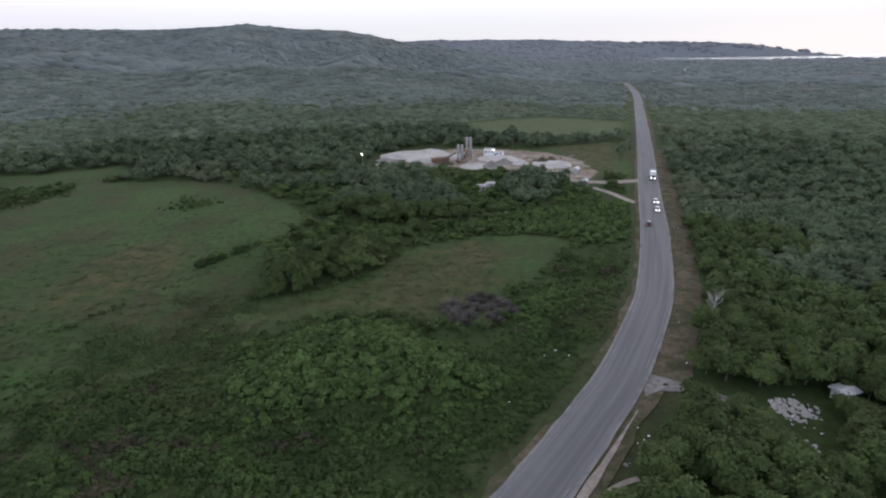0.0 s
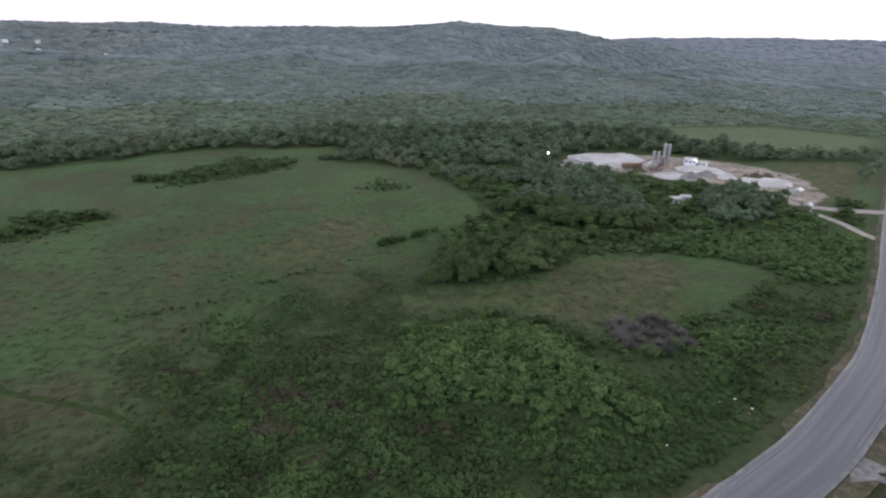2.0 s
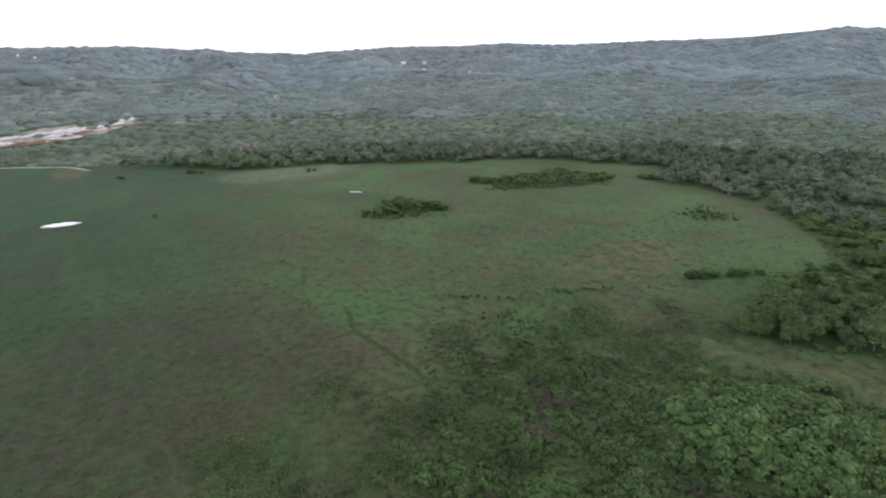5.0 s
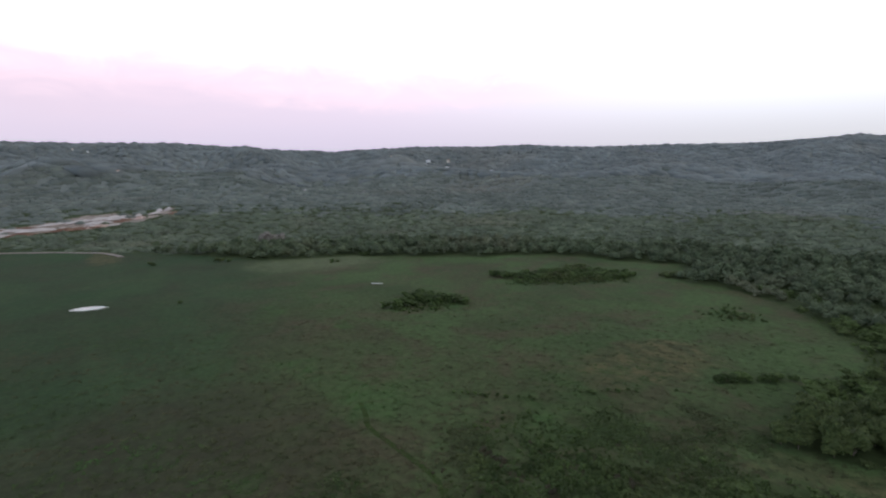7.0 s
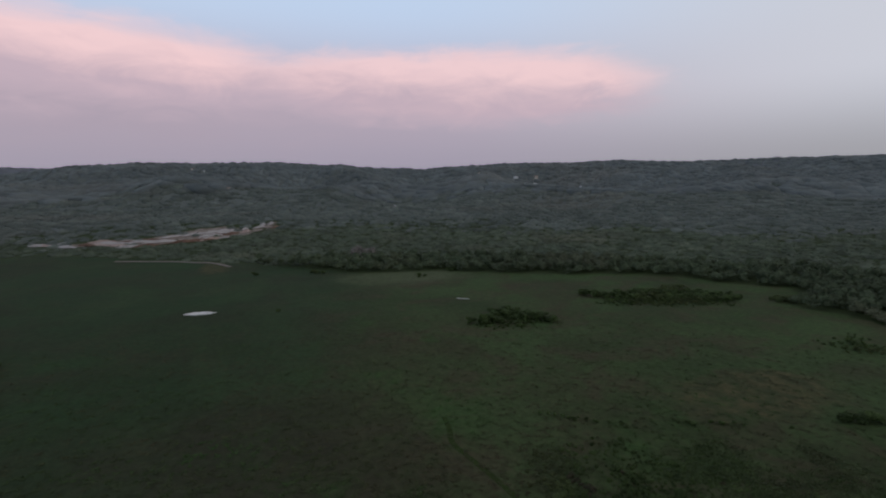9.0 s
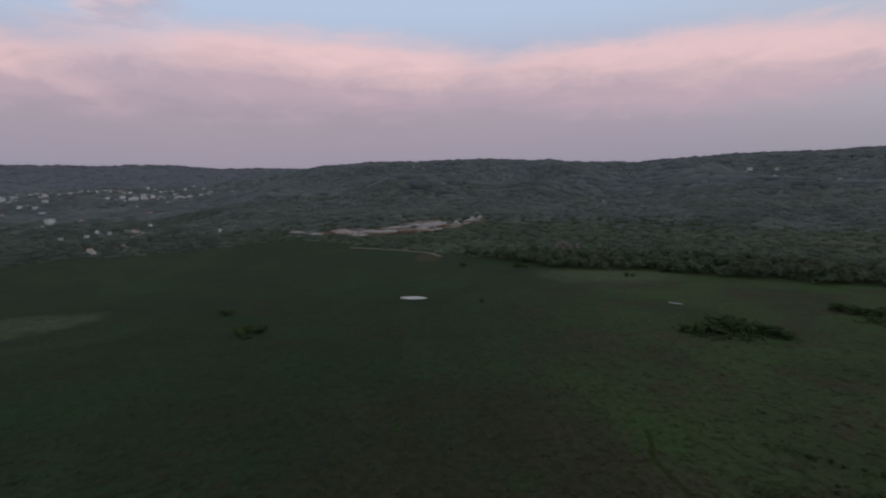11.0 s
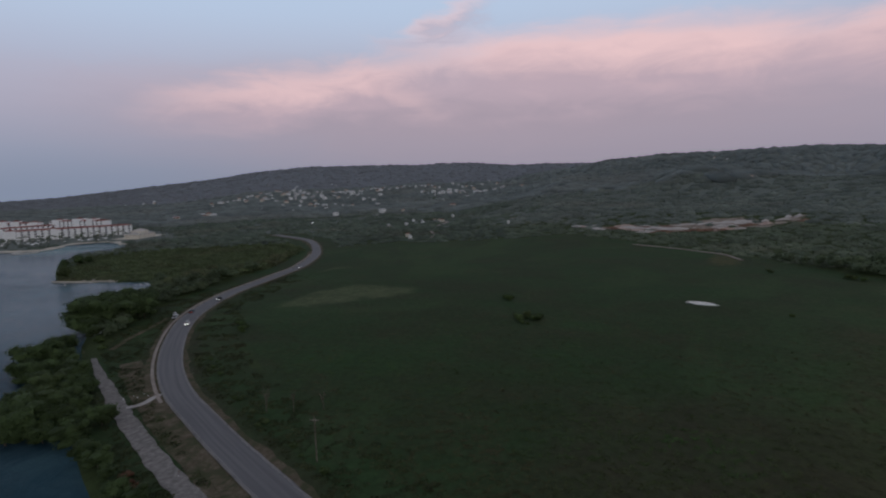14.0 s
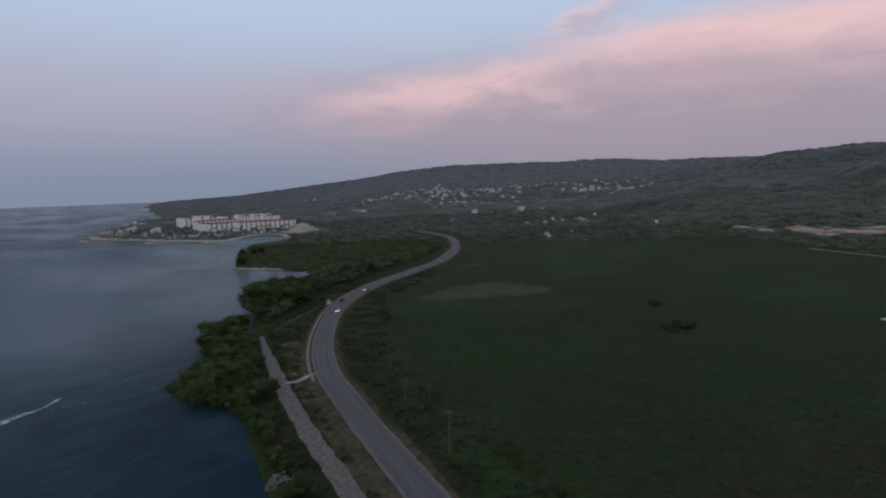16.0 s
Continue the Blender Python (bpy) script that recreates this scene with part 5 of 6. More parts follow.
for i in range(3):
    n_ = 170
    d = rs.normal(size=(n_, 3))
    d[:, 2] = np.abs(d[:, 2]) + 0.2
    d /= np.linalg.norm(d, axis=1)[:, None]
    w_ = np.cross(d, rs.normal(size=(n_, 3))) * 0.05
    q = rs.uniform(0.1, 0.5, (n_, 1))
    v = np.stack([d * q - w_, d * q + w_, d * (q + rs.uniform(0.8, 1.5, (n_, 1)))], 1).reshape(-1, 3) * (2.2, 2.2, 1.7)
    T_TWIG.append((v, np.arange(n_ * 3).reshape(-1, 3)))
for i, (v, f) in enumerate(T_TWIG):
    T_TWIG[i] = mesh_from("twigs", v, f, leaf_dead)
twig_meshes = [o.data for o in T_TWIG]
for o in T_TWIG:
    bpy.data.objects.remove(o)
for x, y in spread(-2, 14, 103, 119, 3.1, 92):
    if math.hypot((x - 6) / 8.2, (y - 111) / 8.2) < 1:
        o = new("dead_bush", twig_meshes[RS.randint(3)])
        o.matrix_world = pose(x, y, float(height(x, y)), 0, 0, RS.uniform(0, 360)) @ Matrix.Scale(RS.uniform(0.6, 0.95), 4)
        tagged(o, "leafless grey dead bush with tangled twigs", "bush", "dead bushes")
# mangroves along the shore and in the shallows
for i, (x, y, s_) in enumerate([(-52, -153, 1.15), (-58, -160, 1.1), (-63, -151, 1.0), (-60, -168, 0.95), (-68, -161, 0.95), (-57, -146, 0.8), (-67, -174, 0.85), (-74, -182, 0.9),
                                (-77, -206, 0.95), (-84, -215, 1.15), (-78, -197, 0.9), (-90, -207, 1.0), (-94, -224, 0.95), (-85, -193, 0.85), (-102, -229, 0.85), (-78, -170, 0.8),
                                (-122, -250, 1.1), (-130, -257, 1.25), (-137, -250, 1.15), (-128, -243, 1.0), (-140, -262, 1.1), (-146, -254, 1.0), (-134, -268, 1.0), (-148, -268, 0.95),
                                (-114, -240, 0.7), (-60, -139, 0.7), (-64, -146, 0.75), (-57, -126, 0.6), (-56, -119, 0.5), (-54, -111, 0.5), (-51, -103, 0.5), (-52, -98, 0.4), (-70, -156, 0.8), (-76, -168, 0.8), (-83, -186, 0.8), (-112, -230, 0.7), (-142, -244, 0.9),
                                (-49, -88, 0.45), (-44, -78, 0.45), (-68, -140, 0.7), (-74, -152, 0.65), (-80, -165, 0.6), (-85, -178, 0.55), (-92, -188, 0.55)]):
    if beside([tuple(q) for q in east_track[::3]], x, y) < 4.5 or beside(road_coarse, x, y) < 12:
        continue
    plant_tree(MANGROVE[i % 3], "mangrove", x, y, s_ * (1.75 if y < -235 else 1.15), RS.uniform(0, 6.28), "dark dense mangrove standing at the water's edge", "mangrove tree", "mangroves", z=max(float(height(x, y)), -0.6))
p = spread(-420, -160, -545, -285, 4.0, 31)
ds = inside(SPIT, p[:, 0], p[:, 1])
ok = (ds > 1) & (inside(LAND, p[:, 0], p[:, 1]) > 3) & (beside(road_coarse, p[:, 0], p[:, 1]) > 11)
p, ds = p[ok], ds[ok]
edge_near = beside([(-190, -300), (-272, -300), (-340, -340)], p[:, 0], p[:, 1])
tall_ = (edge_near < 26) | ((ds < 9) & (p[:, 0] < -215)) | (ripple(p[:, 0], p[:, 1], 45, 12) > 0.55)
scatter("scrub", T_MID, p[tall_], RS.uniform(0.45, 1.1, tall_.sum()) * (0.7 + 0.4 * (edge_near[tall_] < 20)), leaf_spit, "low mangrove scrub on the spit", "scrub", 0.2)
p = spread(-420, -160, -545, -285, 3.2, 35)
p = p[(inside(SPIT, p[:, 0], p[:, 1]) > 1.5) & (inside(LAND, p[:, 0], p[:, 1]) > 3) & (beside(road_coarse, p[:, 0], p[:, 1]) > 9)]
scatter("scrub", T_WEED, p, RS.uniform(0.8, 1.9, len(p)) * (1.15 + 0.5 * ripple(p[:, 0], p[:, 1], 32, 6)), leaf_spit, "low olive scrub and grass covering the spit", "scrub", 0.1)
PINE = [tree_kind(95, 3.4, 8.6, 800, 0.42, 10, leaf_mangrove, bark, 0.12)]
for x, y in ((-197, -462), (-201, -470), (-206, -482), (-212, -468), (-205, -455), (-218, -490), (-226, -474), (-236, -480), (-199, -448), (-222, -505), (-184, -408), (-190, -420), (-232, -520)):
    if float(inside(LAND, x, y)) < 4:
        continue
    plant_tree(PINE[0], "shore_tree", x, y, RS.uniform(0.8, 1.2), RS.uniform(0, 6.28), "tall feathery tree on the spit", "tree", "spit trees")


# ---- things: helpers ----
def part(name, bm, material, parent=None, label=""):
    """Links a bmesh as one mesh object under a thing or a part."""
    me = bpy.data.meshes.new(name)
    bm.to_mesh(me)
    bm.free()
    me.materials.append(material)
    o = new(name, me)
    if parent is not None:
        o.parent = parent
    return tagged(o, label)


def box(sx, sy, sz, x=0, y=0, z=0, bevel=0.0, taper=1.0, bm=None, turn=0.0):
    """A box standing on z, with softened edges and, if asked, a narrower top."""
    bm = bm or bmesh.new()
    m_ = pose(x, y, z + sz / 2, 0, 0, turn) @ Matrix.Diagonal((sx, sy, sz, 1))
    vs = bmesh.ops.create_cube(bm, size=1, matrix=m_)["verts"]
    if taper != 1.0:
        mid = Vector((x, y, 0))
        for v in vs:
            if v.co.z > z + sz / 2:
                v.co.x, v.co.y = mid.x + (v.co.x - mid.x) * taper, mid.y + (v.co.y - mid.y) * taper
    if bevel:
        es = list({e for v in vs for e in v.link_edges})
        bmesh.ops.bevel(bm, geom=es, offset=bevel, segments=1, affect="EDGES")
    return bm


def rod(p0, p1, r0, r1=None, sides=8, bm=None):
    bm = bm or bmesh.new()
    p0, p1 = Vector(p0), Vector(p1)
    q = (p1 - p0).to_track_quat("Z", "Y").to_matrix().to_4x4()
    bmesh.ops.create_cone(bm, cap_ends=True, segments=sides, radius1=r0, radius2=r0 if r1 is None else r1, depth=(p1 - p0).length, matrix=Matrix.Translation((p0 + p1) / 2) @ q)
    return bm


def gable(sx, sy, rise, z, over=0.4, hip=0.0, thick=0.18):
    """A pitched roof with eaves and thickness; hip pulls the ridge's ends in."""
    bm = bmesh.new()
    a, b = sx / 2 + over, sy / 2 + over
    low = [bm.verts.new(q) for q in ((-a, -b, z), (a, -b, z), (a, b, z), (-a, b, z))]
    eave = [bm.verts.new((v.co.x, v.co.y, z + thick)) for v in low]
    r = [bm.verts.new((-a + hip, 0, z + rise)), bm.verts.new((a - hip, 0, z + rise))]
    bm.faces.new(low[::-1])
    for i in range(4):
        bm.faces.new((low[i], low[(i + 1) % 4], eave[(i + 1) % 4], eave[i]))
    bm.faces.new((eave[0], eave[1], r[1], r[0]))
    bm.faces.new((eave[2], eave[3], r[0], r[1]))
    bm.faces.new((eave[1], eave[2], r[1]))
    bm.faces.new((eave[3], eave[0], r[0]))
    return bm


def thing(name, x, y, label, category, group="", turn=0.0, z=None):
    o = new(name)
    o.matrix_world = pose(x, y, float(height(x, y)) if z is None else z, 0, 0, turn)
    return tagged(o, label, category, group)


def heap(bm, x, y, r, h, seed, rings=7, sides=18, z=0.0, flat=0.0):
    """An uneven mound."""
    rs = np.random.RandomState(seed)
    rows = []
    for i in range(rings + 1):
        u = i / rings
        q = r * u
        zz = h * (1 - max(u - flat, 0) / (1 - flat)) ** 1.15
        rows.append([bm.verts.new((x + q * (1 + rs.uniform(-0.13, 0.13)) * math.cos(6.283 * j / sides), y + q * (1 + rs.uniform(-0.13, 0.13)) * math.sin(6.283 * j / sides),
                                   z + zz * (1 + rs.uniform(-0.12, 0.12)) - (0.5 if i == rings else 0))) for j in range(sides)] if i else [bm.verts.new((x, y, z + h))])
    for i in range(rings):
        for j in range(sides):
            j2 = (j + 1) % sides
            if i == 0:
                bm.faces.new((rows[0][0], rows[1][j], rows[1][j2]))
            else:
                bm.faces.new((rows[i][j], rows[i + 1][j], rows[i + 1][j2], rows[i][j2]))
    return bm


# ---- batching plant beside the road ----
def silo(x, y, r, tall, turn):
    s = thing("silo", x, y, "tall pale grey steel cement silo at the plant", "silo", "cement silos", turn)
    part("shell", rod((0, 0, tall * 0.28), (0, 0, tall * 0.96), r, r, 20), steel, s)
    part("cone", rod((0, 0, tall * 0.12), (0, 0, tall * 0.28), r * 0.2, r, 20), steel, s)
    part("cap", rod((0, 0, tall * 0.96), (0, 0, tall), r * 1.02, r * 0.55, 20), concrete, s)
    for i in range(4):
        a = math.pi / 4 + i * math.pi / 2
        part("leg", rod((r * 0.9 * math.cos(a), r * 0.9 * math.sin(a), -0.3), (r * 0.9 * math.cos(a), r * 0.9 * math.sin(a), tall * 0.34), 0.1), rust, s)
    part("band", rod((0, 0, tall * 0.62), (0, 0, tall * 0.635), r * 1.04, r * 1.04, 20), rust, s)
    bm = bmesh.new()
    for sgn in (-0.2, 0.2):
        rod((r + 0.12, sgn, 0), (r + 0.12, sgn, tall * 0.97), 0.04, bm=bm, sides=5)
    part("ladder", bm, rust, s)
    return s


for x, y, r, tall in ((6.2, 291, 0.78, 10.8), (8.4, 292.2, 0.78, 10.4), (11.6, 302, 0.8, 13.3), (13.7, 303, 0.8, 13.0)):
    silo(x, y, r, tall, 20)
mixer = thing("mixing_tower", 9.5, 296, "dark rusted steel mixing tower between silos", "mixing tower")
for sx in (-1.6, 1.6):
    for sy in (-1.4, 1.4):
        part("post", box(0.25, 0.25, 6.4, sx, sy, -0.3), rust, mixer)
part("deck", box(4.0, 3.4, 0.25, 0, 0, 3.2), rust, mixer)
part("drum", rod((-1.1, 0, 4.4), (1.1, 0, 4.4), 0.95, 0.95, 14), steel, mixer)
part("hopper", rod((0, 0, 1.3), (0, 0, 3.2), 0.35, 1.3, 12), rust, mixer)
part("roof", gable(4.2, 3.6, 0.8, 6.1), rust, mixer)
belt_ = thing("conveyor", 2, 292, "inclined dark steel conveyor feeding the plant", "conveyor", turn=14)
bm = bmesh.new()
rod((-9, 0, 0.6), (3.2, 0, 5.6), 0.14, bm=bm), rod((-9, 1.0, 0.6), (3.2, 1.0, 5.6), 0.14, bm=bm)
for i in range(10):
    u = i / 9
    rod((-9 + 12.2 * u, 0, 0.6 + 5 * u), (-9 + 12.2 * min(u + 0.08, 1), 1.0, 0.6 + 5 * min(u + 0.08, 1)), 0.07, bm=bm, sides=5)
part("truss", bm, rust, belt_)
bm = box(13.2, 0.9, 0.1)
bmesh.ops.transform(bm, matrix=pose(-2.9, 0.5, 3.3, 0, -22.3, 0), verts=bm.verts)
part("rubber_belt", bm, rubber, belt_)
for q in (-4.5, 0.5):
    part("leg", rod((q, 0.5, -0.3), (q, 0.5, 0.6 + 5 * (q + 9) / 12.2), 0.1), rust, belt_)
bins = thing("aggregate_bins", -7, 291, "rusty row of aggregate bins with sloped walls", "bins", turn=14)
for i in range(3):
    part("bin", box(3.0, 3.0, 2.4, i * 3.2, 0, 0.8, taper=1.35), rust, bins)
    part("stand", box(2.2, 2.2, 1.0, i * 3.2, 0, -0.2), steel, bins)

office = thing("site_office", 28, 314, "small white flat-roofed site office with lit lamp", "building", turn=-8)
part("wall", box(6.2, 5, 4.2, -2.2, 0, -0.3, 0.05), white_wall, office)
part("wall", box(5.6, 4.4, 2.7, 3.7, -0.3, -0.3, 0.05), white_wall, office)
part("roof", box(6.7, 5.5, 0.22, -2.2, 0, 3.92, 0.04), concrete, office)
part("roof", box(6.0, 4.9, 0.2, 3.7, -0.3, 2.42, 0.04), concrete, office)
for x in (-4.2, -2.2, -0.2, 2.6, 4.6):
    part("window", box(1.0, 0.08, 0.9, x, -2.54 if x < 1 else -2.54, 1.2 if x > 1 else 2.2), window_dark, office)
part("door", box(0.9, 0.08, 2.0, 1.3, -2.54, -0.1), rust, office)
part("lamp", box(0.45, 0.3, 0.3, 0.4, -2.75, 3.6, 0.04), lamp_lit, office, "bright white flood lamp")


def lamp_post(x, y, tall, label, lit=True, heads=1, turn=0):
    o = thing("lamp_post", x, y, label, "lamp post", "", turn)
    part("pole", rod((0, 0, -0.5), (0, 0, tall), 0.11, 0.07), steel, o)
    part("base", rod((0, 0, -0.4), (0, 0, 0.3), 0.3, 0.22), concrete, o)
    for i in range(heads):
        q = (i - (heads - 1) / 2) * 1.6
        part("arm", rod((0, 0, tall - 0.2), (q, -0.7, tall), 0.04), steel, o)
        part("lamp_head", box(0.6, 0.4, 0.3, q, -0.8, tall - 0.2, 0.05), lamp_lit, o, "bright white lit lamp")
    return o


lamp_post(-48, 291, 6.5, "thin grey lamp post with a lit white lamp", turn=-10)
lamp_post(-436, -412, 20.5, "tall floodlight mast with two lit lamps", heads=2, turn=-45)


def utility_pole(x, y, tall, turn, label="weathered wooden utility pole with crossarm"):
    o = thing("utility_pole", x, y, label, "utility pole", "utility poles", turn)
    part("pole", rod((0, 0, -0.8), (0, 0, tall), 0.16, 0.11, 10), bark, o)
    part("crossarm", box(2.0, 0.12, 0.14, 0, 0.12, tall - 0.9), bark, o)
    for q in (-0.85, -0.3, 0.3, 0.85):
        part("insulator", rod((q, 0.12, tall - 0.76), (q, 0.12, tall - 0.5), 0.05, 0.04, 6), concrete, o)
    return o


for x, y, tall, turn in ((89, 298, 10, 20), (43, 340, 9.5, 10), (-79.5, -76.5, 10.5, -60), (128, 318, 9, 18), (160, 420, 9, 18), (198, 535, 9, 18), (70, 150, 8, 18)):
    utility_pole(x, y, tall, turn)

# stockpiles
for i, (x, y, r, h, m_, fl, lab) in enumerate(((-24, 314, 19, 2.2, gravel, 0.45, "broad flat stockpile of pale crushed stone"), (-10, 322, 12, 2.6, gravel, 0.3, "pale crushed stone stockpile"),
                                               (24, 280, 6.5, 3.6, dark_gravel, 0.0, "steep grey cone of gravel"), (41, 287, 5, 3.0, gravel, 0.0, "white cone of sand in the yard"), (32, 290, 6, 2.4, dark_gravel, 0.1, "grey gravel heap in the yard"),
                                               (54, 292, 5, 2.6, dirt_mat, 0.1, "brown heap of loose earth"), (60, 296, 4, 2.2, dirt_mat, 0.1, "brown heap of loose earth"), (-29, 296, 5, 1.4, dark_gravel, 0.2, "low grey gravel heap"), (-36, 300, 7, 1.8, dark_gravel, 0.3, "low grey gravel heap"), (-14, 300, 8, 1.2, gravel, 0.5, "broad flat stockpile of pale crushed stone"), (3, 312, 9, 0.9, gravel, 0.6, "thin spread of pale crushed stone"), (30, 302, 13, 0.6, gravel, 0.7, "thin spread of pale crushed stone"), (16, 283, 10, 0.6, gravel, 0.7, "thin spread of pale crushed stone"), (58, 284, 12, 0.6, gravel, 0.7, "thin spread of pale crushed stone"), (0, 290, 4, 2.2, dirt_mat, 0.1, "brown heap of loose earth"))):
    o = thing("stockpile", x, y, lab, "stockpile", "stockpiles", 37 * i)
    part("mound", heap(bmesh.new(), 0, 0, r, h, 100 + i, flat=fl), m_, o)
for i, (x, y, w_, l_, turn, m_) in enumerate(((15, 229, 4, 2.4, 15, concrete), (19.5, 234, 3.4, 2.2, 5, concrete), (-30, 280, 6, 2.6, 30, zinc_roof), (-26, 283, 3.5, 2.5, 10, white_wall), (63.5, 236, 3, 2.2, 40, zinc_roof), (66, 262, 3.4, 2.4, 60, zinc_roof))):
    o = thing("shed", x, y, "small shed with a pale corrugated roof", "shed", "sheds", turn)
    part("wall", box(w_, l_, 2.4, 0, 0, -0.2), concrete, o)
    part("roof", gable(w_, l_, 0.9, 2.2), m_, o)
    part("door", box(0.9, 0.07, 1.9, 0.6, -l_ / 2 - 0.03, -0.1), rust, o)


# scrap and old machine parts about the yard
rs = np.random.RandomState(62)
for i in range(34):
    x, y = ((58 + rs.normal() * 9, 303 + rs.normal() * 7), (4 + rs.normal() * 7, 294 + rs.normal() * 3), (-24 + rs.normal() * 8, 288 + rs.normal() * 3))[i % 3]
    o = thing("scrap", x, y, "rusted scrap metal and old machine part", "scrap", "yard scrap", rs.uniform(0, 360))
    part("frame", box(rs.uniform(0.8, 3.0), rs.uniform(0.5, 1.4), rs.uniform(0.4, 1.5), 0, 0, -0.1, 0.06, rs.uniform(0.6, 1.0)), (rust, rust, dark_roof, steel)[rs.randint(4)], o)
    part("beam", rod((-1.2, 0, 0.2), (rs.uniform(0.6, 1.6), rs.uniform(-0.8, 0.8), rs.uniform(0.5, 1.6)), 0.09, sides=6), rust, o)


# ---- vehicles ----
def wheel(parent, x, y, r, w_):
    t_ = part("wheel", rod((x, y - w_ / 2, r), (x, y + w_ / 2, r), r, r, 14), rubber, parent)
    bm = rod((x, y - w_ / 2 - 0.01, r), (x, y + w_ / 2 + 0.01, r), r * 0.58, r * 0.58, 10)
    part("rim", bm, car_silver, t_)


def car(x, y, turn, paint_, label, lights=True, z=0.42):
    """A saloon car; its nose points along its own x."""
    o = thing("car", x, y, label, "car", "cars on the road", turn, float(height(x, y)) + z)
    part("body", box(4.3, 1.72, 0.62, 0, 0, 0.28, 0.14, 0.96), paint_, o)
    part("cabin", box(2.35, 1.55, 0.58, -0.2, 0, 0.88, 0.08, 0.80), glass, o)
    part("roof", box(1.75, 1.28, 0.07, -0.2, 0, 1.43, 0.03), paint_, o)
    for q in (-1.3, 1.35):
        for s_ in (-0.78, 0.78):
            wheel(o, q, s_, 0.31, 0.2)
    for s_ in (-0.58, 0.58):
        part("headlight", box(0.1, 0.36, 0.17, 2.12, s_, 0.58, 0.02), headlight_lit if lights else car_silver, o, "lit white headlight" if lights else "")
        part("tail_light", box(0.08, 0.3, 0.16, -2.13, s_, 0.62, 0.02), tail_lit, o, "red tail light")
    for q, s_ in ((2.15, 0.3), (-2.15, 0.3)):
        part("bumper", box(0.16, 1.6, 0.2, q * 0.985, 0, s_, 0.04), rubber, o)
    return o


def along(x, y):
    """Bearing of the road nearest to a place, as a turn about z."""
    i = int(np.argmin(np.hypot(road_line[:, 0] - x, road_line[:, 1] - y)))
    d = road_line[max(i - 1, 0)] - road_line[min(i + 1, len(road_line) - 1)]
    return math.degrees(math.atan2(d[1], d[0])), road_line[i]


def on_road(x, y, lane):
    """A place in a lane: lane metres to the right of the way west."""
    a, c_ = along(x, y)
    s_ = (math.sin(radians(a)), -math.cos(radians(a)))
    return c_[0] + s_[0] * lane, c_[1] + s_[1] * lane, a


for x, y, lane, flip, m_, lab in ((82.5, 203, 1.9, 180, car_white, "white saloon car with lit headlights on the road"), (78.5, 191, 1.9, 180, car_white, "white hatchback with lit headlights on the road"),
                                  (70, 175, -1.9, 0, car_dark, "dark car driving along the coast road"), (-140, -211, -1.9, 0, car_white, "white car with lit headlights on the bend"),
                                  (-158, -228, 1.9, 180, car_dark, "dark car on the coast road"), (-283, -286, -1.9, 0, car_silver, "silver car far along the coast road"), (-180, -243, -1.9, 0, car_dark, "dark car on the coast road")):
    px_, py_, a = on_road(x, y, lane)
    car(px_, py_, a + flip, m_, lab)
car(-146.5, -227.5, 40, car_silver, "silver car parked on the gravel beside the road", False, 0.2)
car(-150, -232, 70, car_white, "white car parked on the gravel beside the road", False, 0.2)


def truck(x, y, turn, label, z=0.42):
    o = thing("truck", x, y, label, "truck", "", turn, float(height(x, y)) + z)
    part("chassis", box(8.0, 1.0, 0.3, -0.3, 0, 0.7), rust, o)
    cab = part("cab", box(1.9, 2.35, 2.1, 3.1, 0, 0.75, 0.1, 0.94), car_white, o)
    part("windscreen", box(0.08, 2.0, 0.8, 4.02, 0, 1.75, 0.02), glass, cab)
    part("cargo_box", box(5.6, 2.45, 2.6, -1.0, 0, 1.0, 0.05), car_white, o)
    for q in (-3.0, -1.8, 3.0):
        for s_ in (-1.0, 1.0):
            wheel(o, q, s_, 0.5, 0.3)
    for s_ in (-0.85, 0.85):
        part("headlight", box(0.1, 0.4, 0.25, 4.06, s_, 0.95, 0.03), headlight_lit, o, "lit white headlight")
    part("bumper", box(0.2, 2.3, 0.3, 4.0, 0, 0.5, 0.04), rubber, o)
    return o


px_, py_, a = on_road(96.5, 244, 1.9)
truck(px_, py_, a + 180, "white box truck with lit headlights on the road")


# ---- houses ----
def house_kind(w_, l_, floors, wall_m, roof_m, style):
    o = new("house")
    h_ = 3.0 * floors
    part("wall", box(w_, l_, h_ + 3.0, 0, 0, -3.0), wall_m, o)
    if style == "flat":
        part("roof", box(w_ + 0.5, l_ + 0.5, 0.3, 0, 0, h_, 0.05), roof_m, o)
        part("parapet", box(w_ * 0.4, l_ * 0.4, 1.6, w_ * 0.15, 0, h_ + 0.3), wall_m, o)
    else:
        part("roof", gable(w_, l_, 1.9, h_ - 0.05, 0.5, w_ * 0.3 if style == "hip" else 0.0), roof_m, o)
    for fl in range(floors):
        for sgn in (-1, 1):
            for q in (-0.3, 0.3):
                part("window", box(1.3, 0.1, 1.2, q * w_, sgn * (l_ / 2 + 0.02), 0.9 + 3 * fl), window_dark, o)
    part("door", box(1.0, 0.1, 2.1, 0, -l_ / 2 - 0.03, 0), rust, o)
    part("veranda", box(w_ * 0.7, 1.6, 0.25, 0, -l_ / 2 - 0.8, 2.5, 0.03), concrete, o)
    return o


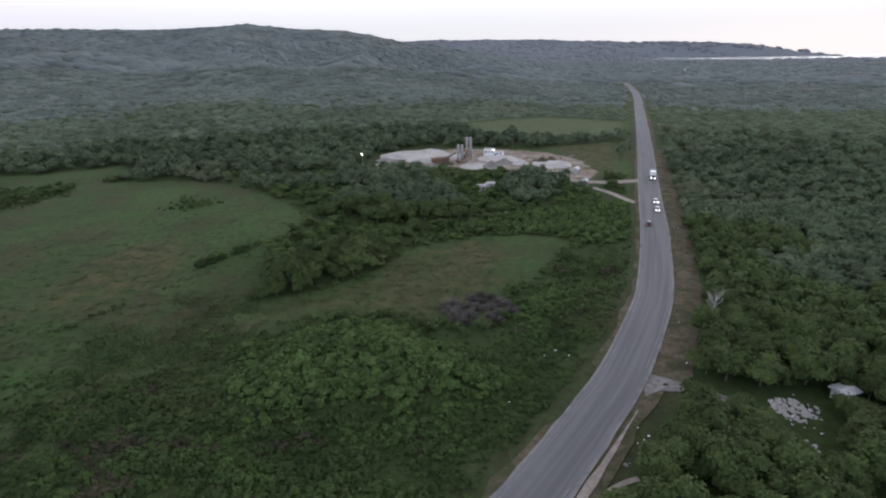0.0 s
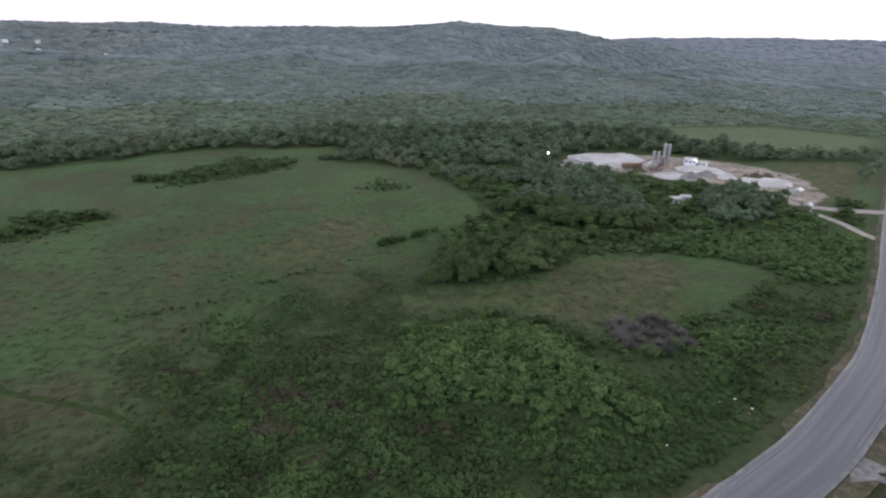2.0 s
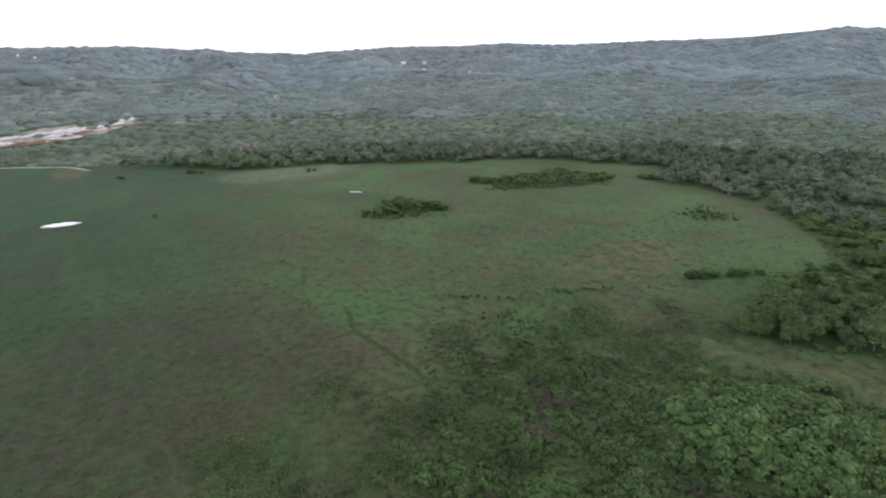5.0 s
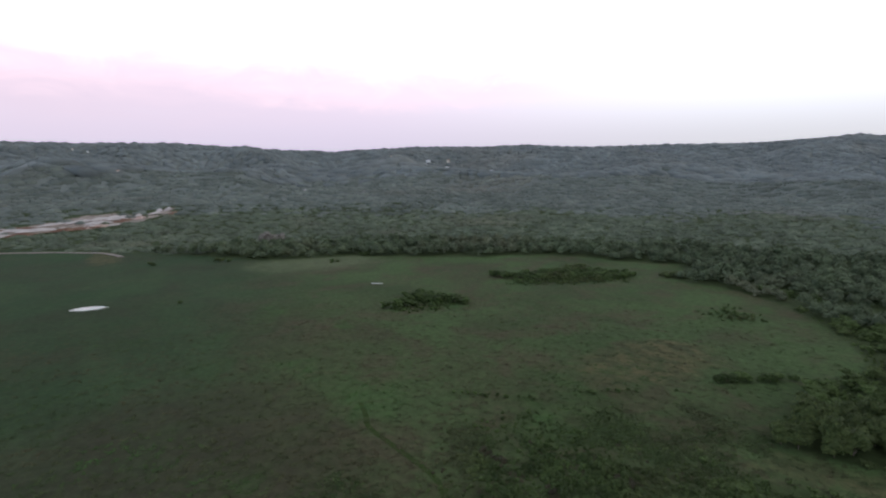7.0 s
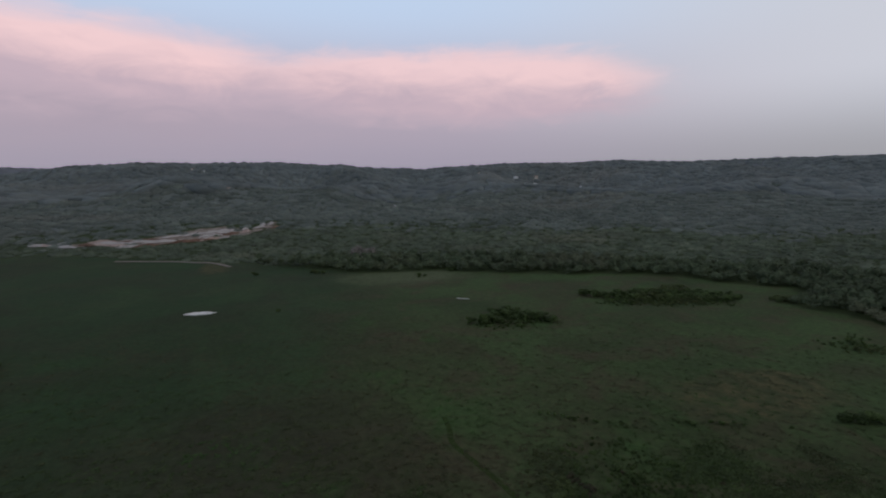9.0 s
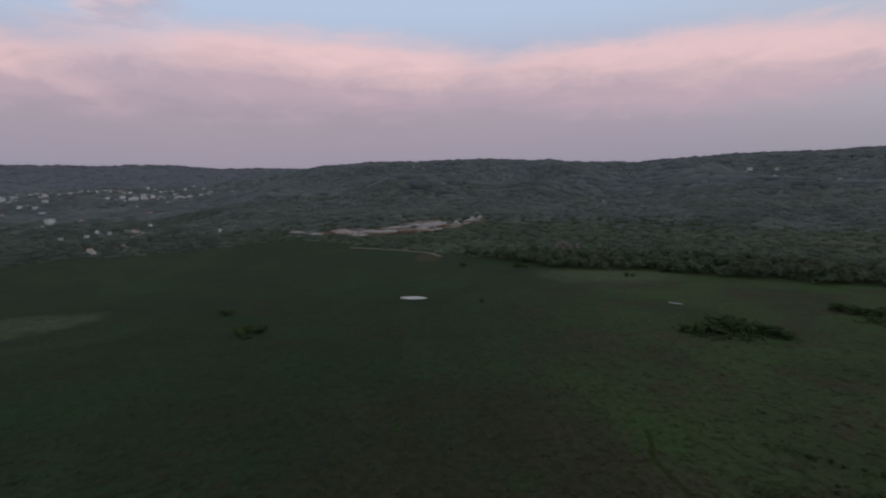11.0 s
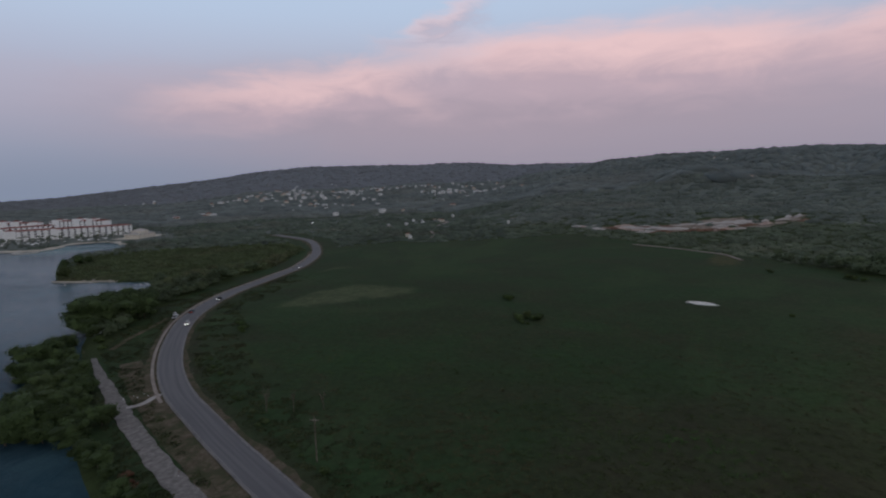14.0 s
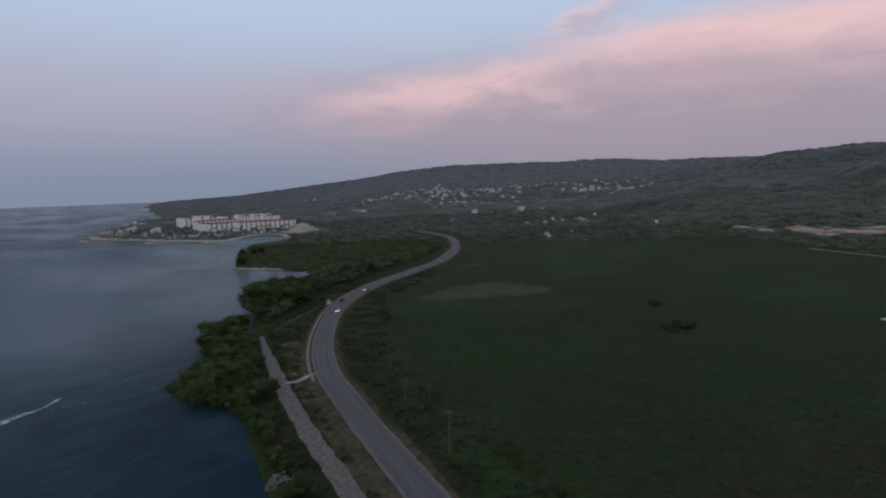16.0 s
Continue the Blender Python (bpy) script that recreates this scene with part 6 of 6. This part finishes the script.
HOUSES = [(house_kind(9, 8, 2, white_wall, concrete, "flat"), "white two-storey concrete house with a flat roof"), (house_kind(11, 8, 2, cream_wall, red_roof, "hip"), "cream house with a red hipped roof"),
          (house_kind(9, 7, 1, pink_wall, zinc_roof, "gable"), "small house with a pale zinc roof"), (house_kind(13, 9, 2, white_wall, zinc_roof, "hip"), "large white house with a pale roof"),
          (house_kind(10, 8, 2, white_wall, dark_roof, "gable"), "white house with a grey roof among trees")]
for i, (x, y) in enumerate(SPOTS):
    kind_, lab = HOUSES[RS.randint(5)]
    s_ = RS.uniform(0.65, 1.1) * (0.45 if (x, y) in LONE or math.hypot(x, y) < 1000 else 0.95)
    o = copy_thing(kind_, pose(x, y, float(height(x, y)) + 1.2, 0, 0, RS.uniform(0, 360)) @ Matrix.Scale(s_, 4))
    tagged(o, lab, "house", "hillside houses")
for i, (x, y) in enumerate(((-222, -905), (-232, -930), (-214, -885), (-250, -960), (-262, -1010), (-246, -990), (-280, -1050), (-270, -900), (-240, -860), (-292, -960), (-310, -1110), (-300, -1180), (-330, -1230))):
    o = copy_thing(HOUSES[(0, 3, 2)[i % 3]][0], pose(x, y, float(height(x, y)) + 0.4, 0, 0, RS.uniform(0, 360)) @ Matrix.Scale(RS.uniform(0.6, 1.0), 4))
    tagged(o, "low white beach building by the hotel", "building", "beach buildings")
for kind_, _ in HOUSES:
    for o in list(kind_.children_recursive) + [kind_]:
        bpy.data.objects.remove(o)

# ---- hotel on the point ----
WING_MESH = {}


def wing(hotel, x0, y0, x1, y1, deep, floors, red=True, towers=()):
    """A long range of rooms between two places, with its windows, balconies and roof."""
    l_ = math.hypot(x1 - x0, y1 - y0)
    a = math.atan2(y1 - y0, x1 - x0)
    m_ = Matrix.Translation(((x0 + x1) / 2, (y0 + y1) / 2, 1.2)) @ Matrix.Rotation(a, 4, "Z")
    h_ = 3.3 * floors
    def put(o):
        o.matrix_basis = m_ @ o.matrix_basis
        return o
    w_ = put(part("wall", box(l_, deep, h_ + 1, 0, 0, -1, 0.1), hotel_white, hotel))
    put(part("roof", gable(l_, deep, 1.7, h_, 0.5, deep * 0.4), red_roof if red else concrete, hotel))
    n_ = int(l_ / 7)
    if "w" not in WING_MESH:
        WING_MESH["w"] = part("window", box(2.7, 0.16, 1.9, 0, 0, 0), window_dark).data
        WING_MESH["b"] = part("balcony", box(4.4, 1.2, 0.9, 0, 0, 0, 0.05), hotel_white).data
        for o in [q for q in bpy.data.objects if q.data in (WING_MESH["w"], WING_MESH["b"])]:
            bpy.data.objects.remove(o)
    for sgn in (-1, 1):
        for fl in range(floors):
            for i in range(n_):
                q = (i + 0.5) / n_ * l_ - l_ / 2
                o = new("window", WING_MESH["w"])
                o.parent, o.matrix_basis = hotel, m_ @ Matrix.Translation((q, sgn * (deep / 2 + 0.03), 0.9 + 3.3 * fl))
                if sgn == 1 or fl % 2:
                    o = new("balcony", WING_MESH["b"])
                    o.parent, o.matrix_basis = hotel, m_ @ Matrix.Translation((q, sgn * (deep / 2 + 0.5), 0.1 + 3.3 * fl))
    for u, ww, th in towers:
        q = (u - 0.5) * l_
        put(part("tower", box(ww, deep + 1.6, h_ + th, q, 0, -0.5, 0.1), hotel_white, hotel))
        bm = rod((q, 0, h_ + th - 0.5), (q, 0, h_ + th + 1.6), ww * 0.6, 0.1, 4)
        put(part("tower_roof", bm, red_roof, hotel))


hotel = tagged(new("hotel"), "long white beachfront hotel with red tiled roofs", "hotel")
wing(hotel, -306, -818, -436, -762, 16, 4, True, ((0.04, 12, 1.2), (0.36, 7, 1.4)))
hotel_b = tagged(new("hotel"), "white rear hotel block with stepped towers", "hotel")
wing(hotel_b, -338, -1000, -404, -948, 18, 5, True, ((0.1, 12, 1.0), (0.42, 14, 4.0), (0.62, 10, 3.5), (0.9, 12, 1.5)))
hotel_c = tagged(new("hotel"), "white rear hotel block with stepped towers", "hotel")
wing(hotel_c, -424, -955, -462, -872, 18, 5, True, ((0.12, 12, 3.0), (0.5, 12, 4.0), (0.75, 9, 3.5)))
wing(hotel_c, -400, -905, -330, -900, 16, 4, True, ())
lobby = thing("pavilion", -402, -684, "low cream hotel pavilion with terrace and hipped roof", "building", turn=25)
part("wall", box(34, 20, 6, 0, 0, -0.5, 0.1), cream_wall, lobby)
part("roof", gable(34, 20, 3.2, 5.4, 0.8, 8), concrete, lobby)
part("wall", box(16, 14, 10, 3, 2, -0.5, 0.1), cream_wall, lobby)
part("roof", gable(16, 14, 2.8, 9.4, 0.6, 5), pink_wall, lobby)
part("terrace", box(60, 34, 1.6, -8, -6, -0.8, 0.1), cream_wall, lobby)
for i in range(7):
    part("window", box(2.6, 0.14, 2.6, -13.5 + 4.5 * i, -10.05, 1.4), window_dark, lobby)

# sand along the hotel front, its breakwaters and the spit
for line, w_, lab in (([(-194, -930), (-189, -872), (-210, -820), (-241, -724), (-276, -662), (-322, -701), (-362, -678), (-348, -612)], 15, "pale sand beach before the hotel"),
                      ([(-197, -920), (-206, -860), (-226, -800)], 13, "pale paved terrace behind the beach"), ([(-222, -1015), (-232, -960), (-246, -900)], 12, "pale paved terrace behind the beach"),
                      ([(-178, -412), (-184, -396), (-192, -382), (-200, -368)], 1.5, "narrow pale sand shore of the spit"), ([(-202, -335), (-196, -318), (-190, -306)], 2.4, "narrow pale sand shore"),
                      ([(-330, -560), (-350, -545), (-385, -500)], 6, "pale sandy clearing"), ([(-372, -400), (-390, -395), (-405, -402)], 5, "pale sandy clearing beside the road")):
    ln = glide(line, 4.0)
    ribbon("beach", ln, w_ + 0.25 * w_ * ripple(ln[:, 0], ln[:, 1], 25, 3), sand_mat, 0.35, label=lab, category="beach", cols=4, follow=0.6)
for i, (line, w_) in enumerate((([(-186, -880), (-164, -872), (-166, -835), (-184, -812)], 5), ([(-190, -945), (-172, -935), (-170, -905)], 5), ([(-224, -742), (-206, -734), (-212, -712), (-228, -706)], 4), ([(-262, -668), (-250, -652), (-268, -640)], 4), ([(-200, -1010), (-180, -1000), (-178, -965)], 5))):
    ribbon("breakwater", glide(line, 3.0), w_, concrete, 0.9, label="low stone breakwater off the beach", category="breakwater", cols=3, follow=0.0)
sunshade = new("parasol")
part("pole", rod((0, 0, -0.3), (0, 0, 2.6), 0.06, sides=6), concrete, sunshade)
part("canopy", rod((0, 0, 2.2), (0, 0, 3.1), 1.9, 0.05, 8), hotel_white, sunshade, "pale cloth canopy")
rs = np.random.RandomState(77)
for i in range(60):
    base_ = ((-215, -960), (-232, -850), (-262, -740), (-300, -722), (-350, -705))[i % 5]
    x, y = base_[0] + rs.normal() * 14, base_[1] + rs.normal() * (34 if i % 5 < 2 else 12)
    if float(inside(LAND, x, y)) > 5:
        tagged(copy_thing(sunshade, pose(x, y, float(height(x, y)), 0, 0, rs.uniform(0, 360)) @ Matrix.Scale(rs.uniform(0.9, 1.4), 4)), "pale beach parasol standing on the sand", "parasol", "beach parasols")
for o in list(sunshade.children_recursive) + [sunshade]:
    bpy.data.objects.remove(o)
bm = bmesh.new()
rod((0, 0, -0.3), (0.5, 0.2, 6.6), 0.2, 0.12, 7, bm)
palm_trunk = part("trunk", bm, pale_bark)
rs = np.random.RandomState(44)
vs, fs = [], []
for i in range(16):
    a = 6.283 * i / 16 + rs.uniform(-0.2, 0.2)
    d = Vector((math.cos(a), math.sin(a), 0))
    w_ = Vector((-math.sin(a), math.cos(a), 0)) * 0.32
    ups = rs.uniform(0.3, 1.1)
    c_ = [Vector((0.5, 0.2, 6.6)) + d * q + Vector((0, 0, ups * q - 0.32 * q * q)) for q in (0, 1.0, 2.0, 2.9)]
    for j in range(3):
        n_ = len(vs)
        vs += [c_[j] - w_ * (1 - j * 0.2), c_[j] + w_ * (1 - j * 0.2), c_[j + 1] + w_ * (0.8 - j * 0.25), c_[j + 1] - w_ * (0.8 - j * 0.25)]
        fs += [(n_, n_ + 1, n_ + 2, n_ + 3)]
palm_crown = mesh_from("crown", np.array([v[:] for v in vs]), fs, leaf_mangrove)
for x, y in [(-258 - 8 * i + RS.uniform(-6, 6), -752 + 4 * i + RS.uniform(-14, 10)) for i in range(16)] + [(-225 + RS.uniform(-12, 22), -830 - 11 * i) for i in range(16)] + [(-212 + RS.uniform(-14, 14), -760 - 8 * i) for i in range(12)] + [(-300 - 8 * i, -770 + 5 * i + RS.uniform(-8, 8)) for i in range(14)]:
    o = thing("palm_tree", x, y, "palm tree in the hotel garden", "palm tree", "hotel palms", RS.uniform(0, 360))
    o.scale = (RS.uniform(0.9, 1.5),) * 3
    for nm, me in (("trunk", palm_trunk.data), ("crown", palm_crown.data)):
        q = new(nm, me)
        q.parent = o
bpy.data.objects.remove(palm_trunk), bpy.data.objects.remove(palm_crown)
p = spread(-500, -200, -1060, -600, 9.5, 51)
ok = (inside(HOTEL_GROUND, p[:, 0], p[:, 1]) > 2) & (inside(LAND, p[:, 0], p[:, 1]) > 10)
for seg, m_ in ((((-306, -818), (-436, -762)), 14), (((-338, -1000), (-404, -948)), 15), (((-424, -955), (-462, -872)), 15), (((-400, -905), (-330, -900)), 14)):
    ok &= beside(list(seg), p[:, 0], p[:, 1]) > m_
ok &= np.hypot(p[:, 0] + 402, p[:, 1] + 684) > 36
ok &= RS.uniform(size=len(p)) < 0.55
p = p[ok]
scatter("garden_shrubs", T_MID, p, RS.uniform(0.5, 1.2, len(p)), leaf_far_haze, "green shrubs and trees of the hotel garden", "shrubs", 0.2)

# ---- ponds, shore, litter ----
def pond(x, y, rx, ry, turn, label):
    bm = bmesh.new()
    rs = np.random.RandomState(int(abs(x)))
    rim = [bm.verts.new((rx * (1 + rs.uniform(-0.18, 0.18)) * math.cos(6.283 * i / 28), ry * (1 + rs.uniform(-0.18, 0.18)) * math.sin(6.283 * i / 28), 0)) for i in range(28)]
    f_ = bm.faces.new(rim)
    top_ = bmesh.ops.extrude_face_region(bm, geom=[f_])
    bmesh.ops.translate(bm, vec=(0, 0, 0.3), verts=[v for v in top_["geom"] if isinstance(v, bmesh.types.BMVert)])
    bmesh.ops.recalc_face_normals(bm, faces=bm.faces[:])
    o = part("pond", bm, pond_sheen)
    o.matrix_world = pose(x, y, float(height(x, y)) + 0.1, 0, 0, turn)
    return tagged(o, label, "pond", kind="structure")


pond(-270.5, -10.5, 6.8, 3.4, 80, "small pale pond in the open marsh")
pond(-247, 117, 3.2, 0.5, 45, "narrow strip of pale water in the marsh")
pond(-118, -236, 4, 2, 30, "small pale pool behind the mangroves")

ROCKS = []
for i in range(8):
    bm = bmesh.new()
    bmesh.ops.create_icosphere(bm, subdivisions=2, radius=1)
    for v in bm.verts:
        v.co *= 1 + 0.28 * noise.noise(v.co * 1.4 + Vector((i * 7.0, 0, 0)))
        v.co.z *= 0.6
    ROCKS.append(part("rock", bm, rubble_mat if i < 4 else gravel))
for x, y, wide_, n_, s0, lab in ((-47.5, -97, 2.6, 26, 0.45, "grey rock on the shore"), (-28, -181, 6, 14, 0.5, "dark rock awash on the reef"), (-182, -395, 8, 10, 0.7, "pale rock on the shore of the spit"),
                                 (58.5, 72.5, 3.4, 110, 0.34, "broken grey rubble in the clearing"), (61.5, 72, 2.4, 40, 0.3, "broken grey rubble in the clearing"), (54, 63, 2.8, 80, 0.34, "broken grey rubble in the clearing"), (25.5, 60.5, 1.0, 7, 0.35, "grey stone on the verge"), (-182, -402, 4, 14, 0.7, "pale rock on the shore of the spit"), (-191, -385, 5, 16, 0.7, "pale rock on the shore of the spit"), (-199, -372, 5, 14, 0.7, "pale rock on the shore of the spit"), (-200, -342, 5, 10, 0.6, "pale rock on the shore of the spit"), (-192, -462, 5, 10, 0.8, "pale rock on the shore of the spit"), (-49, -96, 3, 30, 0.4, "grey rock on the shore")):
    for i in range(n_):
        o = new("rock", ROCKS[RS.randint(4) + (4 if "pale" in lab or "rubble" in lab else 0)].data)
        a_, q = RS.uniform(0, 6.28), wide_ * math.sqrt(RS.uniform())
        px_, py_ = x + q * math.cos(a_), y + q * math.sin(a_)
        o.matrix_world = pose(px_, py_, max(float(height(px_, py_)), -0.15), 0, 0, RS.uniform(0, 360)) @ Matrix.Scale(s0 * RS.uniform(0.4, 1.3), 4)
        tagged(o, lab, "rock", "rocks")
for o in ROCKS:
    bpy.data.objects.remove(o)
# quarry: long ledges of pale and pink earth stepping along the hillside
rs = np.random.RandomState(61)
strike = glide([(-602, -165), (-578, -120), (-566, -70), (-585, -18), (-612, 20), (-655, 52), (-696, 66)], 5.0)
tread = np.gradient(strike, axis=0)
count_ = 0
while count_ < 46:
    i = rs.randint(len(strike))
    a = math.atan2(tread[i][1], tread[i][0])
    across = rs.uniform(-4, 42) * (1 - 0.8 * abs(i / len(strike) - 0.5))
    x, y = strike[i][0] + math.sin(a) * -across, strike[i][1] + math.cos(a) * across
    if float(inside(QUARRY, x, y)) < -1:
        x, y = strike[i][0] + math.sin(a) * across, strike[i][1] - math.cos(a) * across
        if float(inside(QUARRY, x, y)) < -1:
            count_ += 0.2
            continue
    count_ += 1
    m_, lab = ((gravel, "long pale ledge of quarried stone"), (pink_earth, "pink ledge of quarried earth"), (gravel, "long pale ledge of quarried stone"), (red_earth, "red-brown cut bank of earth"))[rs.randint(4)]
    o = thing("quarry_ledge", x, y, lab, "quarry ledge", "quarry ledges", math.degrees(a) + rs.uniform(-14, 14), float(height(x, y)) + rs.uniform(0.0, 1.2))
    o.scale = (rs.uniform(1.6, 4.2), rs.uniform(0.45, 0.9), rs.uniform(0.7, 1.3))
    part("mound", heap(bmesh.new(), 0, 0, 4.5, 1.7, 300 + int(count_ * 5), 5, 14, flat=0.2), m_, o)
hut = thing("hut", 69.4, 75, "small hut with a white sheet roof in trees", "hut", turn=20)
part("wall", box(3.2, 2.6, 2.2, 0, 0, -0.2), concrete, hut)
part("roof", gable(3.4, 2.8, 0.5, 2.0, 0.35), zinc_roof, hut)
part("door", box(0.8, 0.07, 1.8, 0, -1.33, -0.1), rust, hut)
LITTER = [part("litter", box(0.5, 0.32, 0.16, 0, 0, 0, 0.03), white_wall), part("litter", box(0.38, 0.38, 0.22, 0, 0, 0, 0.05), rust)]
for x, y, wide_, n_ in ((58.5, 71, 4, 16), (53, 61.5, 3.5, 10), (46, 84, 5, 4), (49, 92, 5, 3), (42, 77.5, 3, 3), (53, 104, 4, 3), (30, 66, 3, 5), (22, 90, 3, 4), (8, 74, 3, 4), (-83, -150, 4, 5), (-62, -100, 3, 4), (-69, -84, 4, 4)):
    for i in range(n_):
        px_, py_ = x + RS.normal() * wide_ * 0.5, y + RS.normal() * wide_ * 0.5
        if beside(road_coarse, px_, py_) < 5.4:
            continue
        o = new("litter", LITTER[0 if RS.uniform() < 0.75 else 1].data)
        o.matrix_world = pose(px_, py_, float(height(px_, py_)) + 0.12, 0, 0, RS.uniform(0, 360)) @ Matrix.Scale(RS.uniform(0.3, 0.9), 4)
        tagged(o, "scrap of pale litter on the dirt verge", "litter", "litter on the verge")
for o in LITTER:
    bpy.data.objects.remove(o)

# surf on the reef
for i, (line, w_) in enumerate((([(-8, -182), (-15, -184), (-22, -187), (-27, -192)], 0.8), ([(-10, -183.6), (-14, -185.5), (-18, -186.5)], 0.4), ([(-4, -179), (-9, -181), (-14, -182.6)], 0.5))):
    ln = glide(line, 0.6)
    ribbon("foam", ln, np.clip(w_ * (0.5 + 1.1 * ripple(ln[:, 0], ln[:, 1], 2.6, i)), 0.03, 3), foam_mat, 0.06, label="thin line of white surf on the reef", category="surf", cols=2, follow=0.0)

RUSSET = [tree_kind(s, 1.5, 1.6, 260, 0.26, 7, leaf_russet, bark, 0.02, 4) for s in (97, 98)]
for i, (x, y) in enumerate(((-56.2, -103), (-55.4, -99.5), (-58.4, -108.6), (-54.6, -101.5), (-57.2, -105.6))):
    plant_tree(RUSSET[i % 2], "shrub", x + 2.0, y, RS.uniform(0.6, 1.0), RS.uniform(0, 6.28), "reddish-brown dry shrub beside the gravel track", "shrub", "russet shrubs")

# ---- bare trees ----
def bare_tree(x, y, tall, seed, label, lean=0.0, bark_=None):
    pale_ = bark_ or pale_bark
    rs = np.random.RandomState(seed)
    o = thing("bare_tree", x, y, label, "tree", "bare trees", rs.uniform(0, 360))
    part("trunk", rod((0, 0, -0.4), (lean, 0, tall * 0.6), tall * 0.016, tall * 0.009, 7), pale_, o)
    for i in range(9):
        u = rs.uniform(0.35, 0.6)
        a_ = rs.uniform(0, 6.28)
        p0 = Vector((lean * u / 0.6, 0, tall * u))
        p1 = p0 + Vector((math.cos(a_) * tall * 0.16, math.sin(a_) * tall * 0.16, tall * rs.uniform(0.2, 0.4)))
        bm = rod(p0, p1, tall * 0.007, tall * 0.003, 5)
        for j in range(4):
            b_ = rs.uniform(0, 6.28)
            q = p0.lerp(p1, rs.uniform(0.4, 1))
            rod(q, q + Vector((math.cos(b_) * tall * 0.08, math.sin(b_) * tall * 0.08, tall * rs.uniform(0.03, 0.12))), tall * 0.003, tall * 0.0015, 4, bm)
        part("branch", bm, pale_, o)
    return o


bare_tree(58, 101, 11, 1, "tall pale leafless tree beside the verge")
bare_tree(60, 104, 9, 2, "tall pale leafless tree beside the verge")
bare_tree(-101, -94, 6, 3, "thin grey leafless tree near the road", bark_=bark)
bare_tree(-93, -107, 8, 4, "thin grey leafless tree near the road", bark_=bark)
bare_tree(-97, -101, 6, 5, "thin grey leafless tree near the road", bark_=bark)
for i, (x, y) in enumerate(((-424, 108), (-430, 114), (-419, 116), (-427, 103), (-436, 109))):
    plant_tree(PALE[0], "tree", x, y, RS.uniform(0.8, 1.15), RS.uniform(0, 6.28), "pale dry-leaved tree at the wood's edge", "tree", "pale trees")
# templates stay out of the place
for kinds_ in (RUSSET, KINDS, MANGROVE, PALE, BUSH, VERGE_BUSH, SHRUB, PINE):
    for ob_, me_ in kinds_:
        bpy.data.objects.remove(ob_)
